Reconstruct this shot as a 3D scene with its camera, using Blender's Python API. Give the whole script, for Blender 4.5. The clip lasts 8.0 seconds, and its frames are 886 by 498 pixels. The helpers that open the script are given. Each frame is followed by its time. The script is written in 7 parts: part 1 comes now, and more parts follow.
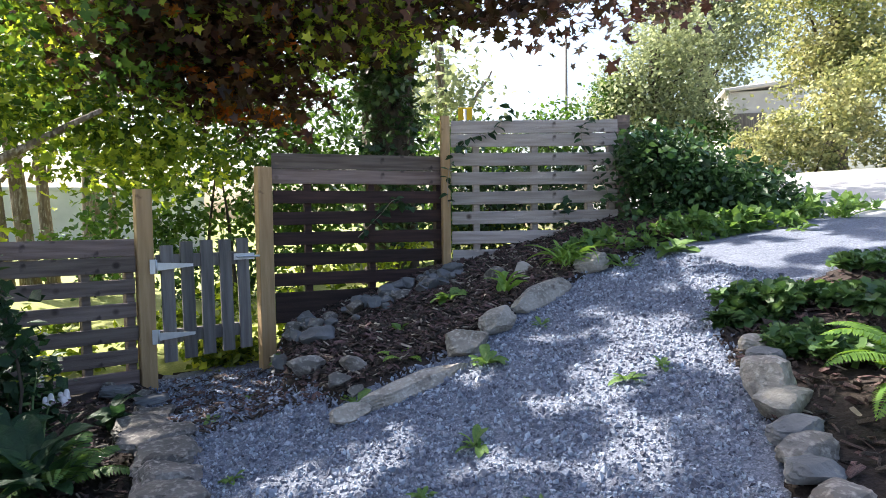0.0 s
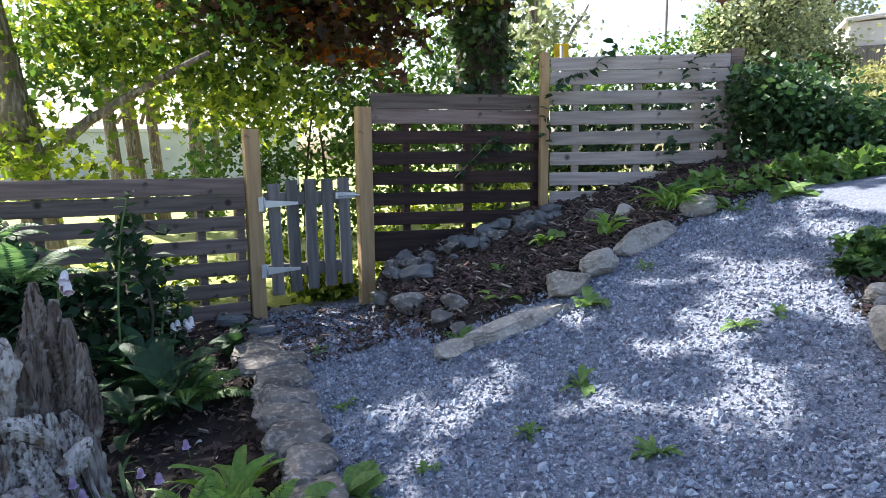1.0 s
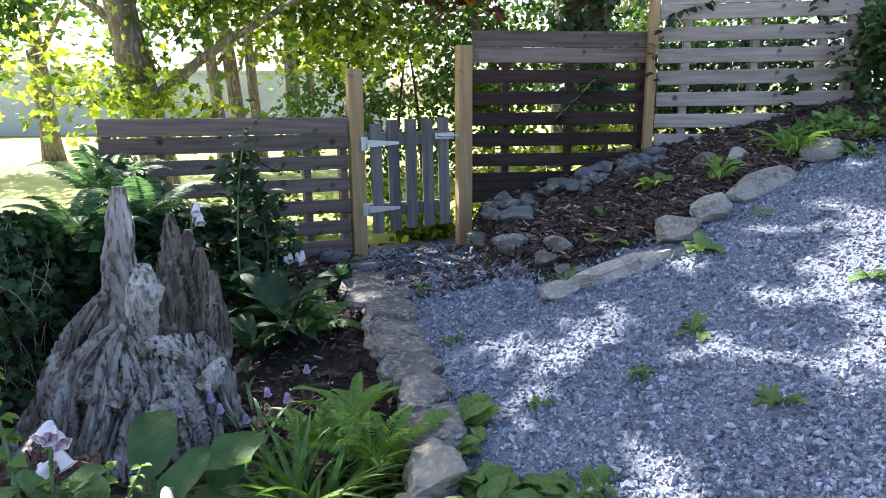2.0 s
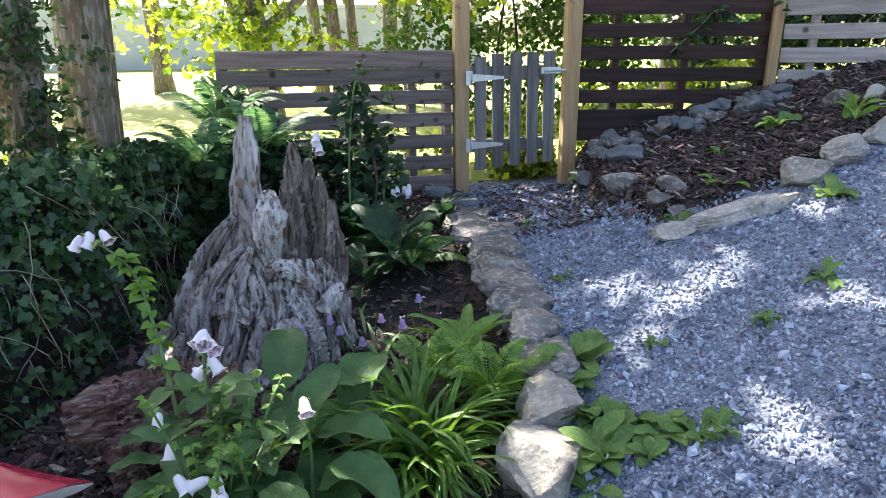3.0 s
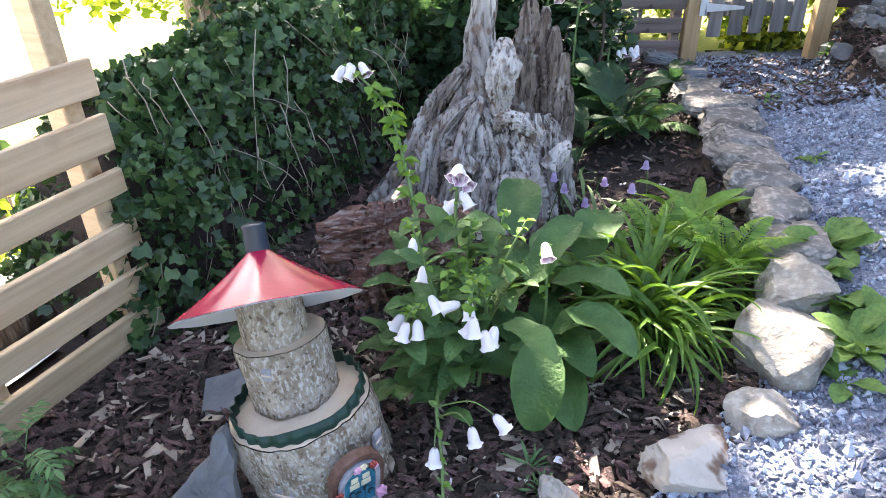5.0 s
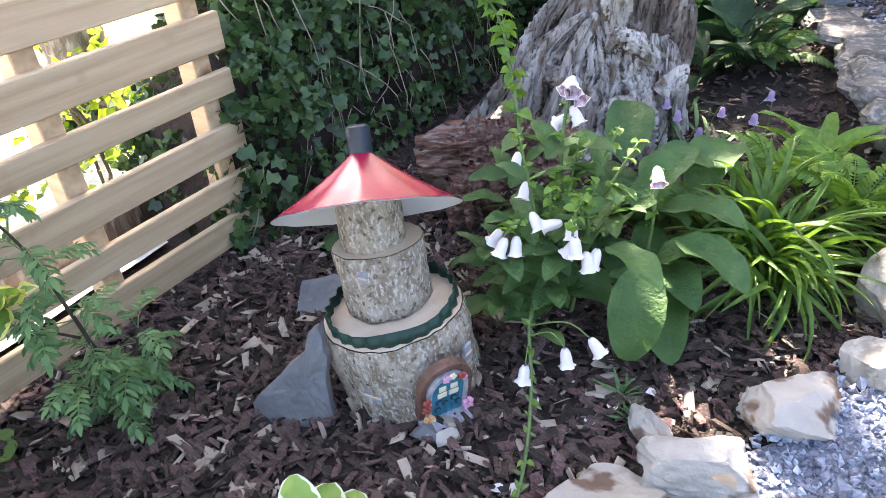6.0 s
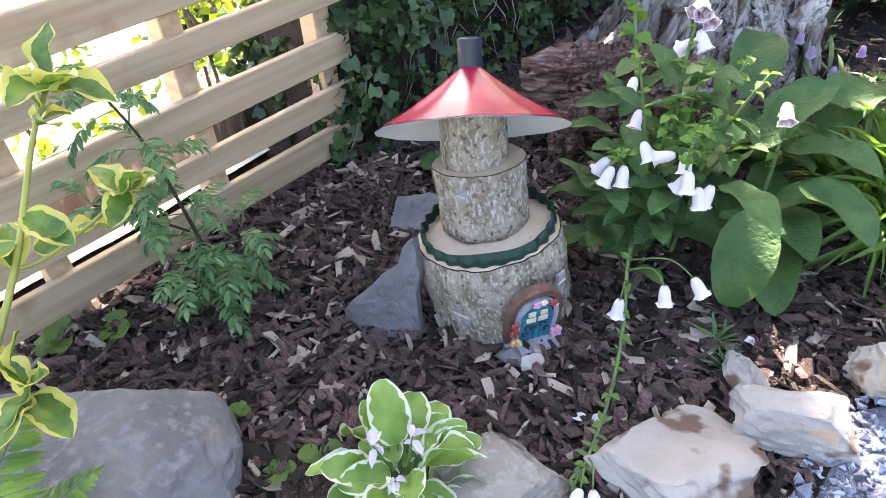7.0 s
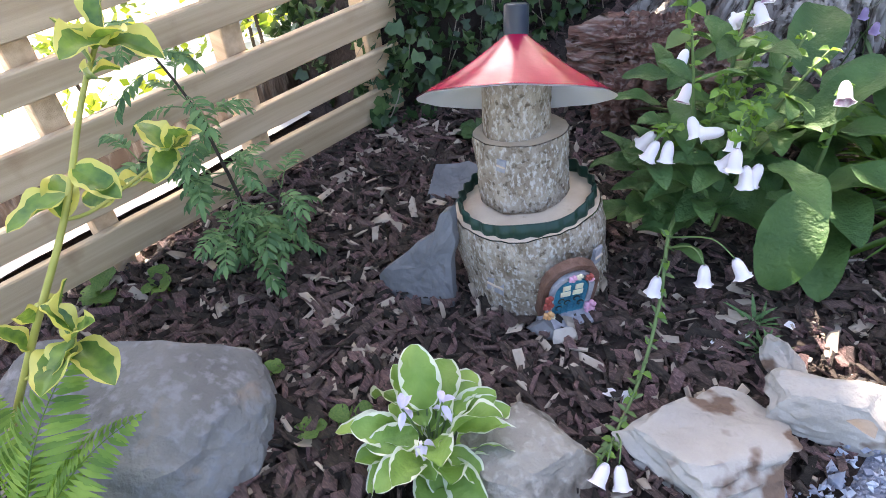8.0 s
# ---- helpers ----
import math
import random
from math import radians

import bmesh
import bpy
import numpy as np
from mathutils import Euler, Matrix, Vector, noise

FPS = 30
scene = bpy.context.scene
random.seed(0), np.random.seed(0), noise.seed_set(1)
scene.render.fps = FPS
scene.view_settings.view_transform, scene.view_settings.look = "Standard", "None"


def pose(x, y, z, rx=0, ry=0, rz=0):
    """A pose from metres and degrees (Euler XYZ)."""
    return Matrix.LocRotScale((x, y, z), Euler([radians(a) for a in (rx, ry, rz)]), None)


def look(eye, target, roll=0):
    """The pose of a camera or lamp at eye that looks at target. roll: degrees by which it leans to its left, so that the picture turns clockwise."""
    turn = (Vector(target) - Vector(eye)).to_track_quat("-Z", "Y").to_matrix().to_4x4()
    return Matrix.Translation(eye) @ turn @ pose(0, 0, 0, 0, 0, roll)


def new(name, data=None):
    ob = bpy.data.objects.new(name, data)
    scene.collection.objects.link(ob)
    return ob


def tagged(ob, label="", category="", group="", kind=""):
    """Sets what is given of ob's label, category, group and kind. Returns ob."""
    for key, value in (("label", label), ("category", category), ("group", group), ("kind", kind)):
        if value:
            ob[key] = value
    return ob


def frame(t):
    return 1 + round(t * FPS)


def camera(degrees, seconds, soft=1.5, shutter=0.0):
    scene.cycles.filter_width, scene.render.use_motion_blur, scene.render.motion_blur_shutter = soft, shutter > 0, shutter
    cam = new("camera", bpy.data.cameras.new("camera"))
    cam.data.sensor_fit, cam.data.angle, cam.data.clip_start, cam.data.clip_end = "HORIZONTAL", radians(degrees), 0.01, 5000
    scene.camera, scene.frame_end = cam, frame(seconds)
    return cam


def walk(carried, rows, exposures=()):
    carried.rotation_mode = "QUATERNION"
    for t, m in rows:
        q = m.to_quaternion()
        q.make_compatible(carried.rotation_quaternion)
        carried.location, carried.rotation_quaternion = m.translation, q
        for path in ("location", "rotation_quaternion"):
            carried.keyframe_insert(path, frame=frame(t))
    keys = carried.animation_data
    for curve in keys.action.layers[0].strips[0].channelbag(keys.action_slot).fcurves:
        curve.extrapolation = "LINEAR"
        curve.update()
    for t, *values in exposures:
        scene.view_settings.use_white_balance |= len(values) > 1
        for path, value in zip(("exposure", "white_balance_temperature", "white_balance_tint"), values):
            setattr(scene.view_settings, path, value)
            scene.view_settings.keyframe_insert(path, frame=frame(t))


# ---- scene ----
cam = camera(67.9, 8.0, soft=0.8)
PATH = [
    (0, (-0.044, 0.095, 1.037), (0.474, 2.024, 0.936), -0.8),
    (0.5, (-0.071, 0.103, 1.033), (0.327, 2.054, 0.849), -0.7),
    (1, (-0.121, 0.106, 1.028), (0.141, 2.07, 0.756), -0.6),
    (1.5, (-0.173, 0.103, 1.023), (-0.035, 2.067, 0.67), -0.5),
    (3, (-0.316, 0.084, 0.997), (-0.56, 1.973, 0.387), -0.5),
    (3.5, (-0.352, 0.076, 0.99), (-0.72, 1.915, 0.294), -0.5),
    (4, (-0.394, 0.068, 0.974), (-0.883, 1.84, 0.187), -0.5),
    (4.5, (-0.442, 0.052, 0.956), (-1.043, 1.751, 0.089), -0.6),
    (6, (-0.509, 0.04, 0.875), (-1.395, 1.445, -0.238), -1.0),
    (6.5, (-0.525, 0.029, 0.86), (-1.479, 1.322, -0.331), -1.1),
    (7, (-0.536, 0.021, 0.845), (-1.551, 1.186, -0.425), -1.3),
    (7.5, (-0.539, 0.017, 0.839), (-1.594, 1.068, -0.496), -1.45),
    (8, (-0.538, 0.019, 0.842), (-1.592, 1.068, -0.495), -1.45),
]
walk(cam, [(t, look(eye, target, roll)) for t, eye, target, roll in PATH], [(0.0, 1.68, 6300, 12), (1.5, 1.88, 6050, 12), (3.0, 2.28, 6350, 12), (4.0, 2.63, 6600, 14), (5.0, 2.98, 6850, 15), (6.5, 3.14, 7000, 17), (8.0, 2.96, 6950, 17)])

# ---- sky and sun ----
SUN_DIR = Vector((-0.62, 0.78, 1.05)).normalized()   # towards the sun
world = bpy.data.worlds.new("world")
scene.world = world
world.use_nodes = True
wn = world.node_tree.nodes
sky = wn.new("ShaderNodeTexSky")
sky.sky_type, sky.sun_disc = "NISHITA", False
sky.sun_elevation = math.asin(SUN_DIR.z)
sky.sun_rotation = math.atan2(SUN_DIR.x, SUN_DIR.y)
sky.dust_density = 4.0
world.node_tree.links.new(sky.outputs[0], wn["Background"].inputs[0])
wn["Background"].inputs[1].default_value = 0.115
sun = new("sun", bpy.data.lights.new("sun", "SUN"))
sun.data.energy, sun.data.angle, sun.data.color = 5.0, radians(0.55), (1.0, 0.93, 0.82)
sun.matrix_world = look(SUN_DIR * 30, (0, 0, 0))

# ---- mesh helpers ----
rng = np.random.default_rng(7)


class Build:
    """Gathers vertices and faces for one mesh."""

    def __init__(self):
        self.v, self.f, self.n = [], [], 0

    def add(self, verts, faces, m=None):
        verts = np.asarray(verts, float)
        if m is not None:
            a = np.array(m)
            verts = verts @ a[:3, :3].T + a[:3, 3]
        self.v.append(verts)
        n = self.n
        self.f.extend([tuple(i + n for i in f) for f in faces])
        self.n += len(verts)
        return self

    def board(self, m, lx, ly, lz, c=0.004):
        """A plank centred on m, long in x, with chamfered long edges."""
        hx, hy, hz = lx / 2, ly / 2, lz / 2
        ring = [(-hy, -hz + c), (-hy + c, -hz), (hy - c, -hz), (hy, -hz + c), (hy, hz - c), (hy - c, hz), (-hy + c, hz), (-hy, hz - c)]
        v = [(-hx, a, b) for a, b in ring] + [(hx, a, b) for a, b in ring]
        f = [(i, (i + 1) % 8, 8 + (i + 1) % 8, 8 + i) for i in range(8)]
        f = [tuple(reversed(q)) for q in f] + [tuple(range(8)), tuple(range(15, 7, -1))]
        return self.add(v, f, m)

    def tube(self, pts, radii, n=8, cap=True, m=None):
        pts = [Vector(p) for p in pts]
        v, f = [], []
        side = None
        for i, p in enumerate(pts):
            d = (pts[min(i + 1, len(pts) - 1)] - pts[max(i - 1, 0)]).normalized()
            if side is None:
                side = d.orthogonal().normalized()
            side = (side - d * side.dot(d)).normalized()
            up = d.cross(side)
            r = radii[i] if hasattr(radii, "__len__") else radii
            for k in range(n):
                a = 2 * math.pi * k / n
                v.append(p + (side * math.cos(a) + up * math.sin(a)) * r)
        for i in range(len(pts) - 1):
            for k in range(n):
                f.append((i * n + k, i * n + (k + 1) % n, (i + 1) * n + (k + 1) % n, (i + 1) * n + k))
        if cap:
            f.append(tuple(range(n - 1, -1, -1)))
            f.append(tuple(range((len(pts) - 1) * n, len(pts) * n)))
        return self.add([tuple(q) for q in v], f, m)

    def leaf(self, m, length, width, bend=0.3, fold=0.15, segs=4, tip=1.6, wave=0.0):
        """A blade that grows along +y from m, face up, bending down towards the tip."""
        v, f = [], []
        ang, y, z = 0.0, 0.0, 0.0
        for i in range(segs + 1):
            s = i / segs
            w = width / 2 * max(0.05, math.sin(math.pi * s ** 0.82) ** (1 / tip)) if 0 < s < 1 else width / 2 * 0.05
            d = wave * math.sin(9 * s)
            v += [(-w, y, z + w * fold * 2 + d * w), (0, y, z), (w, y, z + w * fold * 2 - d * w)]
            ang -= bend / segs
            y += math.cos(ang) * length / segs
            z += math.sin(ang) * length / segs
        for i in range(segs):
            a = 3 * i
            f += [(a, a + 1, a + 4, a + 3), (a + 1, a + 2, a + 5, a + 4)]
        return self.add(v, f, m)

    def mesh(self, name, material, smooth=True):
        me = bpy.data.meshes.new(name)
        me.from_pydata(np.concatenate(self.v).tolist() if self.v else [], [], self.f)
        mats = material if isinstance(material, (list, tuple)) else [material]
        for one in mats:
            me.materials.append(one)
        me.polygons.foreach_set("use_smooth", [smooth] * len(me.polygons))
        me.update()
        return me


def part(name, build, material, parent, label="", smooth=True, m=None):
    """One mesh object under a thing or a part."""
    ob = new(name, build.mesh(name, material, smooth) if isinstance(build, Build) else build)
    ob.parent = parent
    if name in ("crown", "leaves", "autumn_leaves", "lit_leaves", "shade_leaves", "ivy_on_trunk", "side_leaves"):
        ob["kind"] = "stuff"
    if m is not None:
        ob.matrix_basis = m
    if label:
        tagged(ob, label)
    return ob


def thing(name, m, label, category, group="", kind=""):
    ob = new(name)
    ob.empty_display_size = 0.05
    ob.matrix_basis = m
    return tagged(ob, label, category, group, kind)


def solid(name, build, material, label, category, m=None, group="", kind="", smooth=True):
    """A thing that is one mesh."""
    ob = new(name, build.mesh(name, material, smooth) if isinstance(build, Build) else build)
    if m is not None:
        ob.matrix_basis = m
    return tagged(ob, label, category, group, kind)


def sm(a, b, x):
    t = min(1.0, max(0.0, (x - a) / (b - a)))
    return t * t * (3 - 2 * t)


def mix(a, b, t):
    return a + (b - a) * t


def interp(x, pts):
    if x <= pts[0][0]:
        return pts[0][1]
    for (x0, y0), (x1, y1) in zip(pts, pts[1:]):
        if x <= x1:
            return mix(y0, y1, (x - x0) / (x1 - x0))
    return pts[-1][1]


def rough_rock(seed, sx, sy, sz, sub=3, cuts=9, rough=0.12, deep=0.60, box=0.0, strata=0.0):
    """An angular stone: a ball cut by planes, then worn; returns its mesh."""
    r = random.Random(seed)
    bm = bmesh.new()
    bmesh.ops.create_icosphere(bm, subdivisions=sub, radius=1.0)
    planes = []
    for _ in range(cuts):
        d = Vector((r.gauss(0, 1), r.gauss(0, 1), r.gauss(0.1, 0.9))).normalized()
        planes.append((d, r.uniform(deep - 0.14, deep + 0.14)))
    off = Vector((r.uniform(0, 50), r.uniform(0, 50), 0))
    for q in bm.verts:
        p = q.co.copy()
        if box:
            p = p.lerp(p / max(abs(p.x), abs(p.y), abs(p.z)) * 0.74, box)
        for d, h in planes:
            e = p.dot(d) - h
            if e > 0:
                p -= d * e * 0.96
        n1 = noise.noise(p * 1.7 + off)
        n2 = noise.noise(p * 6 + off)
        n3 = noise.noise(p * 16 + off)
        p *= 1 + rough * (n1 * 1.2 + n2 * 0.45 + n3 * 0.16)
        if strata:
            g = p.z * 5 + 0.5 * n1 + off.x
            k = 1 + strata * (abs((g % 1.0) - 0.5) * 2 - 0.5 + 0.5 * n2)
            p.x *= k
            p.y *= k
        q.co = Vector((p.x * sx, p.y * sy, p.z * sz))
    bm.normal_update()
    for e in bm.edges:
        e.smooth = len(e.link_faces) < 2 or e.calc_face_angle() < 0.42
    for fc in bm.faces:
        fc.smooth = True
    me = bpy.data.meshes.new("stone")
    bm.to_mesh(me)
    bm.free()
    return me


# ---- materials ----
def mat(name, c1, c2, scale=8.0, rough=0.8, bump=0.3, fine=60.0, stretch=(1, 1, 1), c3=None, metal=0.0, spec=0.4,
        translucent=0.0, random_hue=0.0, island=False, bump_dist=0.01, spot=None, spot_at=(0.62, 0.7), knot=None, knot_scale=6.0):
    """Two-scale noise colour with fine relief. random_hue varies the value from object to object or island to island."""
    ma = bpy.data.materials.new(name)
    ma.use_nodes = True
    nt = ma.node_tree
    nd, lk = nt.nodes, nt.links
    bsdf = nd["Principled BSDF"]
    tc = nd.new("ShaderNodeTexCoord")
    mp = nd.new("ShaderNodeMapping")
    mp.inputs["Scale"].default_value = stretch
    lk.new(tc.outputs["Object"], mp.inputs[0])
    if random_hue and not island:
        shift = nd.new("ShaderNodeMath")
        shift.operation = "MULTIPLY"
        shift.inputs[1].default_value = 37.0
        lk.new(nd.new("ShaderNodeObjectInfo").outputs["Random"], shift.inputs[0])
        lk.new(shift.outputs[0], mp.inputs["Location"])
    n1 = nd.new("ShaderNodeTexNoise")
    n1.inputs["Scale"].default_value, n1.inputs["Detail"].default_value = scale, 6.0
    n2 = nd.new("ShaderNodeTexNoise")
    n2.inputs["Scale"].default_value, n2.inputs["Detail"].default_value = fine, 5.0
    for n in (n1, n2):
        lk.new(mp.outputs[0], n.inputs["Vector"])
    ramp = nd.new("ShaderNodeValToRGB")
    ramp.color_ramp.elements[0].position, ramp.color_ramp.elements[1].position = 0.32, 0.68
    ramp.color_ramp.elements[0].color = (*c1, 1)
    ramp.color_ramp.elements[1].color = (*c2, 1)
    lk.new(n1.outputs[0], ramp.inputs[0])
    col = ramp.outputs[0]
    if c3:
        r2 = nd.new("ShaderNodeValToRGB")
        r2.color_ramp.elements[0].position, r2.color_ramp.elements[1].position = 0.5, 0.66
        r2.color_ramp.elements[0].color, r2.color_ramp.elements[1].color = (0, 0, 0, 1), (1, 1, 1, 1)
        lk.new(n2.outputs[0], r2.inputs[0])
        m3 = nd.new("ShaderNodeMixRGB")
        lk.new(r2.outputs[0], m3.inputs[0])
        lk.new(col, m3.inputs[1])
        m3.inputs[2].default_value = (*c3, 1)
        col = m3.outputs[0]
    if spot:
        n3 = nd.new("ShaderNodeTexNoise")
        n3.inputs["Scale"].default_value, n3.inputs["Detail"].default_value = scale * 2.3, 3.0
        lk.new(tc.outputs["Object"], n3.inputs["Vector"])
        r3 = nd.new("ShaderNodeValToRGB")
        r3.color_ramp.elements[0].position, r3.color_ramp.elements[1].position = spot_at
        r3.color_ramp.elements[0].color, r3.color_ramp.elements[1].color = (0, 0, 0, 1), (1, 1, 1, 1)
        lk.new(n3.outputs[0], r3.inputs[0])
        m4 = nd.new("ShaderNodeMixRGB")
        lk.new(r3.outputs[0], m4.inputs[0])
        lk.new(col, m4.inputs[1])
        m4.inputs[2].default_value = (*spot, 1)
        col = m4.outputs[0]
    if knot:
        vo = nd.new("ShaderNodeTexVoronoi")
        vo.inputs["Scale"].default_value = knot_scale
        sq = nd.new("ShaderNodeMapping")
        lk.new(tc.outputs["Object"], sq.inputs[0])
        if random_hue and not island:
            lk.new(shift.outputs[0], sq.inputs["Location"])
        lk.new(sq.outputs[0], vo.inputs["Vector"])
        rk = nd.new("ShaderNodeValToRGB")
        rk.color_ramp.elements[0].position, rk.color_ramp.elements[1].position = 0.07, 0.16
        rk.color_ramp.elements[0].color, rk.color_ramp.elements[1].color = (1, 1, 1, 1), (0, 0, 0, 1)
        lk.new(vo.outputs["Distance"], rk.inputs[0])
        mk = nd.new("ShaderNodeMixRGB")
        lk.new(rk.outputs[0], mk.inputs[0])
        lk.new(col, mk.inputs[1])
        mk.inputs[2].default_value = (*knot, 1)
        col = mk.outputs[0]
    if random_hue:
        if island:
            src = nd.new("ShaderNodeNewGeometry").outputs["Random Per Island"]
        else:
            src = nd.new("ShaderNodeObjectInfo").outputs["Random"]
        mr = nd.new("ShaderNodeMapRange")
        mr.inputs[3].default_value, mr.inputs[4].default_value = 1 - random_hue, 1 + random_hue
        lk.new(src, mr.inputs[0])
        hs = nd.new("ShaderNodeHueSaturation")
        lk.new(mr.outputs[0], hs.inputs["Value"])
        mr2 = nd.new("ShaderNodeMapRange")
        mr2.inputs[3].default_value, mr2.inputs[4].default_value = 0.5 + random_hue * 0.045, 0.5 - random_hue * 0.045
        lk.new(src, mr2.inputs[0])
        lk.new(mr2.outputs[0], hs.inputs["Hue"])
        lk.new(col, hs.inputs["Color"])
        col = hs.outputs[0]
    lk.new(col, bsdf.inputs["Base Color"])
    bsdf.inputs["Roughness"].default_value = rough
    bsdf.inputs["Metallic"].default_value = metal
    bsdf.inputs["Specular IOR Level"].default_value = spec
    if bump:
        bp = nd.new("ShaderNodeBump")
        bp.inputs["Strength"].default_value, bp.inputs["Distance"].default_value = bump, bump_dist
        lk.new(n2.outputs[0], bp.inputs["Height"])
        lk.new(bp.outputs[0], bsdf.inputs["Normal"])
    if translucent:
        tr = nd.new("ShaderNodeBsdfTranslucent")
        hs2 = nd.new("ShaderNodeHueSaturation")
        hs2.inputs["Saturation"].default_value, hs2.inputs["Value"].default_value = 1.1, 1.7
        hs2.inputs["Hue"].default_value = 0.485
        lk.new(col, hs2.inputs["Color"])
        lk.new(hs2.outputs[0], tr.inputs[0])
        ms = nd.new("ShaderNodeMixShader")
        ms.inputs[0].default_value = translucent
        lk.new(bsdf.outputs[0], ms.inputs[1])
        lk.new(tr.outputs[0], ms.inputs[2])
        lk.new(ms.outputs[0], nd["Material Output"].inputs[0])
    return ma


M = {}
M["soil"] = mat("dark_soil", (0.018, 0.013, 0.011), (0.05, 0.036, 0.03), 6, 0.95, 0.8, 90, c3=(0.033, 0.024, 0.02))
M["chip"] = mat("bark_chip", (0.038, 0.025, 0.022), (0.12, 0.08, 0.066), 30, 0.7, 0.8, 140, (1, 5, 1), random_hue=0.85, island=True, c3=(0.15, 0.105, 0.085))
M["gravel"] = mat("crushed_gravel", (0.098, 0.112, 0.148), (0.19, 0.213, 0.27), 55, 0.9, 0.9, 140, c3=(0.27, 0.30, 0.37), spot=(0.085, 0.092, 0.115), spot_at=(0.56, 0.7))
M["pebble"] = mat("gravel_stone", (0.145, 0.165, 0.215), (0.34, 0.37, 0.445), 30, 0.75, 0.5, 200, random_hue=0.6, island=True)
M["lawn"] = mat("mown_grass", (0.16, 0.19, 0.035), (0.30, 0.32, 0.08), 1.2, 0.9, 0.8, 60, c3=(0.32, 0.34, 0.10))
M["verge"] = mat("rough_ground", (0.09, 0.1, 0.04), (0.2, 0.17, 0.09), 2.0, 0.95, 0.8, 40)
M["road"] = mat("worn_tarmac", (0.38, 0.37, 0.36), (0.52, 0.51, 0.49), 1.5, 0.9, 0.4, 90)
M["pallet"] = mat("weathered_pallet_board", (0.12, 0.088, 0.074), (0.23, 0.18, 0.155), 5, 0.85, 0.5, 55, (0.6, 9, 9), random_hue=0.28, spot=(0.06, 0.045, 0.04), spot_at=(0.66, 0.76), knot=(0.05, 0.035, 0.03))
M["stain"] = mat("dark_stained_board", (0.022, 0.012, 0.0105), (0.06, 0.032, 0.027), 5, 0.75, 0.5, 55, (0.6, 9, 9), random_hue=0.25)
M["grey"] = mat("grey_weathered_board", (0.12, 0.11, 0.105), (0.22, 0.205, 0.19), 5, 0.85, 0.5, 55, (9, 9, 0.6), random_hue=0.2)
M["silver"] = mat("silvered_pallet_board", (0.30, 0.26, 0.235), (0.47, 0.42, 0.385), 5, 0.85, 0.5, 55, (0.6, 9, 9), random_hue=0.2, spot=(0.1, 0.08, 0.07), spot_at=(0.66, 0.76), knot=(0.09, 0.07, 0.06))
M["post"] = mat("tan_timber_post", (0.34, 0.22, 0.11), (0.47, 0.32, 0.17), 6, 0.75, 0.35, 60, (6, 6, 0.5), spot=(0.2, 0.12, 0.06), spot_at=(0.68, 0.78))
M["new"] = mat("new_pine_board", (0.44, 0.315, 0.19), (0.62, 0.475, 0.31), 4, 0.7, 0.3, 50, (12, 0.5, 12), random_hue=0.14, spot=(0.36, 0.23, 0.13), spot_at=(0.6, 0.78), knot=(0.2, 0.1, 0.045), knot_scale=5.0)
M["zinc"] = mat("galvanised_steel", (0.55, 0.57, 0.6), (0.68, 0.7, 0.73), 20, 0.42, 0.1, 80, metal=0.75)
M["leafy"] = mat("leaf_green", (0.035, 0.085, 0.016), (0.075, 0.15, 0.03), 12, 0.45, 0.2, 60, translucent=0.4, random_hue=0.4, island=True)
M["copper"] = mat("copper_leaf", (0.035, 0.018, 0.016), (0.075, 0.042, 0.022), 12, 0.45, 0.2, 60, translucent=0.3, random_hue=0.5, island=True)
M["ivy"] = mat("ivy_leaf", (0.022, 0.055, 0.018), (0.06, 0.12, 0.04), 20, 0.36, 0.2, 80, translucent=0.15, random_hue=0.5, island=True)
M["bark"] = mat("tree_bark", (0.10, 0.075, 0.055), (0.24, 0.19, 0.15), 12, 0.9, 0.9, 40, (1, 1, 0.25), c3=(0.34, 0.31, 0.27), bump_dist=0.02)
M["darkbark"] = mat("dark_tree_bark", (0.035, 0.028, 0.022), (0.09, 0.07, 0.055), 12, 0.9, 0.9, 40, (1, 1, 0.25), bump_dist=0.02)
M["render_wall"] = mat("grey_rendered_wall", (0.42, 0.43, 0.43), (0.55, 0.56, 0.55), 1.2, 0.9, 0.2, 30)
M["concrete"] = mat("pale_concrete", (0.5, 0.49, 0.47), (0.62, 0.6, 0.58), 2, 0.9, 0.3, 40)
import collections

# ---- ground ----
EDGE = [(-1.0, -0.30), (0.30, -0.42), (0.62, -0.46), (0.95, -0.42), (1.25, -0.26), (1.75, -0.22), (2.31, -0.36), (3.41, -0.60), (4.3, -0.66), (4.9, -0.70)]   # y, x of the bed's stone edging
MOUND = [(1.9, 0.0), (2.35, 0.05), (2.62, 0.28), (2.85, 0.62), (3.1, 1.0), (3.45, 1.35), (3.7, 2.2)]


def path_z(x, y):
    z = 0.15 + 0.25 * x + 0.08 * (y - 2.1)
    if z > 0.85:
        z = 0.85 + 1.0 * math.tanh((z - 0.85) * 0.55)
    gate = sm(2.9, 3.9, y) * (1 - sm(0.1, 0.9, x))
    z = mix(z, 0.04 + 0.05 * (x + 0.4), gate)
    return z


def edge_x(y):
    return interp(y, EDGE)


def bed_z(x, y):
    return -0.11 + 0.055 * (y - 0.8) + 0.05 * (x + 1)


def fence_y(x):
    return interp(x, [(-6, 2.0), (-2.04, 3.66), (-0.73, 4.25), (-0.05, 4.49), (1.2, 4.6), (2.41, 4.35), (3.4, 4.6)])


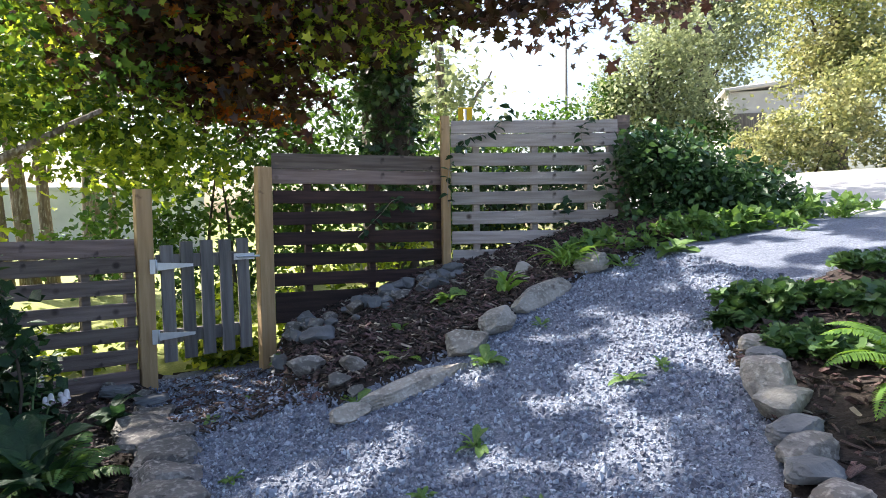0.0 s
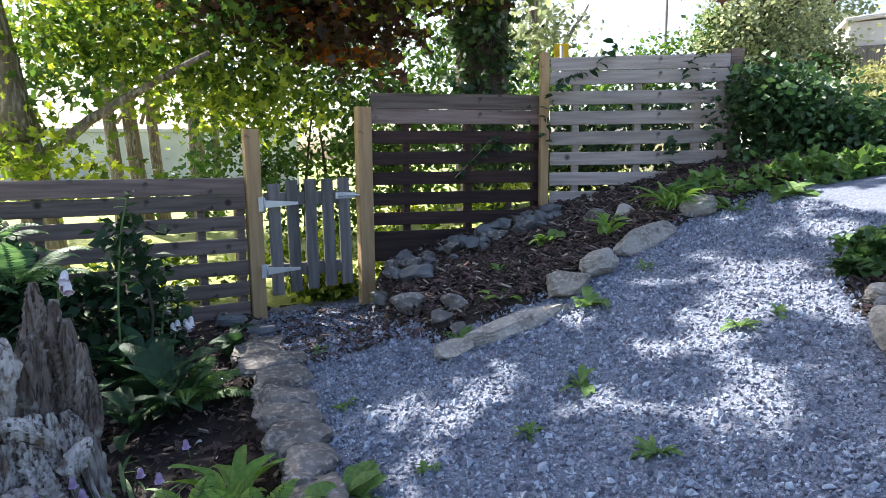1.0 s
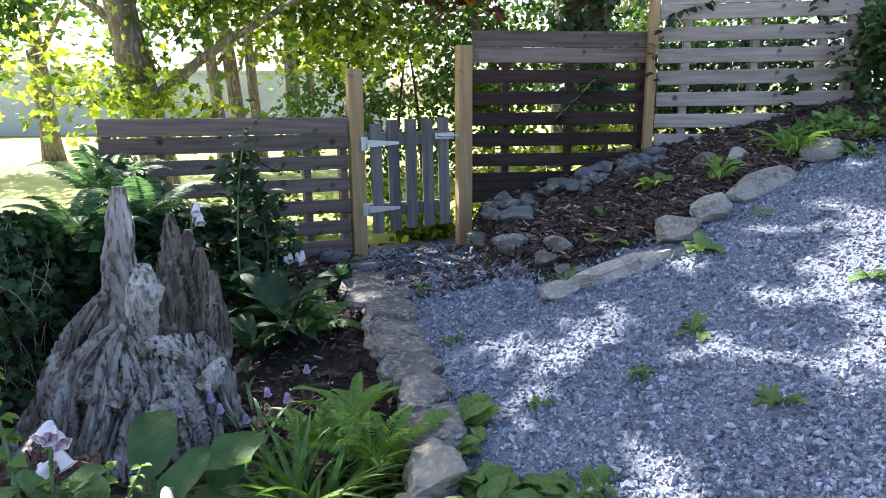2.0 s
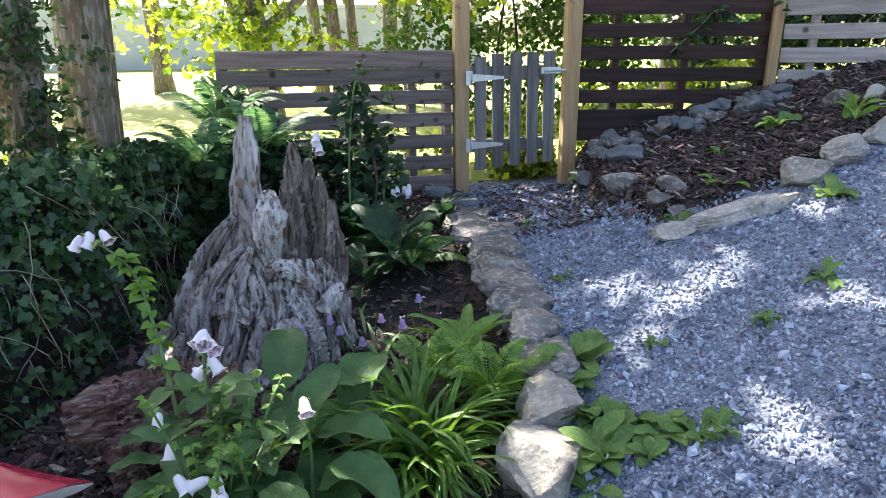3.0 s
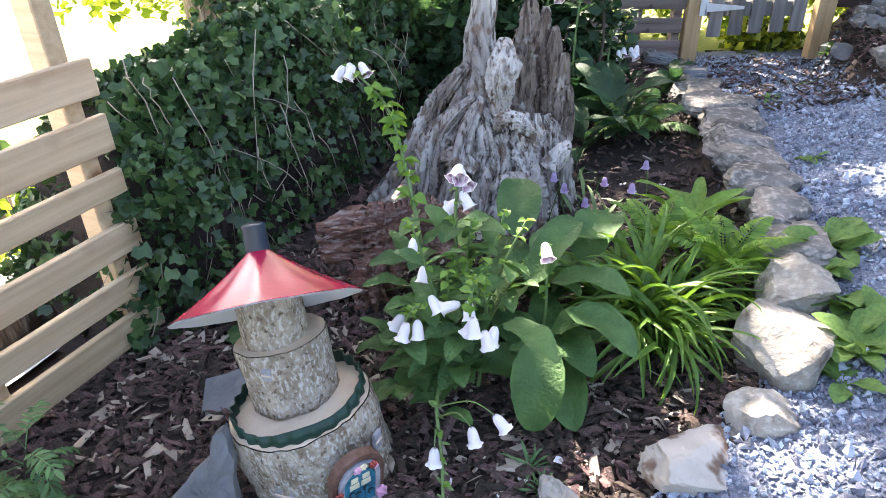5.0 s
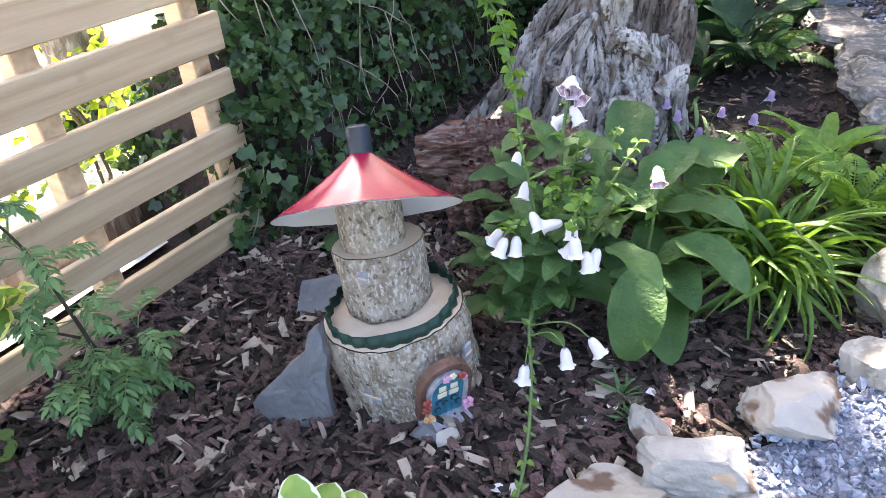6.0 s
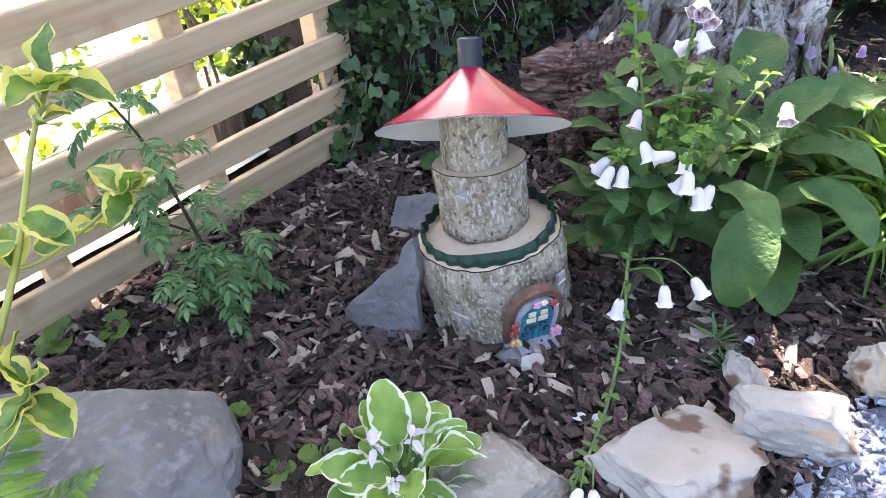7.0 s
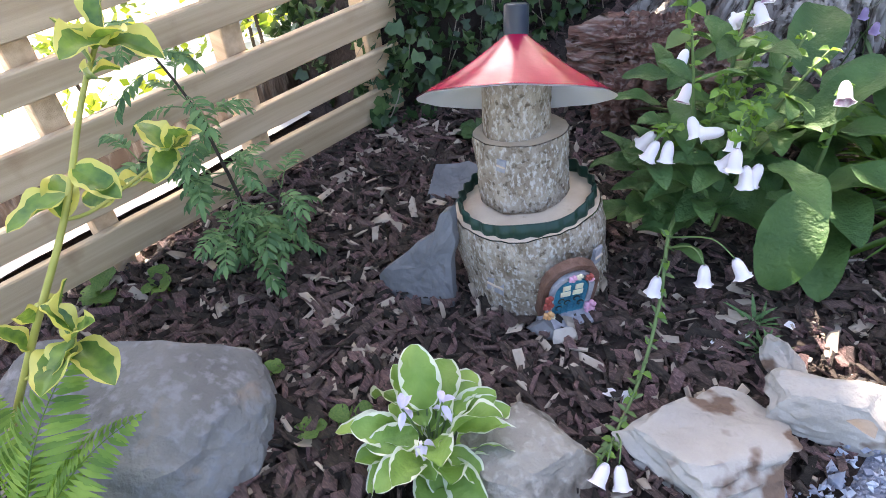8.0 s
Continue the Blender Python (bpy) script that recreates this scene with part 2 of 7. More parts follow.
def mound_w(x, y):
    """How far (x, y) lies in the planted mound between the path and the fence."""
    yy = interp(x, [(-0.1, 4.2), (0.05, 3.3), (0.25, 2.78), (0.62, 2.86), (0.95, 3.0), (1.35, 3.3), (2.2, 3.55), (3.4, 3.6)])
    return sm(yy - 0.06, yy + 0.14, y) * sm(-0.05, 0.12, x) * (1 - sm(2.5, 3.2, x))


def ground_z(x, y):
    z = path_z(x, y)
    w = mound_w(x, y)
    if w > 0:
        mz = 0.27 + 0.29 * x + 0.05 * (y - 3.5)
        z = mix(z, max(z + 0.03, min(mz, z + 0.28)), w)
    ex = edge_x(y)
    w = 1 - sm(ex - 0.16, ex - 0.02, x)
    z = mix(z, bed_z(x, y), w)
    back = sm(0.12, 0.9, y - fence_y(x))
    far = interp(x, [(-30, 0.2), (-3, 0.0), (0, 0.05), (2.4, 0.75), (4, 1.0)])
    if x < 4:
        z = mix(z, far, back * (1 - sm(2.8, 4, x)))
    left = 1 - sm(-2.6, -2.0, x)
    z = mix(z, mix(-0.25, 0.2, sm(3, 14, y)), left)
    if abs(x) < 5 and -2 < y < 6:
        z += 0.012 * noise.noise(Vector((x * 3, y * 3, 0))) + 0.006 * noise.noise(Vector((x * 9, y * 9, 3)))
    return z


def graded(lo, hi, step, far, grow=1.28):
    c = list(np.arange(lo, hi + 1e-6, step))
    s = step
    while c[-1] < far:
        s *= grow
        c.append(c[-1] + s)
    s = step
    while c[0] > -far:
        s *= grow
        c.insert(0, c[0] - s)
    return c


GX, GY = graded(-2.4, 3.4, 0.05, 900), graded(-0.9, 5.2, 0.05, 900)
GZ = [[ground_z(x, y) for x in GX] for y in GY]


def sheet(name, inside, lift, material, label, category):
    b = Build()
    used, verts, faces = {}, [], []
    for j in range(len(GY) - 1):
        for i in range(len(GX) - 1):
            if inside((GX[i] + GX[i + 1]) / 2, (GY[j] + GY[j + 1]) / 2):
                q = []
                for jj, ii in ((j, i), (j, i + 1), (j + 1, i + 1), (j + 1, i)):
                    if (jj, ii) not in used:
                        used[jj, ii] = len(verts)
                        verts.append((GX[ii], GY[jj], GZ[jj][ii] + lift))
                    q.append(used[jj, ii])
                faces.append(q)
    b.add(verts, faces)
    return solid(name, b, material, label, category, kind="structure")


def on_path(x, y):
    if mound_w(x, y) > 0.35 or x < edge_x(y) - 0.04 or y > fence_y(x) + 0.35:
        return False
    if x > 1.0 and y < 2.55 - 0.25 * sm(1.6, 2.6, x) and x > interp(y, [(-1, 0.75), (1.1, 1.02), (1.5, 1.26), (1.9, 1.50), (2.2, 1.6), (2.6, 1.9)]):
        return False
    return x < 9 and y > -3 and x < interp(y, [(-1, 0.75), (1.1, 1.02), (1.5, 1.26), (1.9, 1.50), (2.2, 1.6), (2.4, 2.1), (2.6, 4.2), (5, 4.6)])


def on_lawn(x, y):
    if x < -2.35:
        return y > 1.9
    return y > fence_y(x) + 0.35 and x < 3.0


def fine_sheet(name, inside, x0, x1, y0, y1, step, lift, material, label, category):
    b = Build()
    used, verts, faces = {}, [], []
    nx, ny = int((x1 - x0) / step), int((y1 - y0) / step)
    for j in range(ny):
        for i in range(nx):
            if inside(x0 + (i + 0.5) * step, y0 + (j + 0.5) * step):
                q = []
                for jj, ii in ((j, i), (j, i + 1), (j + 1, i + 1), (j + 1, i)):
                    if (jj, ii) not in used:
                        used[jj, ii] = len(verts)
                        px, py = x0 + ii * step, y0 + jj * step
                        verts.append((px, py, ground_z(px, py) + lift))
                    q.append(used[jj, ii])
                faces.append(q)
    count = collections.Counter(i for q in faces for i in q)
    verts = [(x, y, z - (0.03 if count[i] < 4 else 0)) for i, (x, y, z) in enumerate(verts)]
    b.add(verts, faces)
    return solid(name, b, material, label, category, kind="structure")


def ragged_path(x, y):
    d = Vector((x * 7, y * 7, 0))
    return on_path(x + 0.05 * noise.noise(d), y + 0.05 * noise.noise(d + Vector((9, 9, 0))))


sheet("ground", lambda x, y: True, 0.0, M["soil"], "dark brown soil covered in bark mulch", "ground")
fine_sheet("gravel_path", ragged_path, -0.9, 4.6, -1.2, 4.9, 0.025, 0.012, M["gravel"], "pale grey crushed gravel path in dappled sun", "path")
sheet("gravel_yard", lambda x, y: y < -1.2 and -6 < y and -1.2 < x < 1.4, 0.012, M["gravel"], "pale grey gravel path leading back from the beds", "path")
sheet("grass_bank", lambda x, y: y < -1.2 and not (-6 < y and -1.2 < x < 1.4) and -1.9 < x < 3.0, 0.012, M["lawn"], "grass beside the path behind the beds", "lawn")
sheet("lawn", on_lawn, 0.012, M["lawn"], "bright sunlit mown lawn behind the fence", "lawn")
sheet("yard", lambda x, y: x < -1.98 and y < 1.9 and (x < -2.3 or y < 0.95), 0.02, M["concrete"], "pale sunlit gravel yard behind the pine fence", "yard")
def on_road(x, y):
    return 3.4 < x and interp(x, [(3, 2.6), (12, 0.0), (60, -5)]) < y < interp(x, [(3, 6.5), (12, 13.0), (60, 40)])


sheet("verge", lambda x, y: x > 3.0 and not on_road(x, y) and not on_path(x, y) and (y > 4.3 or y < 2.3), 0.012, M["verge"], "rough grassy verge beside the lane", "verge")
sheet("road", on_road, 0.014, M["road"], "sunlit pale worn tarmac lane", "road")
# ---- fences and gate ----
def at_dir(x, y, z, x2, y2, along=0.0):
    """A pose at (x, y, z) whose x axis points level to (x2, y2)."""
    return pose(x, y, z, 0, 0, math.degrees(math.atan2(y2 - y, x2 - x)))


def pallet_fence(m, width, top, rows, uprights, board, label, seed, depth=0.02, upright_mat=None, top_mat=None, slope=0.0):
    """A pallet stood on its long side: horizontal slats on uprights. rows: (height of the slat's middle, slat height)."""
    r = random.Random(seed)
    ob = thing("pallet_fence", m, label, "fence", "pallet fence panels")
    for i, (h, lz) in enumerate(rows):
        b = Build().board(Matrix(), width + r.uniform(-0.012, 0.006), depth, lz, 0.003)
        part("slat", b, top_mat if top_mat and i < 2 else board, ob, m=pose(width / 2, r.uniform(-0.003, 0.003), h, 0, math.degrees(-slope) + r.uniform(-0.35, 0.35), 0), smooth=False)
    lo, hi = rows[-1][0] - rows[-1][1] / 2, rows[0][0] + rows[0][1] / 2
    for u in uprights:
        b = Build().board(pose(0, 0, 0, 0, 90, 0), hi - lo - 0.02, 0.075, 0.045, 0.003)
        part("upright", b, upright_mat or board, ob, m=pose(u, 0.01 + 0.0385, (lo + hi) / 2 + slope * u), smooth=False)
    return ob


def fence_post(x, y, z0, z1, w, d, yaw, label, material=None):
    b = Build().board(pose(0, 0, (z1 - z0) / 2 - 0.05, 0, 90, 0), z1 - z0 + 0.1, d, w, 0.005)
    return solid("fence_post", b, material or M["post"], label, "post", pose(x, y, z0, 0, 0, yaw), "fence posts", smooth=False)


P1 = (-2.037, 3.657)
PA, PB, PC, PD = (-0.733, 4.246), (-0.054, 4.485), (1.2, 4.59), (2.41, 4.35)
fence_post(*PA, 0.03, 1.215, 0.09, 0.075, 22, "tan square timber gate post with hinges")
fence_post(*PB, 0.06, 1.365, 0.095, 0.08, 19, "tan square timber gate post beside the dark panel")
fence_post(PC[0] - 0.02, PC[1] - 0.03, 0.5, 1.73, 0.06, 0.05, 0, "slim tan timber post between two panels")
fence_post(PD[0] + 0.05, PD[1] + 0.04, 0.75, 1.74, 0.09, 0.09, -11, "weathered brown post at the end of the fence", M["pallet"])
pallet_fence(at_dir(*P1, 0, PA[0] - 0.04, PA[1] - 0.02), 1.38, 0.93,
             [(0.885, 0.098), (0.785, 0.092), (0.66, 0.085), (0.525, 0.085), (0.39, 0.085), (0.26, 0.085), (0.13, 0.09)],
             (0.04, 0.30, 0.72, 1.12, 1.35), M["pallet"], "brown-grey weathered pallet fence panel beside the gate", 3, slope=-0.01)
pallet_fence(at_dir(PB[0] + 0.055, PB[1] + 0.03, 0, PC[0], PC[1] + 0.02), 1.2, 1.46,
             [(1.405, 0.1), (1.305, 0.095), (1.17, 0.085), (1.035, 0.085), (0.90, 0.085), (0.765, 0.085), (0.63, 0.085), (0.45, 0.2)],
             (0.23, 0.66, 1.15), M["stain"], "pallet fence panel, dark-stained brown slats with greyer top", 5, top_mat=M["pallet"])
pallet_fence(at_dir(PC[0] + 0.03, PC[1] + 0.0, 0, PD[0], PD[1]), 1.2, 1.71,
             [(1.66, 0.09), (1.565, 0.09), (1.43, 0.09), (1.295, 0.09), (1.16, 0.09), (1.02, 0.09), (0.88, 0.09), (0.74, 0.1)],
             (0.18, 0.60, 1.0, 1.16), M["silver"], "silver-grey weathered pallet fence panel", 8)


def gate():
    m = at_dir(PA[0] + 0.05, PA[1] + 0.0, 0, PB[0], PB[1])
    ob = thing("garden_gate", m, "small grey weathered picket gate hung on strap hinges", "gate")
    r = random.Random(4)
    for k, (x, lo, hi) in enumerate(((0.055, 0.19, 0.885), (0.17, 0.20, 0.905), (0.285, 0.21, 0.91), (0.40, 0.215, 0.91), (0.51, 0.22, 0.915))):
        b = Build().board(pose(0, 0, 0, 0, 90, 0), hi - lo, 0.02, 0.075, 0.003)
        part("picket", b, M["grey"], ob, m=pose(x + 0.02, 0, (lo + hi) / 2, 0, r.uniform(-1.2, 1.2), 0), smooth=False)
    for z in (0.34, 0.79):
        b = Build().board(Matrix(), 0.55, 0.035, 0.08, 0.003)
        part("rail", b, M["grey"], ob, m=pose(0.29, 0.028, z), smooth=False)
    for z in (0.355, 0.765):
        b = Build().board(pose(-0.035, 0, 0), 0.035, 0.006, 0.085, 0.001)
        b.add([(-0.02, -0.003, -0.024), (0.19, -0.003, -0.008), (0.19, -0.003, 0.008), (-0.02, -0.003, 0.024), (-0.02, 0.003, -0.024), (0.19, 0.003, -0.008), (0.19, 0.003, 0.008), (-0.02, 0.003, 0.024)],
              [(0, 1, 2, 3), (7, 6, 5, 4), (0, 4, 5, 1), (1, 5, 6, 2), (2, 6, 7, 3), (3, 7, 4, 0)])
        h = part("strap_hinge", b, M["zinc"], ob, "bright galvanised strap hinge", smooth=False, m=pose(0.02, -0.048, z))
        k = Build()
        k.tube([(-0.018, -0.006, -0.04), (-0.018, -0.006, 0.04)], 0.006, 8)
        part("pin", k, M["zinc"], h)
    b = Build().board(pose(0, 0, 0), 0.13, 0.006, 0.04, 0.001)
    b.tube([(-0.05, -0.012, 0), (0.1, -0.012, 0)], 0.007, 8)
    b.tube([(-0.02, -0.012, 0), (-0.02, -0.03, -0.012)], 0.005, 6)
    b.board(pose(0.125, -0.004, 0), 0.03, 0.012, 0.045, 0.001)
    part("sliding_bolt", b, M["zinc"], ob, "bright steel sliding bolt", smooth=False, m=pose(0.53, -0.018, 0.80))


gate()


def new_fence():
    m = pose(-1.80, 1.12, 0.004, 0, 1.7, -90)
    ob = thing("timber_fence", m, "new pale pine slatted fence around the bed", "fence")
    r = random.Random(2)
    for h, lz in ((0.585, 0.085), (0.455, 0.088), (0.333, 0.062), (0.19, 0.08), (0.063, 0.066), (-0.055, 0.085)):
        b = Build().board(pose(0, 0, 0, 0, 0, 90), 2.6, 0.02, lz, 0.003)
        part("slat", b, M["new"], ob, m=pose(1.3, 0, h - 0.012, 0, 0.5 + r.uniform(-0.3, 0.3), -90), smooth=False)
    for u in (0.06, 0.445, 0.84, 1.24, 1.65, 2.1):
        b = Build().board(pose(0, 0, 0, 0, 90, 0), 0.98, 0.06, 0.05, 0.003)
        part("upright", b, M["new"], ob, m=pose(u, -0.0425, 0.28), smooth=False)


new_fence()
# ---- more materials ----
M["drift"] = mat("weathered_driftwood", (0.22, 0.18, 0.155), (0.62, 0.575, 0.53), 9, 0.85, 1.0, 60, (1, 1, 0.10), c3=(0.085, 0.06, 0.048), bump_dist=0.015, spot=(0.20, 0.14, 0.105), spot_at=(0.55, 0.68))
# Darker, browner driftwood for the stump's back splinters and core
M["drift_dark"] = mat("dark_brown_driftwood", (0.10, 0.07, 0.055), (0.30, 0.24, 0.20), 9, 0.9, 1.0, 60, (1, 1, 0.12), c3=(0.06, 0.04, 0.03), bump_dist=0.015, spot=(0.4, 0.36, 0.32), spot_at=(0.6, 0.72))
M["rotlog"] = mat("rotten_red_brown_wood", (0.13, 0.06, 0.045), (0.27, 0.16, 0.125), 10, 0.9, 1.0, 80, (0.2, 1, 1), c3=(0.33, 0.25, 0.22), bump_dist=0.02)
M["logbark"] = mat("lichened_log_bark", (0.20, 0.15, 0.10), (0.50, 0.43, 0.34), 34, 0.9, 1.0, 150, (1, 1, 0.6), c3=(0.60, 0.57, 0.51), spot=(0.14, 0.105, 0.07), spot_at=(0.57, 0.7), bump_dist=0.012)
M["cutwood"] = mat("cream_cut_wood", (0.56, 0.44, 0.32), (0.70, 0.59, 0.46), 12, 0.8, 0.3, 60, spot=(0.3, 0.2, 0.13), spot_at=(0.66, 0.78))
M["red"] = mat("glossy_red_painted_tin", (0.28, 0.004, 0.034), (0.36, 0.008, 0.046), 6, 0.27, 0.08, 40, spec=0.55)
M["white"] = mat("white_painted_tin", (0.70, 0.70, 0.69), (0.8, 0.8, 0.79), 6, 0.5, 0.05, 40)
M["pipe"] = mat("blue_grey_plastic_pipe", (0.018, 0.028, 0.045), (0.03, 0.045, 0.065), 10, 0.3, 0.05, 60)
M["edging"] = mat("dark_green_corrugated_strip", (0.004, 0.026, 0.018), (0.008, 0.042, 0.028), 10, 0.45, 0.1, 60)
M["slate"] = mat("blue_grey_slate", (0.10, 0.103, 0.108), (0.21, 0.213, 0.218), 7, 0.75, 0.6, 60, spot=(0.36, 0.33, 0.27), spot_at=(0.62, 0.75))
M["stone"] = mat("buff_grey_fieldstone", (0.09, 0.082, 0.072), (0.205, 0.187, 0.167), 6, 0.85, 0.8, 50, c3=(0.31, 0.285, 0.25), random_hue=0.3, spot=(0.14, 0.12, 0.10), spot_at=(0.62, 0.74))
M["buff"] = mat("buff_edging_stone", (0.20, 0.18, 0.15), (0.36, 0.33, 0.285), 8, 0.85, 0.9, 60, c3=(0.40, 0.375, 0.33), random_hue=0.2, spot=(0.12, 0.10, 0.08), spot_at=(0.58, 0.72))
M["pale"] = mat("pale_limestone", (0.29, 0.265, 0.225), (0.46, 0.43, 0.385), 6, 0.85, 0.7, 50, random_hue=0.1, spot=(0.15, 0.10, 0.07), spot_at=(0.56, 0.64))
M["boulder"] = mat("smooth_grey_boulder", (0.11, 0.11, 0.107), (0.215, 0.212, 0.20), 7, 0.8, 0.9, 45, c3=(0.22, 0.225, 0.23), spot=(0.25, 0.20, 0.15), spot_at=(0.6, 0.76))
M["fox_leaf"] = mat("foxglove_leaf", (0.05, 0.118, 0.035), (0.088, 0.18, 0.052), 18, 0.55, 0.6, 110, translucent=0.25, random_hue=0.25)
# Foxglove leaf copy with shade put into its colour, for the shaded plants
M["fox_dark"] = mat("shaded_foxglove_leaf", (0.02, 0.055, 0.022), (0.04, 0.095, 0.034), 18, 0.55, 0.6, 110, translucent=0.2, random_hue=0.3)
M["stem"] = mat("green_stem", (0.08, 0.14, 0.045), (0.14, 0.21, 0.07), 20, 0.6, 0.2, 90)
M["petal"] = mat("white_petal", (0.78, 0.76, 0.78), (0.86, 0.85, 0.85), 20, 0.5, 0.1, 80, translucent=0.3)
M["petal_in"] = mat("purple_spotted_throat", (0.30, 0.10, 0.22), (0.75, 0.68, 0.72), 90, 0.5, 0.1, 80, translucent=0.2)
M["mauve"] = mat("mauve_petal", (0.42, 0.30, 0.50), (0.58, 0.46, 0.64), 20, 0.5, 0.1, 80, translucent=0.3)
M["strap"] = mat("strap_leaf", (0.055, 0.13, 0.022), (0.115, 0.22, 0.038), 14, 0.36, 0.2, 80, translucent=0.35, random_hue=0.4, island=True)
M["bright_leaf"] = mat("fresh_green_leaf", (0.12, 0.24, 0.04), (0.2, 0.33, 0.07), 14, 0.5, 0.4, 90, translucent=0.35, random_hue=0.3, island=True)
M["weed"] = mat("weed_leaf", (0.08, 0.165, 0.04), (0.15, 0.255, 0.062), 14, 0.5, 0.4, 90, translucent=0.3, random_hue=0.35, island=True)
M["fern"] = mat("fern_frond", (0.10, 0.21, 0.03), (0.19, 0.32, 0.06), 14, 0.55, 0.3, 90, translucent=0.4, random_hue=0.3, island=True)
M["rowan"] = mat("rowan_leaflet", (0.065, 0.145, 0.06), (0.12, 0.23, 0.085), 14, 0.55, 0.3, 90, translucent=0.3, random_hue=0.35, island=True)
M["yellow_edge"] = mat("yellow_leaf_margin", (0.42, 0.43, 0.09), (0.58, 0.57, 0.18), 14, 0.4, 0.1, 60, translucent=0.25)
M["cream_edge"] = mat("cream_leaf_margin", (0.62, 0.66, 0.5), (0.72, 0.74, 0.6), 14, 0.45, 0.1, 60, translucent=0.2)
M["yellow_stem"] = mat("yellow_green_stem", (0.3, 0.31, 0.06), (0.42, 0.4, 0.1), 30, 0.5, 0.2, 60)
M["pale_mauve"] = mat("pale_mauve_petal", (0.56, 0.5, 0.66), (0.78, 0.76, 0.82), 30, 0.5, 0.1, 60, translucent=0.3)
M["glossy_green"] = mat("glossy_two_tone_leaf", (0.05, 0.12, 0.03), (0.17, 0.28, 0.05), 45, 0.35, 0.2, 60, translucent=0.25, random_hue=0.2)
M["hosta_leaf"] = mat("hosta_leaf", (0.17, 0.30, 0.06), (0.27, 0.42, 0.1), 16, 0.45, 0.4, 70, translucent=0.25, random_hue=0.2)
# Lime leaf brightened so that sunlight is part of its colour
M["lit_leaf"] = mat("sunlit_lime_leaf", (0.075, 0.135, 0.018), (0.24, 0.32, 0.05), 6, 0.45, 0.2, 60, translucent=0.55, random_hue=0.7, island=True)
M["orange"] = mat("orange_leaf", (0.28, 0.10, 0.02), (0.42, 0.2, 0.04), 6, 0.5, 0.2, 60, translucent=0.5, random_hue=0.4, island=True)
# Leaf colour raised to yellow-green so that it carries the sunlight itself
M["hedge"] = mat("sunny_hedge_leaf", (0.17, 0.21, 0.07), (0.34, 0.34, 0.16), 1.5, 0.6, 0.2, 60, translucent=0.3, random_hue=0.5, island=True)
# Pale grey-green: the haze of distance is mixed into this leaf colour
M["far_leaf"] = mat("haze_tinted_leaf", (0.16, 0.20, 0.10), (0.30, 0.34, 0.19), 1.0, 0.6, 0.2, 40, translucent=0.3, random_hue=0.45, island=True)
M["shrub"] = mat("glossy_shrub_leaf", (0.03, 0.075, 0.025), (0.075, 0.15, 0.05), 20, 0.38, 0.2, 80, translucent=0.2, random_hue=0.5, island=True)
M["ground_leaf"] = mat("ground_ivy_leaf", (0.04, 0.095, 0.028), (0.1, 0.18, 0.055), 14, 0.45, 0.2, 80, translucent=0.25, random_hue=0.5, island=True)
M["twig"] = mat("pale_dry_twig", (0.26, 0.21, 0.16), (0.42, 0.36, 0.29), 20, 0.85, 0.3, 80)
M["sign"] = mat("yellow_sign_face", (0.75, 0.5, 0.01), (0.8, 0.55, 0.02), 5, 0.45, 0.0, 40)
M["black"] = mat("black_print", (0.02, 0.02, 0.02), (0.03, 0.03, 0.03), 5, 0.5, 0.0, 40)
M["teal"] = mat("turquoise_painted_resin", (0.015, 0.13, 0.21), (0.03, 0.22, 0.32), 60, 0.5, 0.4, 200)
M["cream"] = mat("cream_painted_resin", (0.72, 0.62, 0.42), (0.8, 0.72, 0.52), 60, 0.5, 0.2, 200)
M["brick_red"] = mat("red_painted_resin", (0.3, 0.05, 0.04), (0.42, 0.09, 0.07), 60, 0.6, 0.3, 200)
M["brown"] = mat("brown_painted_resin", (0.11, 0.055, 0.035), (0.2, 0.11, 0.08), 60, 0.6, 0.5, 200)
M["pink"] = mat("pink_painted_resin", (0.68, 0.3, 0.45), (0.78, 0.45, 0.58), 60, 0.6, 0.3, 200)
M["peach"] = mat("orange_painted_resin", (0.72, 0.34, 0.12), (0.8, 0.5, 0.25), 60, 0.6, 0.3, 200)
M["step"] = mat("grey_painted_resin", (0.25, 0.25, 0.27), (0.42, 0.42, 0.45), 60, 0.7, 0.5, 150)

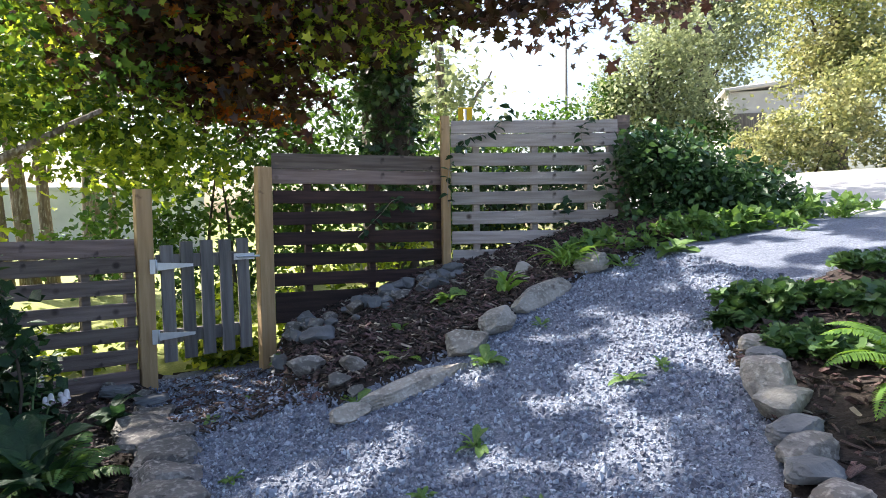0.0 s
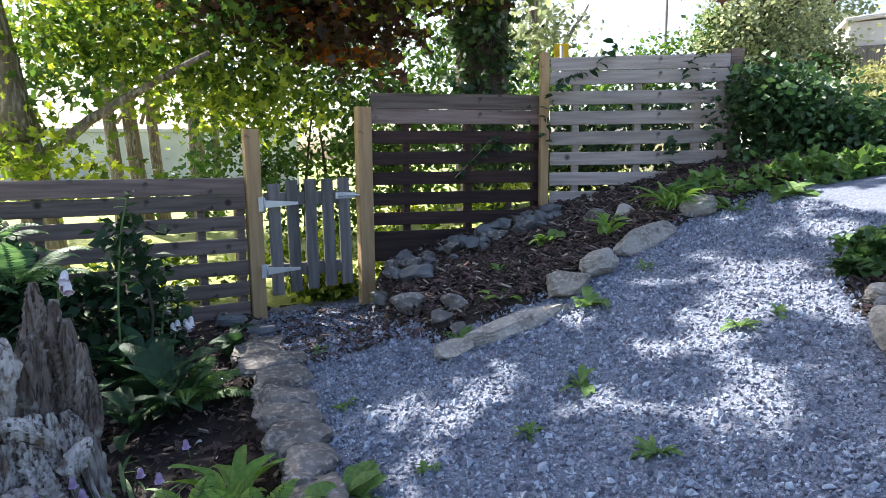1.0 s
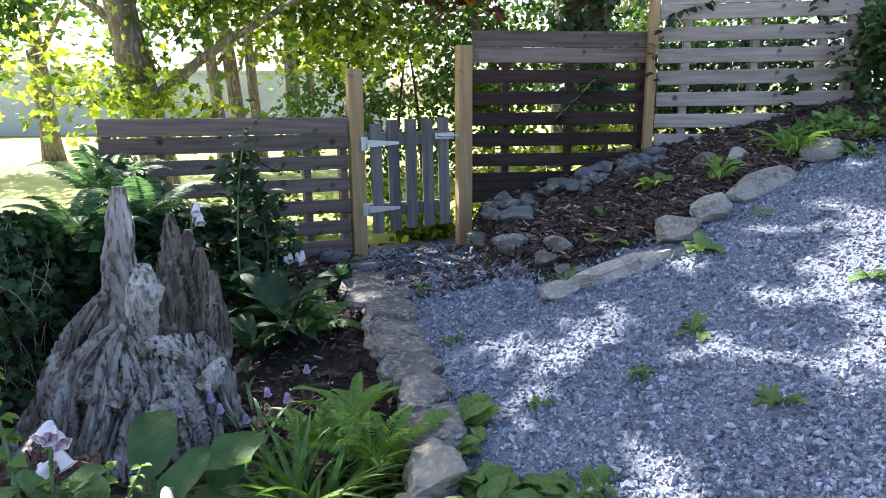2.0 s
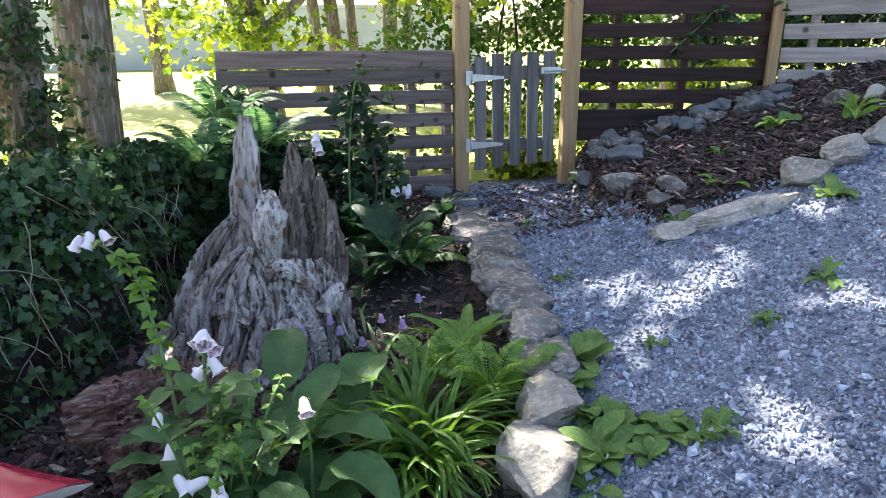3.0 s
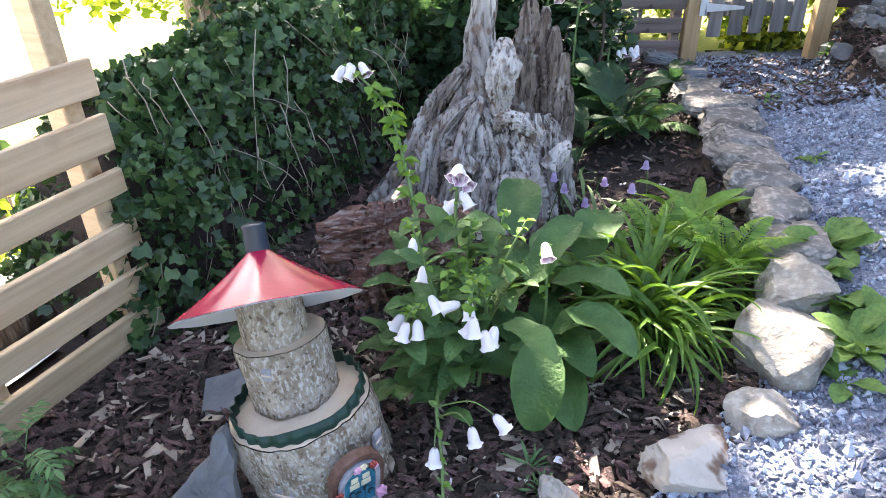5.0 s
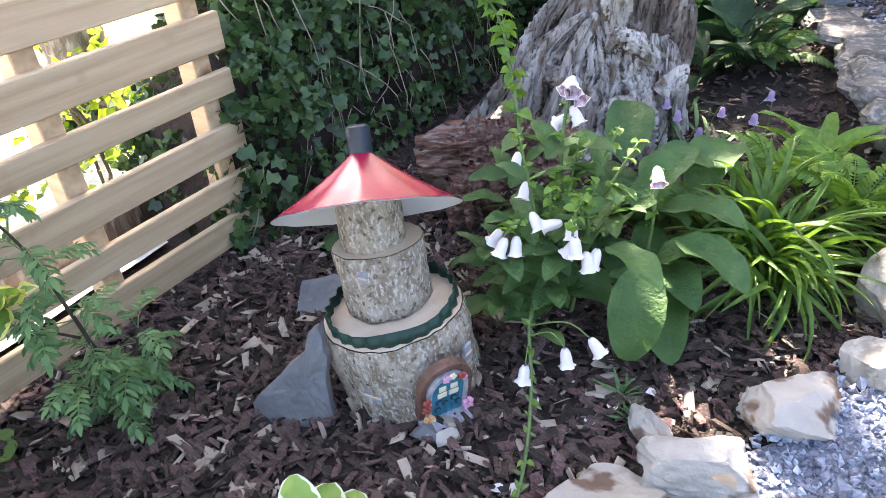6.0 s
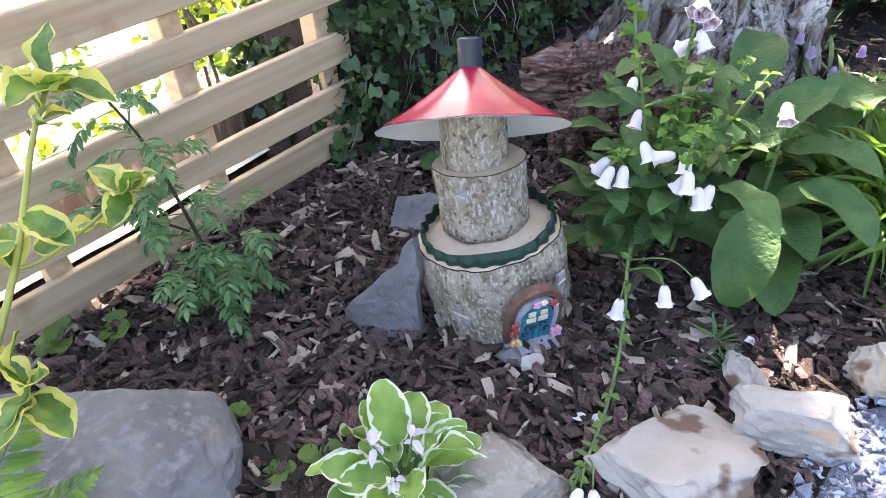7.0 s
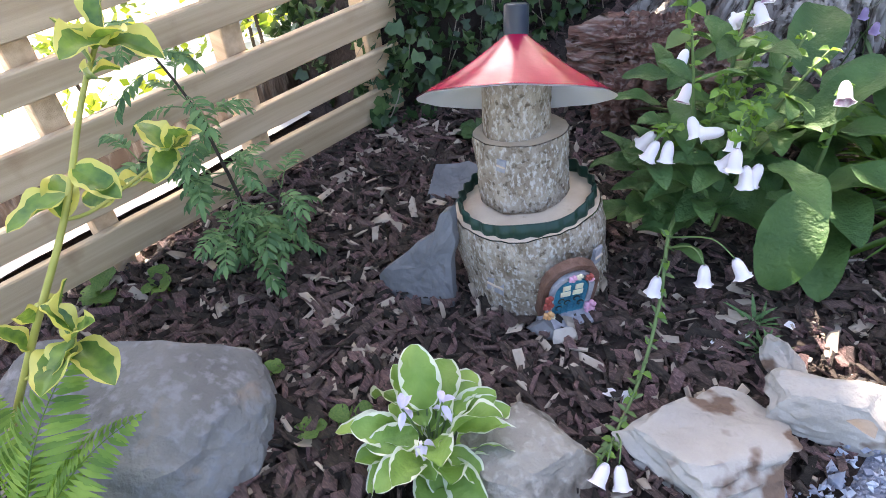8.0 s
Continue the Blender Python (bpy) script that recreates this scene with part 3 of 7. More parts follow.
# ---- leaf clouds ----
# Ground spots (x, y, radius) kept clear of sunward leaves, to shape sun patches
GAPS = [(-0.03, 2.31, 0.08), (0.12, 2.14, 0.10), (0.25, 2.22, 0.10), (0.56, 1.98, 0.10), (0.37, 2.37, 0.07), (1.03, 2.19, 0.13), (1.2, 2.30, 0.13),
        (1.02, 1.85, 0.11), (1.4, 2.85, 0.09), (1.46, 2.48, 0.17), (1.42, 2.12, 0.11), (1.1, 2.80, 0.07), (1.9, 2.62, 0.11), (0.93, 1.67, 0.09),
        (0.78, 1.74, 0.08), (2.33, 2.86, 0.14), (2.35, 2.56, 0.09), (0.23, 1.53, 0.07), (-0.01, 1.86, 0.05), (0.26, 1.42, 0.08), (-0.4, 4.25, 0.16),
        (-0.15, 4.35, 0.14), (-0.3, 4.15, 0.12), (0.85, 2.21, 0.06), (0.75, 2.65, 0.07), (-0.47, 0.84, 0.05), (-0.64, 0.66, 0.03), (-0.28, 1.0, 0.15), (-0.55, 1.13, 0.08),
        (-0.20, 1.35, 0.07), (-0.62, 0.95, 0.035), (1.75, 2.3, 0.08), (2.1, 3.2, 0.1), (-0.95, 1.62, 0.05), (-1.05, 2.3, 0.05), (0.2, 3.3, 0.04), (-0.50, 1.27, 0.06), (-0.66, 1.10, 0.06), (-0.40, 1.41, 0.05), (-0.75, 1.0, 0.04), (-0.85, 1.2, 0.06), (-0.52, 1.0, 0.06), (1.9, 2.9, 0.16), (2.35, 3.05, 0.2), (2.9, 3.2, 0.25), (3.3, 3.6, 0.28), (2.35, 3.55, 0.14), (3.9, 3.4, 0.3), (1.75, 3.3, 0.08), (2.7, 2.75, 0.2), (0.9, 3.6, 0.07), (0.45, 3.7, 0.06), (-0.9, 2.6, 0.06), (-1.4, 1.75, 0.05), (1.7, 1.5, 0.2), (2.2, 2.35, 0.15), (1.9, 2.15, 0.1)]


def shaped(kind):
    if kind == "kite":
        return np.array([(0, 0, 0), (-0.36, 0.45, 0.06), (0, 1, -0.08), (0.36, 0.45, 0.06)]), [(0, 3, 2), (0, 2, 1)]
    if kind == "lobed":
        return np.array([(0, 0, 0), (-0.5, 0.12, 0.05), (-0.26, 0.42, 0.02), (-0.36, 0.75, 0.06), (0, 1.0, -0.08), (0.36, 0.75, 0.06), (0.26, 0.42, 0.02), (0.5, 0.12, 0.05)]), \
            [(0, 2, 1), (0, 4, 3, 2), (0, 6, 5, 4), (0, 7, 6)]
    if kind == "maple":
        half = [(0.1, 0.12), (0.46, 0.02), (0.36, 0.28), (0.6, 0.55), (0.24, 0.56)]
        ring = [(0, 0)] + half + [(0, 1.0)] + [(-x, y) for x, y in reversed(half)]
        return np.array([(0, 0.42, 0.0)] + [(x, y, 0.12 * abs(x) - 0.08 * y * y) for x, y in ring]), [(0, i + 1, (i + 1) % len(ring) + 1) for i in range(len(ring))]
    return np.array([(-0.5, 0, 0), (0.5, 0, 0), (0.5, 1, 0), (-0.5, 1, 0)]), [(0, 1, 2, 3)]


def leaf_cloud(pts, size, kind="kite", spread=0.35, seed=1, up=None, tilt=1.0, gaps=True):
    """Many small leaves at pts. up: the way most faces look; tilt: how far they stray from it."""
    r = np.random.default_rng(seed)
    pts = np.asarray(pts, float)
    if gaps and len(pts):
        sd = np.array(SUN_DIR)
        g = np.array(GAPS)
        keep = np.ones(len(pts), bool)
        gz = 0.15 + 0.25 * np.clip(pts[:, 0], -2, 3)
        q = pts[:, :2] - sd[:2] * ((pts[:, 2] - gz) / sd[2])[:, None]
        gz = np.clip(0.15 + 0.25 * q[:, 0] + 0.08 * (q[:, 1] - 2.1), -0.15, 0.85)
        q = pts[:, :2] - sd[:2] * ((pts[:, 2] - gz) / sd[2])[:, None]
        for gx, gy, gr in g:
            wob = 1 + 0.3 * np.sin(np.arctan2(q[:, 1] - gy, q[:, 0] - gx) * 3 + gx * 9)
            keep &= np.hypot(q[:, 0] - gx, (q[:, 1] - gy) * 0.8) > (gr * 0.95 + 0.03) * wob
        pts = pts[keep]
    n = len(pts)
    v0, f0 = shaped(kind)
    if up is None:
        up = np.tile((0, 0, 1.0), (n, 1))
    else:
        up = np.broadcast_to(np.asarray(up, float), (n, 3))
    w = up + r.normal(0, tilt, (n, 3))
    w /= np.linalg.norm(w, axis=1)[:, None] + 1e-9
    a = np.cross(w, r.normal(0, 1, (n, 3)))
    a /= np.linalg.norm(a, axis=1)[:, None] + 1e-9
    c = np.cross(w, a)
    s = size * (1 + spread * r.uniform(-1, 1, n))
    v = pts[:, None, :] + s[:, None, None] * (v0[None, :, 0:1] * a[:, None, :] + v0[None, :, 1:2] * c[:, None, :] + v0[None, :, 2:3] * w[:, None, :])
    k = len(v0)
    b = Build()
    b.v.append(v.reshape(-1, 3))
    b.f = [tuple(i * k + j for j in f) for i in range(n) for f in f0]
    b.n = n * k
    return b


def clumped(n, clumps, seed, spread=0.25):
    """n points in clumps: (x, y, z, rx, ry, rz, weight) ellipsoids filled with smaller clusters."""
    r = np.random.default_rng(seed)
    c = np.array(clumps, float)
    wt = c[:, 6] / c[:, 6].sum()
    nk = max(1, n // 22)
    which = r.choice(len(c), nk, p=wt)
    d = r.normal(0, 1, (nk, 3))
    d /= np.linalg.norm(d, axis=1)[:, None]
    d *= r.uniform(0.15, 1, nk)[:, None] ** 0.45
    cen = c[which, :3] + d * c[which, 3:6]
    pts = np.repeat(cen, 22, axis=0)
    return pts + r.normal(0, spread, pts.shape) * np.array((1, 1, 0.6))


# ---- trees beyond the fence ----
def limb(p0, p1, r0, r1, bend, seed, n=7):
    r = random.Random(seed)
    p0, p1 = Vector(p0), Vector(p1)
    off = Vector((r.uniform(-1, 1), r.uniform(-1, 1), r.uniform(-0.3, 0.6))) * bend
    pts = []
    for i in range(n):
        s = i / (n - 1)
        pts.append(p0.lerp(p1, s) + off * math.sin(math.pi * s) + Vector((r.uniform(-1, 1), r.uniform(-1, 1), 0)) * bend * 0.12)
    return pts, [mix(r0, r1, i / (n - 1)) for i in range(n)]


def tree(x, y, trunks, limbs, clumps, count, size, leaf, bark, label, seed, kind="kite", extra=()):
    z = ground_z(x, y)
    ob = thing("tree", pose(x, y, z), label, "tree")
    inv = Vector((x, y, z))
    b = Build()
    for p0, p1, r0, r1 in trunks:
        pts, rad = limb(p0, p1, r0, r1, 0.06, seed + 1, 9)
        rad[0] *= 1.25
        b.tube([p - inv for p in pts], rad, 12)
    part("trunk", b, bark, ob)
    for i, (p0, p1, r0, r1) in enumerate(limbs):
        pts, rad = limb(p0, p1, r0, r1, 0.18, seed + 10 + i)
        part("limb", Build().tube([p - inv for p in pts], rad, 8), bark, ob)
    if count:
        pts = clumped(count, clumps, seed)
        cl = leaf_cloud(pts, size, kind, 0.4, seed)
        cl.v = [v - np.array(inv) for v in cl.v]
        part("crown", cl, leaf, ob)
    for cname, cclumps, ccount, csize, cleaf in extra:
        cl = leaf_cloud(clumped(ccount, cclumps, seed + 5, min(0.22, 0.35 * cclumps[0][3])), csize, kind, 0.4, seed + 6)
        cl.v = [v - np.array(inv) for v in cl.v]
        part(cname, cl, cleaf, ob)
    return ob


tree(1.25, 7.0, [((1.25, 7.0, 0.2), (1.22, 7.0, 2.2), 0.30, 0.27), ((1.22, 7.0, 2.1), (0.75, 6.9, 4.5), 0.20, 0.14), ((1.26, 7.0, 2.1), (1.62, 6.9, 4.5), 0.2, 0.14)],
     [((1.0, 6.9, 3.2), (-1.2, 6.2, 3.4), 0.07, 0.02), ((1.4, 6.9, 3.0), (3.2, 5.7, 3.2), 0.06, 0.015), ((0.9, 6.9, 3.9), (-0.6, 5.2, 4.4), 0.06, 0.015), ((1.0, 6.9, 2.7), (-0.1, 6.4, 2.4), 0.035, 0.01)],
     [(-0.6, 6.4, 3.0, 1.2, 0.9, 0.65, 2.0), (0.5, 6.2, 3.1, 1.1, 0.9, 0.6, 2.2), (1.6, 6.1, 3.6, 1.3, 1.0, 0.5, 1.4), (1.9, 6.2, 3.12, 0.45, 0.3, 0.16, 0.35), (2.5, 5.8, 3.02, 0.5, 0.3, 0.12, 0.3), (2.68, 5.66, 2.72, 0.06, 0.06, 0.1, 0.05), (3.39, 5.49, 2.98, 0.2, 0.15, 0.07, 0.12), (-1.6, 6.2, 3.3, 0.9, 0.9, 0.6, 0.4),
      # clumps above z 4.5 are unseen canopy, added to shade path and bed
      (-0.3, 6.5, 2.35, 0.7, 0.4, 0.4, 1.1), (-1.0, 6.4, 2.65, 0.7, 0.5, 0.4, 1.0), (-1.4, 5.4, 4.6, 2.0, 1.5, 0.7, 9), (0.8, 5.6, 4.8, 1.6, 1.2, 0.6, 4), (1.0, 7.5, 5.0, 2.5, 1.5, 1.2, 3)],
     28000, 0.098, M["copper"], M["darkbark"], "large ivy-clad copper-leaved tree behind the dark fence panel", 11, "maple",
     (("autumn_leaves", [(-0.35, 6.3, 2.05, 0.18, 0.15, 0.12, 2), (0.02, 6.3, 1.95, 0.12, 0.1, 0.06, 1), (-0.3, 6.1, 2.6, 0.9, 0.5, 0.4, 2), (0.4, 6.0, 2.75, 0.5, 0.4, 0.25, 1), (-1.0, 6.1, 2.6, 0.7, 0.4, 0.4, 2)], 620, 0.075, M["orange"]),
      # brighter leaf copies mixed in as painted sunlight on the dark crown
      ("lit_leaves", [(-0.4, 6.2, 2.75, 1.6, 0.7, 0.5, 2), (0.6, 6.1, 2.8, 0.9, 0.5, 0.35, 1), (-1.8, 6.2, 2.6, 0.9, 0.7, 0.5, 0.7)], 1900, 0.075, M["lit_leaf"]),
      ("ivy_on_trunk", [(1.22, 6.8, 1.2, 0.34, 0.3, 0.9, 2), (1.2, 6.85, 2.4, 0.36, 0.3, 0.7, 2), (0.9, 6.85, 3.5, 0.26, 0.2, 0.5, 1), (1.5, 6.85, 3.5, 0.26, 0.2, 0.5, 1)], 4200, 0.07, M["ivy"])))
# Bright lime copies and darker leafy copies paint lit and shaded foliage
tree(-2.6, 5.7, [((-2.55, 5.65, -0.2), (-2.62, 5.55, 1.2), 0.16, 0.13), ((-2.62, 5.55, 1.2), (-2.95, 5.3, 3.4), 0.13, 0.08)],
     [((-2.6, 5.55, 1.0), (-1.2, 5.5, 1.85), 0.05, 0.018), ((-2.7, 5.5, 1.6), (-3.6, 5.0, 2.2), 0.04, 0.012), ((-2.8, 5.4, 2.4), (-1.4, 5.0, 3.4), 0.05, 0.015)],
     [(-1.35, 5.9, 1.75, 0.75, 0.4, 0.3, 2.0), (-0.95, 6.0, 1.55, 0.42, 0.3, 0.2, 1.3), (-2.2, 5.8, 2.1, 0.6, 0.4, 0.45, 1.2), (-2.9, 5.2, 1.15, 0.5, 0.35, 0.28, 0.6), (-3.1, 5.3, 2.0, 0.6, 0.5, 0.6, 0.5), (-2.4, 5.2, 1.0, 0.3, 0.25, 0.18, 0.5)],
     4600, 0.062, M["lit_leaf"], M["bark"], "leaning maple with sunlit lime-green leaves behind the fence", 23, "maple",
     # clumps from z 4 up are unseen canopy, added to shade the bed
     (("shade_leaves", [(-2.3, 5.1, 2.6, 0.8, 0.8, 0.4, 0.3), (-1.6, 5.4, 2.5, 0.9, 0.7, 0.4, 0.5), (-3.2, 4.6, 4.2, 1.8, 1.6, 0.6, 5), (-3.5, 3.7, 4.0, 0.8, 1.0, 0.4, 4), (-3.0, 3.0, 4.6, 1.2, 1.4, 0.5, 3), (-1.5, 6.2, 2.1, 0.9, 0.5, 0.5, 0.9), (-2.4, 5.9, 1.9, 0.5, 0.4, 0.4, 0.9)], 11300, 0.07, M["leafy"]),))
# three trunks that rise behind the ivy bank
for k, (x, y, r0, lean, ivy) in enumerate(((-2.72, 2.62, 0.135, -0.05, 1), (-2.72, 3.05, 0.105, -0.02, 1), (-2.75, 3.55, 0.15, 0.03, 0))):
    tree(x, y, [((x, y, -0.2), (x + lean * 2, y + 0.1, 2.0), r0 * 1.1, r0 * 0.9), ((x + lean * 2, y + 0.1, 2.0), (x + lean * 6, y + 0.3, 4.4), r0 * 0.9, r0 * 0.5)],
         [((x, y, 2.6), (x + 0.9, y + 0.9, 3.8), 0.05, 0.015), ((x, y, 2.9), (x - 1.0, y - 0.3, 4.0), 0.05, 0.015)],
         [(x - 0.3, y + 0.4, 4.4, 1.3, 1.2, 0.6, 3), (x - 0.2, y - 0.7, 3.9, 0.9, 0.8, 0.4, 2)], 4600, 0.10, M["leafy"], M["bark"],
         "mottled grey-brown tree trunk with ivy at its foot behind the bank" if ivy else "thick bare mottled tree trunk behind the ivy bank", 40 + k, "lobed",
         (("ivy_on_trunk", [(x + 0.05, y - 0.03, 0.6, 0.15, 0.15, 0.55, 1), (x + 0.02, y - 0.05, 0.9, 0.14, 0.14, 0.6, 1)], 1500 if ivy else 330, 0.035, M["ivy"]),
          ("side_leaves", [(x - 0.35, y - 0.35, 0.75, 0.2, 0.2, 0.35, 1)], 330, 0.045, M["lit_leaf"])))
for k, (x, y, r0, lx) in enumerate(((-3.55, 10.5, 0.10, -0.3), (-3.3, 10.7, 0.12, -0.5), (-3.05, 10.8, 0.09, -0.25), (-2.5, 10.6, 0.13, 0.1), (-2.25, 10.9, 0.07, 0.05))):
    tree(x, y, [((x, y, 0.0), (x + lx, y, 4.5), r0, r0 * 0.6)], [((x, y, 1.6), (x + 0.6, y - 0.4, 2.6), 0.03, 0.01)],
         [(x, y - 0.2, 3.6, 1.0, 0.8, 1.2, 1)], 900, 0.16, M["lit_leaf"], M["bark"], "slender pale tree on the lawn", 60 + k)


def bush(name, x, y, clumps, count, size, leaf, label, seed, kind="kite", stems=6, gaps=True, tilt=1.0):
    z = ground_z(x, y)
    ob = thing(name, pose(x, y, z), label, "shrub" if name != "hedge" else "hedge")
    inv = Vector((x, y, z))
    r = random.Random(seed)
    for _ in range(stems):
        c = clumps[r.randrange(len(clumps))]
        p0 = Vector((c[0] + r.uniform(-0.3, 0.3) * c[3], c[1] + r.uniform(-0.3, 0.3) * c[4], 0))
        p0.z = ground_z(p0.x, p0.y) - 0.02
        pts, rad = limb(p0, (c[0], c[1], c[2] + 0.3 * c[5]), 0.03 * min(1, c[5]), 0.008, 0.08, r.randrange(999))
        part("stem", Build().tube([p - inv for p in pts], rad, 6), M["darkbark"], ob)
    cl = leaf_cloud(clumped(count, clumps, seed, 0.12 * min(1.0, clumps[0][5] * 1.6)), size, kind, 0.4, seed, tilt=tilt, gaps=gaps)
    cl.v = [v - np.array(inv) for v in cl.v]
    part("leaves", cl, leaf, ob)
    return ob


bush("dense_shrub", 2.8, 4.2, [(2.75, 4.15, 1.2, 0.38, 0.35, 0.40, 3), (3.1, 4.0, 1.1, 0.32, 0.3, 0.33, 2), (2.55, 4.1, 1.42, 0.22, 0.22, 0.2, 1), (2.6, 4.0, 0.9, 0.4, 0.25, 0.16, 1), (3.4, 4.05, 1.05, 0.3, 0.3, 0.26, 1.3)],
     11500, 0.05, M["shrub"], "dense dark-green leafy shrub at the fence end", 71, gaps=False)
bush("low_groundcover", 2.3, 3.7, [(2.1, 3.68, 0.86, 0.3, 0.16, 0.09, 2), (2.55, 3.55, 0.95, 0.35, 0.18, 0.09, 2), (3.0, 3.5, 0.98, 0.35, 0.2, 0.08, 1.4), (1.8, 3.62, 0.80, 0.2, 0.12, 0.07, 1), (3.5, 3.6, 1.05, 0.4, 0.25, 0.08, 1.4)],
     3200, 0.055, M["weed"], "low bright-green weeds and groundcover beside the path", 72, stems=0, gaps=False)
bush("ground_ivy", 1.9, 1.9, [(1.82, 2.28, 0.63, 0.2, 0.12, 0.025, 2.0), (2.05, 2.28, 0.70, 0.38, 0.2, 0.03, 3), (2.3, 1.85, 0.72, 0.45, 0.4, 0.03, 5), (1.80, 1.85, 0.60, 0.22, 0.25, 0.025, 3), (2.6, 2.3, 0.82, 0.4, 0.22, 0.03, 2.5), (1.66, 1.95, 0.56, 0.08, 0.15, 0.02, 0.6), (2.3, 1.55, 0.66, 0.3, 0.2, 0.02, 1.2)],
     9500, 0.043, M["ground_leaf"], "trailing green ground ivy in the bed", 73, "lobed", stems=0, tilt=0.55, gaps=False)
bush("undergrowth", -0.3, 9.0, [(-0.6, 8.6, 1.3, 1.5, 0.5, 1.4, 4), (0.6, 9.2, 1.8, 1.5, 0.5, 1.5, 4), (-2.2, 9.6, 0.6, 0.6, 0.4, 0.5, 0.6), (2.6, 9.5, 1.5, 1.4, 0.6, 1.0, 2)],
     14000, 0.09, M["leafy"], "deep green undergrowth behind the gate", 74)
bush("tall_weeds", -0.2, 5.4, [(-0.3, 5.35, 0.2, 0.7, 0.2, 0.28, 2), (0.8, 5.6, 0.5, 0.9, 0.25, 0.3, 2), (-1.5, 4.9, 0.15, 0.7, 0.3, 0.3, 2), (-0.35, 4.75, 0.12, 0.3, 0.12, 0.12, 1), (1.9, 5.6, 0.8, 0.8, 0.25, 0.25, 1.5)],
     4200, 0.06, M["lit_leaf"], "sunlit tall weeds and grass behind the fence", 75, stems=0)
bush("yard_weeds", -2.6, 1.0, [(-2.55, 1.1, 0.05, 0.2, 0.35, 0.2, 2), (-2.6, 0.5, -0.05, 0.2, 0.3, 0.12, 1), (-2.9, 1.35, 0.2, 0.2, 0.2, 0.3, 1)],
     900, 0.04, M["lit_leaf"], "sunlit straggly weeds behind the pine fence", 79, stems=4, gaps=False)
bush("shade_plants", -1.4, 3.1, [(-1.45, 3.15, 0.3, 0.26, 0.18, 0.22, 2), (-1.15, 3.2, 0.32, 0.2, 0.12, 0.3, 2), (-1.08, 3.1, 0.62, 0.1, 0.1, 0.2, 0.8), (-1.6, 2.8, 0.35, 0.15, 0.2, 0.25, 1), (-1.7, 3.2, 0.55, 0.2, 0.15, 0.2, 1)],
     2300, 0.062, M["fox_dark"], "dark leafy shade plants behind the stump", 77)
bush("back_shrub", 2.1, 5.6, [(1.9, 5.5, 1.1, 0.6, 0.25, 0.45, 2), (2.6, 5.3, 1.2, 0.4, 0.25, 0.4, 1.5)],
     3600, 0.06, M["shrub"], "dark shrub seen through the silver panel's slats", 78)
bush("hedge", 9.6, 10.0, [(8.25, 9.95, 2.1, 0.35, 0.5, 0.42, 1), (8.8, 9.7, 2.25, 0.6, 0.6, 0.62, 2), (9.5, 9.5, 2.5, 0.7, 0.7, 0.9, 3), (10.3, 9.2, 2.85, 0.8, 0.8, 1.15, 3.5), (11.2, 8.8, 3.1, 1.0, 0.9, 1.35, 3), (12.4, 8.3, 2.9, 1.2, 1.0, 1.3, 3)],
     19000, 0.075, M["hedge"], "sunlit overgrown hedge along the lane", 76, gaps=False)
tree(9.2, 14.4, [((9.2, 14.4, 1.0), (9.2, 14.4, 5.0), 0.22, 0.12)], [((9.2, 14.4, 3.0), (8.3, 14.2, 4.5), 0.08, 0.02), ((9.2, 14.4, 3.4), (10.2, 14.2, 4.9), 0.08, 0.02)],
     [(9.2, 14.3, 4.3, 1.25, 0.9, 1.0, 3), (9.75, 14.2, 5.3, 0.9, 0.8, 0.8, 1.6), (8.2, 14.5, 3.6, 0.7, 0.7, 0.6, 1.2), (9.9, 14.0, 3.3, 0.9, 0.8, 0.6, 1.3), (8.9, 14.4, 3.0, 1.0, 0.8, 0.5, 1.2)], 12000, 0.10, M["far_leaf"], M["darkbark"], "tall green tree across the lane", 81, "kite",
     # darker leafy clumps paint shade at the crown's left, bottom and back
     (("shade_leaves", [(8.0, 14.6, 3.7, 0.35, 0.4, 0.6, 2), (10.3, 13.9, 2.95, 0.7, 0.4, 0.35, 2), (9.3, 14.6, 3.9, 0.9, 0.4, 0.9, 2)], 4200, 0.09, M["leafy"]),))
tree(15.6, 21.2, [((15.6, 21.2, 1.5), (15.6, 21.2, 8.0), 0.3, 0.15)], [((15.6, 21.2, 5.0), (14.2, 21.0, 7.5), 0.1, 0.03), ((15.6, 21.2, 5.0), (17.0, 21.0, 7.5), 0.1, 0.03)],
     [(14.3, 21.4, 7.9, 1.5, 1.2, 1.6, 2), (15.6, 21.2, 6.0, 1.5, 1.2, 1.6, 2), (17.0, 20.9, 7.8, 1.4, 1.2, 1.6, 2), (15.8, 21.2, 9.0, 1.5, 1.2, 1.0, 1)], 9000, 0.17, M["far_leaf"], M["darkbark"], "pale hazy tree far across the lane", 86)
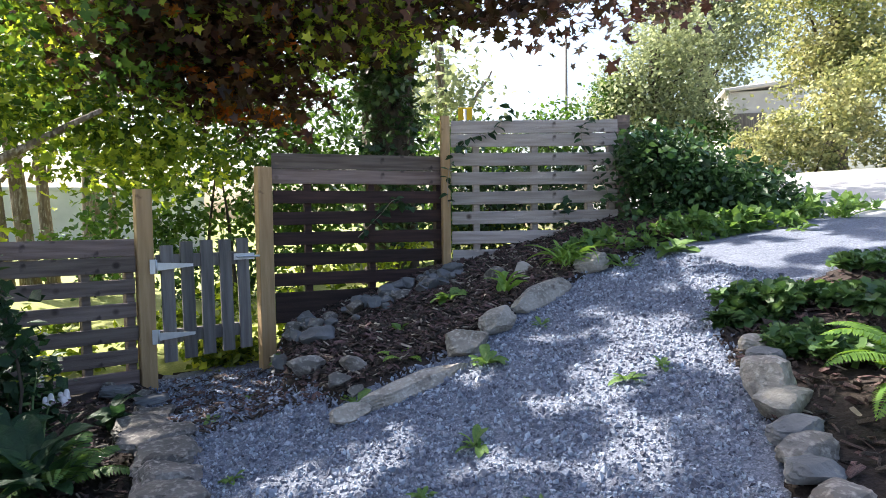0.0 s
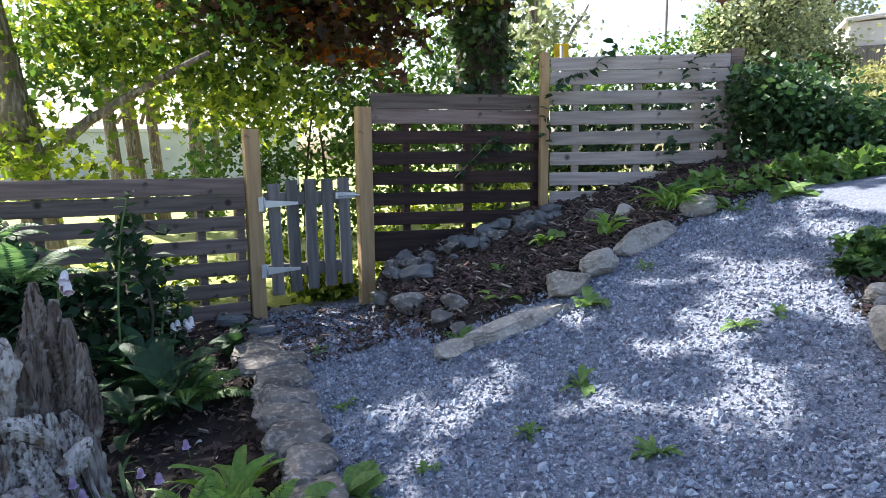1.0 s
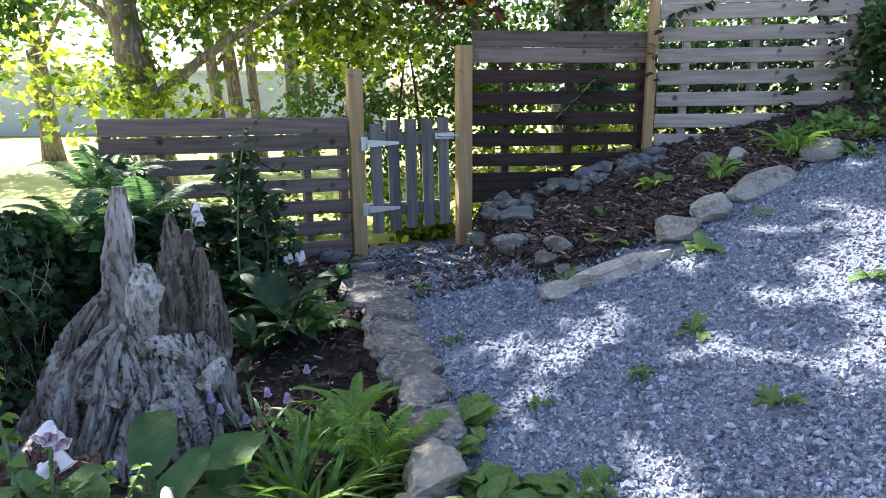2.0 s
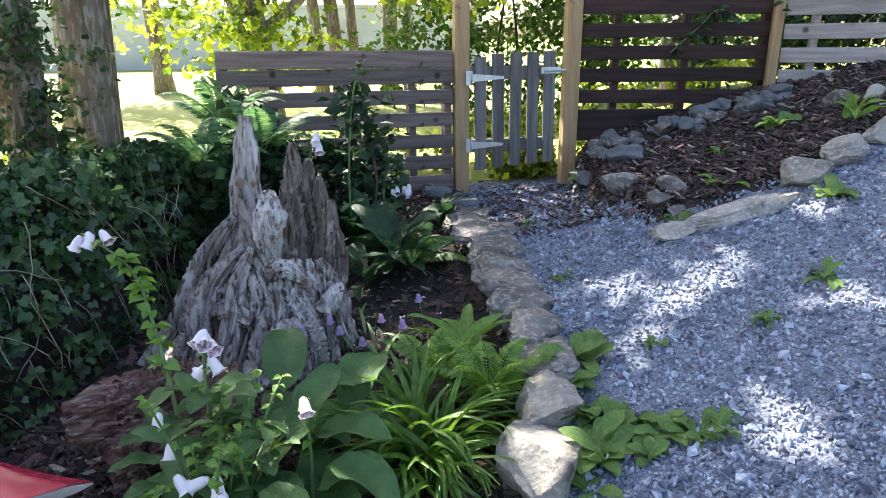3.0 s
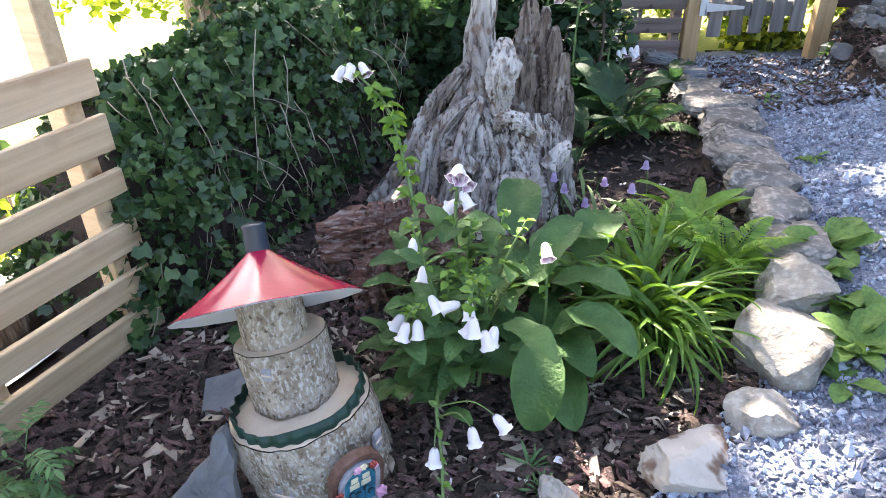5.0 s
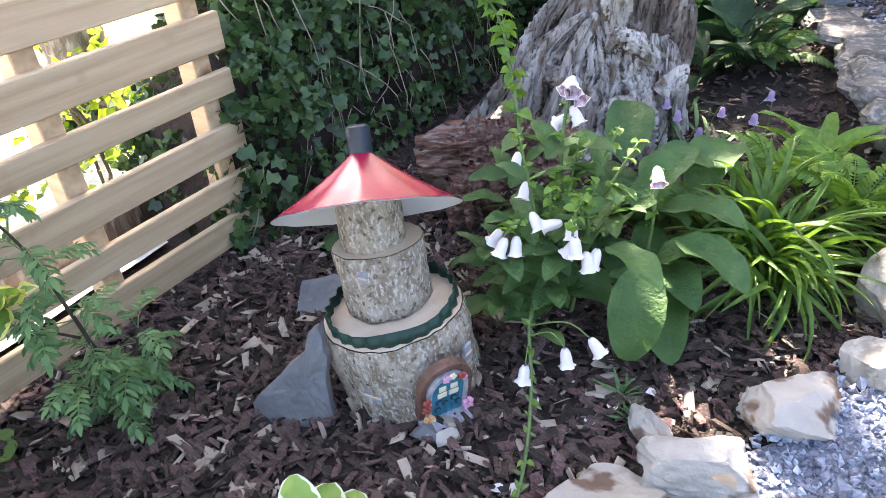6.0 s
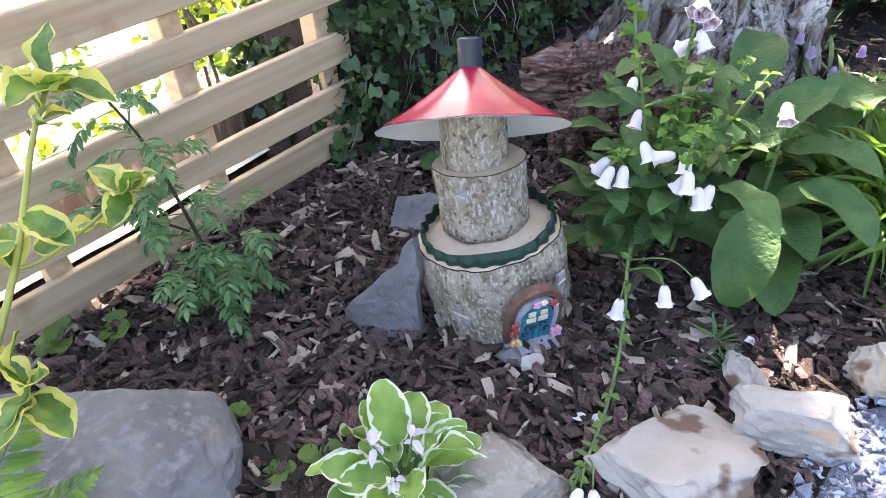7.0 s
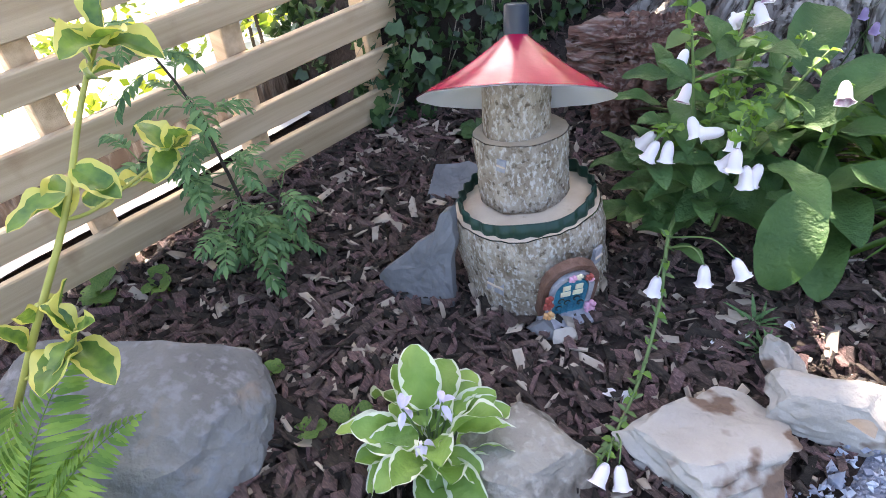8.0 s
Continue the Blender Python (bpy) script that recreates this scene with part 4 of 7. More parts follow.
tree(11.2, 11.0, [((11.2, 11.0, 1.0), (11.2, 11.0, 5.0), 0.25, 0.15)], [((11.2, 11.0, 3.3), (10.3, 10.8, 4.8), 0.08, 0.02), ((11.2, 11.0, 3.3), (12.2, 10.4, 4.6), 0.08, 0.02)],
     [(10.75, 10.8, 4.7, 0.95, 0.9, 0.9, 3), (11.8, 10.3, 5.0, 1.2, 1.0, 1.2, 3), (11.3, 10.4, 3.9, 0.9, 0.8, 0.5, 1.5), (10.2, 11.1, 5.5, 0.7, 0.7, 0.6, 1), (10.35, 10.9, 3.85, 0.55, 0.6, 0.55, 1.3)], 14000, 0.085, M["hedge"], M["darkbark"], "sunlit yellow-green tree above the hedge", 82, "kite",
     # darker leafy copies paint the shade low inside the crown
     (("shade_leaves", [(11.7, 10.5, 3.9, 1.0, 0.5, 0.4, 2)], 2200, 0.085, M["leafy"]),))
tree(4.6, 10.5, [((4.6, 10.5, 0.9), (4.6, 10.5, 2.6), 0.08, 0.05)], [((4.6, 10.5, 1.8), (5.1, 10.4, 2.6), 0.03, 0.01)],
     [(4.7, 10.4, 2.35, 0.5, 0.4, 0.55, 2), (4.3, 10.6, 2.0, 0.5, 0.4, 0.35, 1)], 1500, 0.09, M["leafy"], M["darkbark"], "small dark-green tree behind the fence end", 83)
tree(3.2, 11.5, [((3.2, 11.5, 0.6), (3.0, 11.5, 4.0), 0.14, 0.08)], [((3.1, 11.5, 2.4), (3.9, 11.3, 3.6), 0.05, 0.015)],
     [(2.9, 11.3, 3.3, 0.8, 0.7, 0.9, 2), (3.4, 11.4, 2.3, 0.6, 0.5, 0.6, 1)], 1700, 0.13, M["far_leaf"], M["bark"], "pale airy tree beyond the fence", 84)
tree(-6.5, 11.0, [((-6.5, 11.0, 0.0), (-6.7, 11.0, 4.0), 0.16, 0.1)], [((-6.5, 11.0, 1.8), (-5.5, 10.4, 2.8), 0.05, 0.015)],
     [(-6.1, 10.8, 2.9, 1.4, 0.9, 0.9, 2), (-7.3, 10.4, 2.4, 1.0, 0.8, 0.8, 2)], 2400, 0.12, M["leafy"], M["bark"], "leafy tree on the lawn in shade", 85)

# ---- far wall, building, sign and pole ----
b = Build().board(Matrix(), 16, 0.25, 1.75, 0.01).board(pose(0, 0, 0.93), 16.1, 0.33, 0.11, 0.02)
solid("wall_far", b, M["render_wall"], "long grey rendered garden wall across the lawn", "wall", pose(-9.5, 18.6, 0.95, 0, 0, 16), kind="structure", smooth=False)


def building():
    ob = thing("outbuilding", pose(12.25, 15.6, 1.65, 0, 0, -30), "low pale concrete outbuilding with a flat roof", "building")
    b = Build().board(pose(0.95, 1.5, 1.3), 1.9, 3.0, 2.7, 0.02)
    part("wall", b, M["concrete"], ob, smooth=False)
    part("roof", Build().board(pose(0.97, 1.5, 2.78, 0, -5, 0), 2.2, 3.3, 0.1, 0.02), M["concrete"], ob, smooth=False)
    part("door", Build().board(pose(0.5, -0.02, 1.05), 0.85, 0.05, 2.0, 0.01), M["grey"], ob, smooth=False)


building()


def warning_sign():
    ob = thing("warning_sign", look((2.29, 7.68, 0.9), (0.0, 0.1, 0.9)) @ pose(0, 0, 0, -90, 0, 0), "small yellow warning sign with black pictogram bars on a post", "sign")
    part("post", Build().tube([(0, 0.01, -0.6), (0, 0.01, 1.40)], 0.018, 8), M["zinc"], ob)
    part("panel", Build().board(pose(0, -0.012, 1.35), 0.165, 0.008, 0.15, 0.002), M["sign"], ob, smooth=False)
    for dx in (-0.022, 0.022):
        part("bar", Build().board(pose(dx, -0.018, 1.35, 0, 12, 0), 0.02, 0.003, 0.07, 0.001), M["black"], ob, smooth=False)


warning_sign()
solid("utility_pole", Build().tube([(0, 0, -0.5), (0, 0, 6.2)], [0.06, 0.045], 8), M["grey"], "thin grey wooden utility pole in the distance", "pole", pose(10.6, 22.2, 1.2))
# ---- ivy bank ----
def ivy_bank():
    ob = thing("ivy_bank", pose(-2.1, 2.3, -0.12), "old low wall smothered in dark green ivy", "ivy")
    prof = [(1.02, -1.97, -0.16), (1.12, -1.95, 0.34), (1.25, -1.95, 0.46), (1.7, -1.98, 0.53), (2.3, -1.98, 0.56), (2.8, -2.0, 0.50), (3.35, -2.03, 0.44), (3.75, -2.06, 0.42)]
    v, f = [], []
    n = 14
    ys = np.linspace(1.02, 3.75, 46)
    for y in ys:
        cx, top = interp(y, [(p[0], p[1]) for p in prof]), interp(y, [(p[0], p[2]) for p in prof])
        for k in range(n):
            a = math.pi * k / (n - 1)
            z = -0.2 + (top + 0.2) * math.sin(a) ** 0.6 if 0 < k < n - 1 else -0.25
            x = cx + (0.16 if a < math.pi / 2 else 0.3) * math.cos(a)
            w = 0.05 * noise.noise(Vector((x * 4, y * 4, z * 4)))
            v.append((x + w + 2.1, y - 2.3, z + w + 0.12))
    for i in range(len(ys) - 1):
        for k in range(n - 1):
            f.append((i * n + k, i * n + k + 1, (i + 1) * n + k + 1, (i + 1) * n + k))
    part("bank_core", Build().add(v, f), M["soil"], ob)
    r = np.random.default_rng(5)
    va = np.array(v)
    N = 15000
    idx = r.integers(0, len(f), N)
    fa = np.array(f)[idx]
    w = r.dirichlet((1, 1, 1, 1), N)
    p = (va[fa] * w[:, :, None]).sum(1)
    out = np.stack([np.where(p[:, 0] > 0.14, 1.0, -0.3), np.full(N, -0.25), np.full(N, 0.55)], 1)
    tuft = np.array([noise.noise(Vector(q * 5.0)) for q in p])
    p = p + out * (r.uniform(0.0, 0.07, N) + 0.07 * np.clip(tuft + 0.25, 0, 1))[:, None]
    cl = leaf_cloud(p, 0.030, "lobed", 0.7, 6, up=out, tilt=0.8, gaps=False)
    tagged(part("leaves", cl, M["ivy"], ob), kind="stuff")
    rr = random.Random(8)
    for k in range(120):
        y = rr.uniform(-1.2, 1.3)
        x, z = 0.26 + rr.uniform(-0.02, 0.09), rr.uniform(0.15, 0.72)
        pts = [(x, y, z)]
        dy, dz = rr.uniform(-0.03, 0.05), rr.uniform(-0.06, 0.0)
        for _ in range(6):
            dy += rr.uniform(-0.015, 0.015)
            dz -= rr.uniform(0.0, 0.012)
            y += dy
            z += dz
            x += rr.uniform(-0.01, 0.02)
            pts.append((x, y, max(z, 0.0)))
        part("tendril", Build().tube(pts, [0.0018] * 6 + [0.0008], 5), M["twig"], ob)


ivy_bank()


# ---- driftwood stump ----
def gnarled(b, pts, radii, n=44, m=80, ridge=0.35, seed=0, freq=1.7):
    """A twisted root-wood limb with deep lengthwise ridges."""
    pts = [Vector(p) for p in pts]
    v, f = [], []
    side = Vector((1, 0, 0))
    for i in range(m + 1):
        s = i / m * (len(pts) - 1)
        k = min(int(s), len(pts) - 2)
        u = s - k
        p0, p1, p2, p3 = pts[max(k - 1, 0)], pts[k], pts[k + 1], pts[min(k + 2, len(pts) - 1)]
        p = 0.5 * ((2 * p1) + (p2 - p0) * u + (2 * p0 - 5 * p1 + 4 * p2 - p3) * u * u + (3 * p1 - p0 - 3 * p2 + p3) * u ** 3)
        d = ((p2 - p1) * 0.7 + (p2 - p0) * 0.15 + (p3 - p1) * 0.15).normalized()
        side = (side - d * side.dot(d)).normalized()
        up = d.cross(side)
        r = mix(radii[k], radii[k + 1], u)
        for j in range(n):
            a = 2 * math.pi * j / n
            ta = a + 0.55 * s + 0.3 * math.sin(s * 2.1 + seed)
            o = Vector((math.cos(ta) * freq, math.sin(ta) * freq, s * 0.55 + seed * 7.3 + 0.25 * math.sin(a * 2 + s)))
            h = 1 - abs(noise.noise(o)) * 2.2
            h2 = 1 - abs(noise.noise(Vector((o.x * 2.7, o.y * 2.7, o.z * 1.6)))) * 2.0
            h3 = noise.noise(Vector((o.x * 1.2, o.y * 1.2, o.z * 3.2)))
            n4 = abs(noise.noise(Vector((o.x * 1.9 + 5, o.y * 1.9, o.z * 1.3 + 3))))
            n5 = abs(noise.noise(Vector((o.x * 4.5, o.y * 4.5 + 9, o.z * 1.8))))
            groove = 0.42 * max(0, 1 - n4 / 0.16) + 0.2 * max(0, 1 - n5 / 0.13)
            q = r * (1 + ridge * 1.5 * (0.6 * h + 0.3 * h2 - 0.45) + 0.22 * h3 - groove * ridge * 2.0)
            v.append(p + (side * math.cos(a) + up * math.sin(a)) * q)
    for i in range(m):
        for j in range(n):
            f.append((i * n + j, i * n + (j + 1) % n, (i + 1) * n + (j + 1) % n, (i + 1) * n + j))
    f.append(tuple(range(n - 1, -1, -1)))
    f.append(tuple(range(m * n, (m + 1) * n)))
    b.add([tuple(q) for q in v], f)


def stump():
    o = Vector((-1.22, 2.12, -0.02))
    ob = thing("driftwood_stump", Matrix.Translation(o), "gnarled silver-grey weathered root stump with a tall spire", "tree stump")

    def g(name, pts, rad, mt="drift", **k):
        b = Build()
        gnarled(b, [Vector(p) - o for p in pts], rad, **k)
        part(name, b, M[mt], ob)

    # spire and its swelling foot
    g("spire", [(-1.28, 2.14, -0.06), (-1.275, 2.14, 0.16), (-1.27, 2.17, 0.36), (-1.272, 2.2, 0.5), (-1.268, 2.22, 0.64), (-1.262, 2.235, 0.755)], [0.13, 0.10, 0.066, 0.050, 0.040, 0.018], seed=1, ridge=0.16, n=72, m=130, freq=2.2)
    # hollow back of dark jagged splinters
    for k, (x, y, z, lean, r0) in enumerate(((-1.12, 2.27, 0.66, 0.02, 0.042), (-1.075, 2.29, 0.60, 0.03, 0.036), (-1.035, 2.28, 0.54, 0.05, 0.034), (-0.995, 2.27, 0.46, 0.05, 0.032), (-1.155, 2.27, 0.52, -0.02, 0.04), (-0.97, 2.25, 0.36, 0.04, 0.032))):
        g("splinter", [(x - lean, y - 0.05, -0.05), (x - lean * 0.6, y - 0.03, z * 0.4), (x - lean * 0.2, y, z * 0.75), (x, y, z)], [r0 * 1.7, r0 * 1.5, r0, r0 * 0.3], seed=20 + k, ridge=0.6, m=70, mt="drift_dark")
    g("knob", [(-1.16, 2.10, 0.28), (-1.155, 2.08, 0.38), (-1.15, 2.09, 0.45), (-1.16, 2.13, 0.52)], [0.03, 0.048, 0.052, 0.018], seed=5, ridge=0.2, n=48, m=60)
    # root strands twisting down the front and sides
    top = [(-1.30, 2.12, 0.40), (-1.26, 2.08, 0.36), (-1.20, 2.06, 0.30), (-1.13, 2.07, 0.28), (-1.06, 2.12, 0.30), (-1.01, 2.18, 0.28)]
    feet = [(-1.60, 2.0), (-1.54, 1.93), (-1.46, 1.88), (-1.39, 1.85), (-1.31, 1.83), (-1.23, 1.84), (-1.15, 1.86), (-1.07, 1.89), (-1.0, 1.94), (-0.94, 2.0), (-0.90, 2.09), (-0.89, 2.18)]
    r = random.Random(6)
    for k, (fx, fy) in enumerate(feet):
        t0 = Vector(top[k * len(top) // len(feet)])
        t0.x += r.uniform(-0.03, 0.03)
        t0.z += r.uniform(-0.06, 0.05)
        f0 = Vector((fx, fy, -0.09))
        out = Vector((f0.x - t0.x, f0.y - t0.y, 0)).normalized() * (0.032 if k % 2 == 0 else -0.03)
        mid = f0.lerp(t0, 0.4) + out + Vector((r.uniform(-0.03, 0.03), r.uniform(-0.015, 0.02), -0.04 + r.uniform(-0.05, 0.045)))
        hi = f0.lerp(t0, 0.72) + out * 0.8 + Vector((r.uniform(-0.03, 0.03), r.uniform(-0.01, 0.02), r.uniform(-0.02, 0.02)))
        w = r.uniform(0.024, 0.046)
        g("root", [tuple(f0), tuple(mid), tuple(hi), tuple(t0)], [w * 1.15, w * 1.25, w * 1.05, w * 0.4], seed=40 + k, ridge=0.62, n=60, m=90, freq=1.7)
    # burls and a looped cross root on the front
    for k, (pts, rad) in enumerate((([(-1.0, 2.03, 0.24), (-1.05, 1.99, 0.29), (-1.11, 2.0, 0.30), (-1.15, 2.04, 0.25)], [0.022, 0.028, 0.026, 0.015]), ([(-1.35, 1.99, 0.12), (-1.27, 1.95, 0.16), (-1.19, 1.96, 0.12)], [0.025, 0.04, 0.025]), ([(-1.12, 1.93, 0.05), (-1.06, 1.92, 0.11), (-0.99, 1.97, 0.10)], [0.025, 0.036, 0.022]), ([(-0.96, 2.02, 0.14), (-0.93, 2.03, 0.19), (-0.92, 2.08, 0.22)], [0.03, 0.03, 0.012]))):
        g("burl", pts, rad, seed=60 + k, ridge=0.45, m=40)
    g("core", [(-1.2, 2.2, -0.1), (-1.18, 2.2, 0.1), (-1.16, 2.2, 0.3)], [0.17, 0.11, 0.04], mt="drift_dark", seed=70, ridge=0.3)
    lg = thing("rotten_log", pose(-1.23, 1.46, 0.07, 0, -6, 8), "short rotten red-brown log lying in the bed", "log")
    b = Build()
    gnarled(b, [(-0.21, -0.03, 0.03), (-0.08, 0.0, 0.05), (0.08, 0.02, 0.05), (0.2, 0.04, 0.03)], [0.05, 0.07, 0.08, 0.075], seed=15, ridge=0.5, n=64, m=90, freq=2.6)
    part("trunk", b, M["rotlog"], lg)
    b = Build()
    gnarled(b, [(-0.08, -0.05, -0.16), (-0.05, -0.06, -0.05), (0.04, -0.03, 0.05)], [0.05, 0.065, 0.05], m=50, seed=16, ridge=0.45, freq=2.4)
    part("branch_stub", b, M["rotlog"], lg)


stump()


# ---- log fairy house ----
def log_body(r0, r1, h, seed, n=56, m=12, rough=0.03):
    v, f = [], []
    for i in range(m + 1):
        s = i / m
        for k in range(n):
            a = 2 * math.pi * k / n
            r = mix(r0, r1, s) * (1 + rough * (noise.noise(Vector((math.cos(a) * 2, math.sin(a) * 2, s * 2 + seed))) * 1.3 + 0.7 * noise.noise(Vector((math.cos(a) * 9, math.sin(a) * 9, s * 9 + seed)))))
            v.append((r * math.cos(a), r * math.sin(a), h * s))
    for i in range(m):
        for k in range(n):
            f.append((i * n + k, i * n + (k + 1) % n, (i + 1) * n + (k + 1) % n, (i + 1) * n + k))
    f.append(tuple(range(n - 1, -1, -1)))
    return Build().add(v, f), v[m * n:]


def axis_pose(p, d):
    return Matrix.Translation(p) @ Vector((0, 0, 1)).rotation_difference(Vector(d)).to_matrix().to_4x4()


def capped_log(name, p, d, r0, r1, h, seed, parent, rough=0.03):
    body, rim = log_body(r0, r1, h, seed, rough=rough)
    lg = part(name, body, M["logbark"], parent, "grey lichened bark log", m=axis_pose(p, d))
    c = Build().add([(x * 0.985, y * 0.985, z + 0.001) for x, y, z in rim], [tuple(range(len(rim)))])
    part("cut_face", c, M["cutwood"], lg, "cream sawn wood")
    return lg


def fairy_house():
    ob = thing("fairy_house", pose(-1.125, 0.85, -0.13), "log fairy house with a red cone roof and tiny blue door", "garden ornament")
    low = capped_log("lower_log", (0.024, 0.006, 0), (-0.20, -0.04, 1), 0.146, 0.140, 0.19, 1, ob, 0.05)
    b = Build()
    v, f, n = [], [], 120
    for k in range(n):
        a = 2 * math.pi * k / n
        r = 0.130 + 0.003 * math.sin(a * 24)
        for dr, z in ((0, 0.172), (0, 0.212), (-0.003, 0.212), (-0.003, 0.172)):
            v.append(((r + dr) * math.cos(a), (r + dr) * math.sin(a), z + 0.003 * math.sin(a * 5) + 0.002 * math.sin(a * 24)))
    for k in range(n):
        q = (k + 1) % n
        for j in range(4):
            f.append((k * 4 + j, q * 4 + j, q * 4 + (j + 1) % 4, k * 4 + (j + 1) % 4))
    part("edging_strip", b.add(v, f), M["edging"], ob, "dark green corrugated plastic strip", m=axis_pose((0.024, 0.006, 0.005), (-0.20, -0.04, 1)))
    capped_log("middle_log", (-0.036, 0.02, 0.18), (-0.20, 0.06, 1), 0.086, 0.089, 0.135, 7, ob, 0.05)
    capped_log("upper_log", (-0.068, 0.022, 0.312), (-0.10, 0.05, 1), 0.063, 0.061, 0.125, 13, ob)
    ax = Vector((-0.40, 0.43, 0.81)).normalized()
    rim = Vector((-0.066, 0.012, 0.382))
    n = 128
    for nm, mt, lab, o in (("roof", M["red"], "glossy red painted metal cone", 0.0), ("roof_lining", M["white"], "white underside", -0.0025)):
        v, f = [], []
        for k in range(n):
            a = 2 * math.pi * k / n
            cr = 1 + 0.012 * math.sin(a * 2 + 1) + (0.02 * noise.noise(Vector((math.cos(a) * 2, math.sin(a) * 2, 0))))
            for s in range(7):
                u = s / 6
                r = mix(0.177, 0.022, u) * mix(cr, 1, u)
                v.append((r * math.cos(a), r * math.sin(a), mix(0, 0.108, u) - 0.006 * math.sin(math.pi * u) + 0.0013 * math.sin(math.pi * min(1, u + 0.1)) * (math.sin(a * 13 + 0.5) + 0.7 * math.sin(a * 7 + 2)) + o))
        for k in range(n):
            q = (k + 1) % n
            for s in range(6):
                f.append((k * 7 + s, q * 7 + s, q * 7 + s + 1, k * 7 + s + 1))
        rf = part(nm, Build().add(v, f), mt, ob, lab, m=axis_pose(rim, ax))
    b = Build().tube([(0, 0, -0.012), (0, 0, 0.056)], 0.0225, 28, cap=False).tube([(0, 0, 0.056), (0, 0, 0.02)], 0.0195, 28)
    part("chimney", b, M["pipe"], ob, "blue-grey plastic pipe chimney", m=axis_pose(rim + ax * 0.106, (ax + Vector((0.15, -0.22, 0.5))).normalized()))
    # door on the lower log
    a = math.radians(-30)
    md = pose(0.017 + 0.146 * math.cos(a), 0.004 + 0.146 * math.sin(a), 0.046, 7, 0, math.degrees(a) + 90)

    def arch(w, h, y0, y1, hole=0.0, n=20):
        pts = [(-w / 2, 0)] + [(-w / 2 * math.cos(math.pi * i / n), h - w / 2 + w / 2 * math.sin(math.pi * i / n)) for i in range(n + 1)] + [(w / 2, 0)]
        b = Build()
        if not hole:
            k = len(pts)
            v = [(x, y0, z) for x, z in pts] + [(x, y1, z) for x, z in pts]
            f = [tuple(range(k)), tuple(range(2 * k - 1, k - 1, -1))] + [(i, k + i, k + (i + 1) % k, (i + 1) % k) for i in range(k)]
        else:
            w2, h2 = w - 2 * hole, h - hole
            ins = [(-w2 / 2, 0)] + [(-w2 / 2 * math.cos(math.pi * i / n), h2 - w2 / 2 + w2 / 2 * math.sin(math.pi * i / n)) for i in range(n + 1)] + [(w2 / 2, 0)]
            k = len(pts)
            v = [(x, y0, z) for x, z in pts] + [(x, y0, z) for x, z in ins] + [(x, y1, z) for x, z in pts] + [(x, y1, z) for x, z in ins]
            f = []
            for i in range(k - 1):
                f += [(i, i + 1, k + i + 1, k + i), (2 * k + i, 3 * k + i, 3 * k + i + 1, 2 * k + i + 1), (i, 2 * k + i, 2 * k + i + 1, i + 1), (k + i, k + i + 1, 3 * k + i + 1, 3 * k + i)]
        return b.add(v, f)

    dr = part("door", arch(0.066, 0.098, -0.010, 0.012), M["teal"], ob, "turquoise painted door", smooth=False, m=md)
    part("door_frame", arch(0.108, 0.132, -0.006, 0.014, 0.012), M["brown"], dr, "brown arched surround", smooth=False)
    part("stone_arch", arch(0.086, 0.114, -0.012, 0.012, 0.010), M["step"], dr, "grey stone arch", smooth=False)
    r = random.Random(3)
    for x, z in ((-0.012, 0.063), (0.012, 0.063)):
        for h in (0.0, 0.017):
            part("window_pane", Build().board(pose(x, -0.0115, z + h), 0.019 if not h else 0.014, 0.003, 0.013, 0.001), M["cream"], dr, "cream window pane", smooth=False)
    for x in (-0.024, -0.012, 0.0, 0.012, 0.024):
        part("plank_ridge", Build().board(pose(x, -0.0105, 0.027), 0.002, 0.003, 0.05, 0.0005), M["teal"], dr, smooth=False)
    for x, z in ((-0.018, 0.045), (-0.005, 0.038), (0.012, 0.046), (0.022, 0.03), (-0.02, 0.025)):
        t = Build()
        pts = [(x + 0.006 * math.cos(q * 0.9), -0.013, z + 0.006 * math.sin(q * 0.9)) for q in range(6)]
        part("scroll", t.tube(pts, 0.0013, 5), M["black"], dr)
    for x, z, mt, s in ((-0.04, 0.014, "peach", 0.012), (-0.034, 0.004, "cream", 0.009), (0.042, 0.02, "pink", 0.013), (0.044, 0.006, "pink", 0.011), (-0.008, 0.112, "pink", 0.009), (0.004, 0.114, "cream", 0.008), (0.024, 0.108, "brick_red", 0.009), (-0.045, 0.045, "brick_red", 0.011), (-0.046, 0.066, "brick_red", 0.009), (0.03, 0.1, "pink", 0.006)):
        t = Build()
        for q in range(5):
            an = q * 2 * math.pi / 5
            t.tube([(x, -0.014, z), (x + s * 0.75 * math.cos(an), -0.018, z + s * 0.75 * math.sin(an)), (x + s * math.cos(an), -0.017, z + s * math.sin(an))], [s * 0.25, s * 0.42, s * 0.12], 6)
        part("flower", t, M[mt], dr, "tiny moulded flower")
    b = Build().board(pose(0, -0.022, -0.008), 0.112, 0.04, 0.02, 0.003)
    st = part("step", b, M["step"], dr, "grey cobbled step", smooth=False)
    for i in range(7):
        part("cobble", Build().board(pose(-0.048 + i * 0.016, -0.0425, -0.008, 0, r.uniform(-6, 6), 0), 0.013, 0.004, 0.012, 0.002), M["stone"], st, smooth=False)
    for an, z, w, h in ((-82, 0.085, 0.036, 0.04), (-2, 0.145, 0.02, 0.04)):
        q = math.radians(an)
        wb = part("window", Build().board(Matrix(), w, 0.007, h, 0.002), M["step"], ob, "small grey window plaque", smooth=False, m=pose(0.012 + 0.143 * math.cos(q), 0.004 + 0.143 * math.sin(q), z, 0, 0, an + 90))
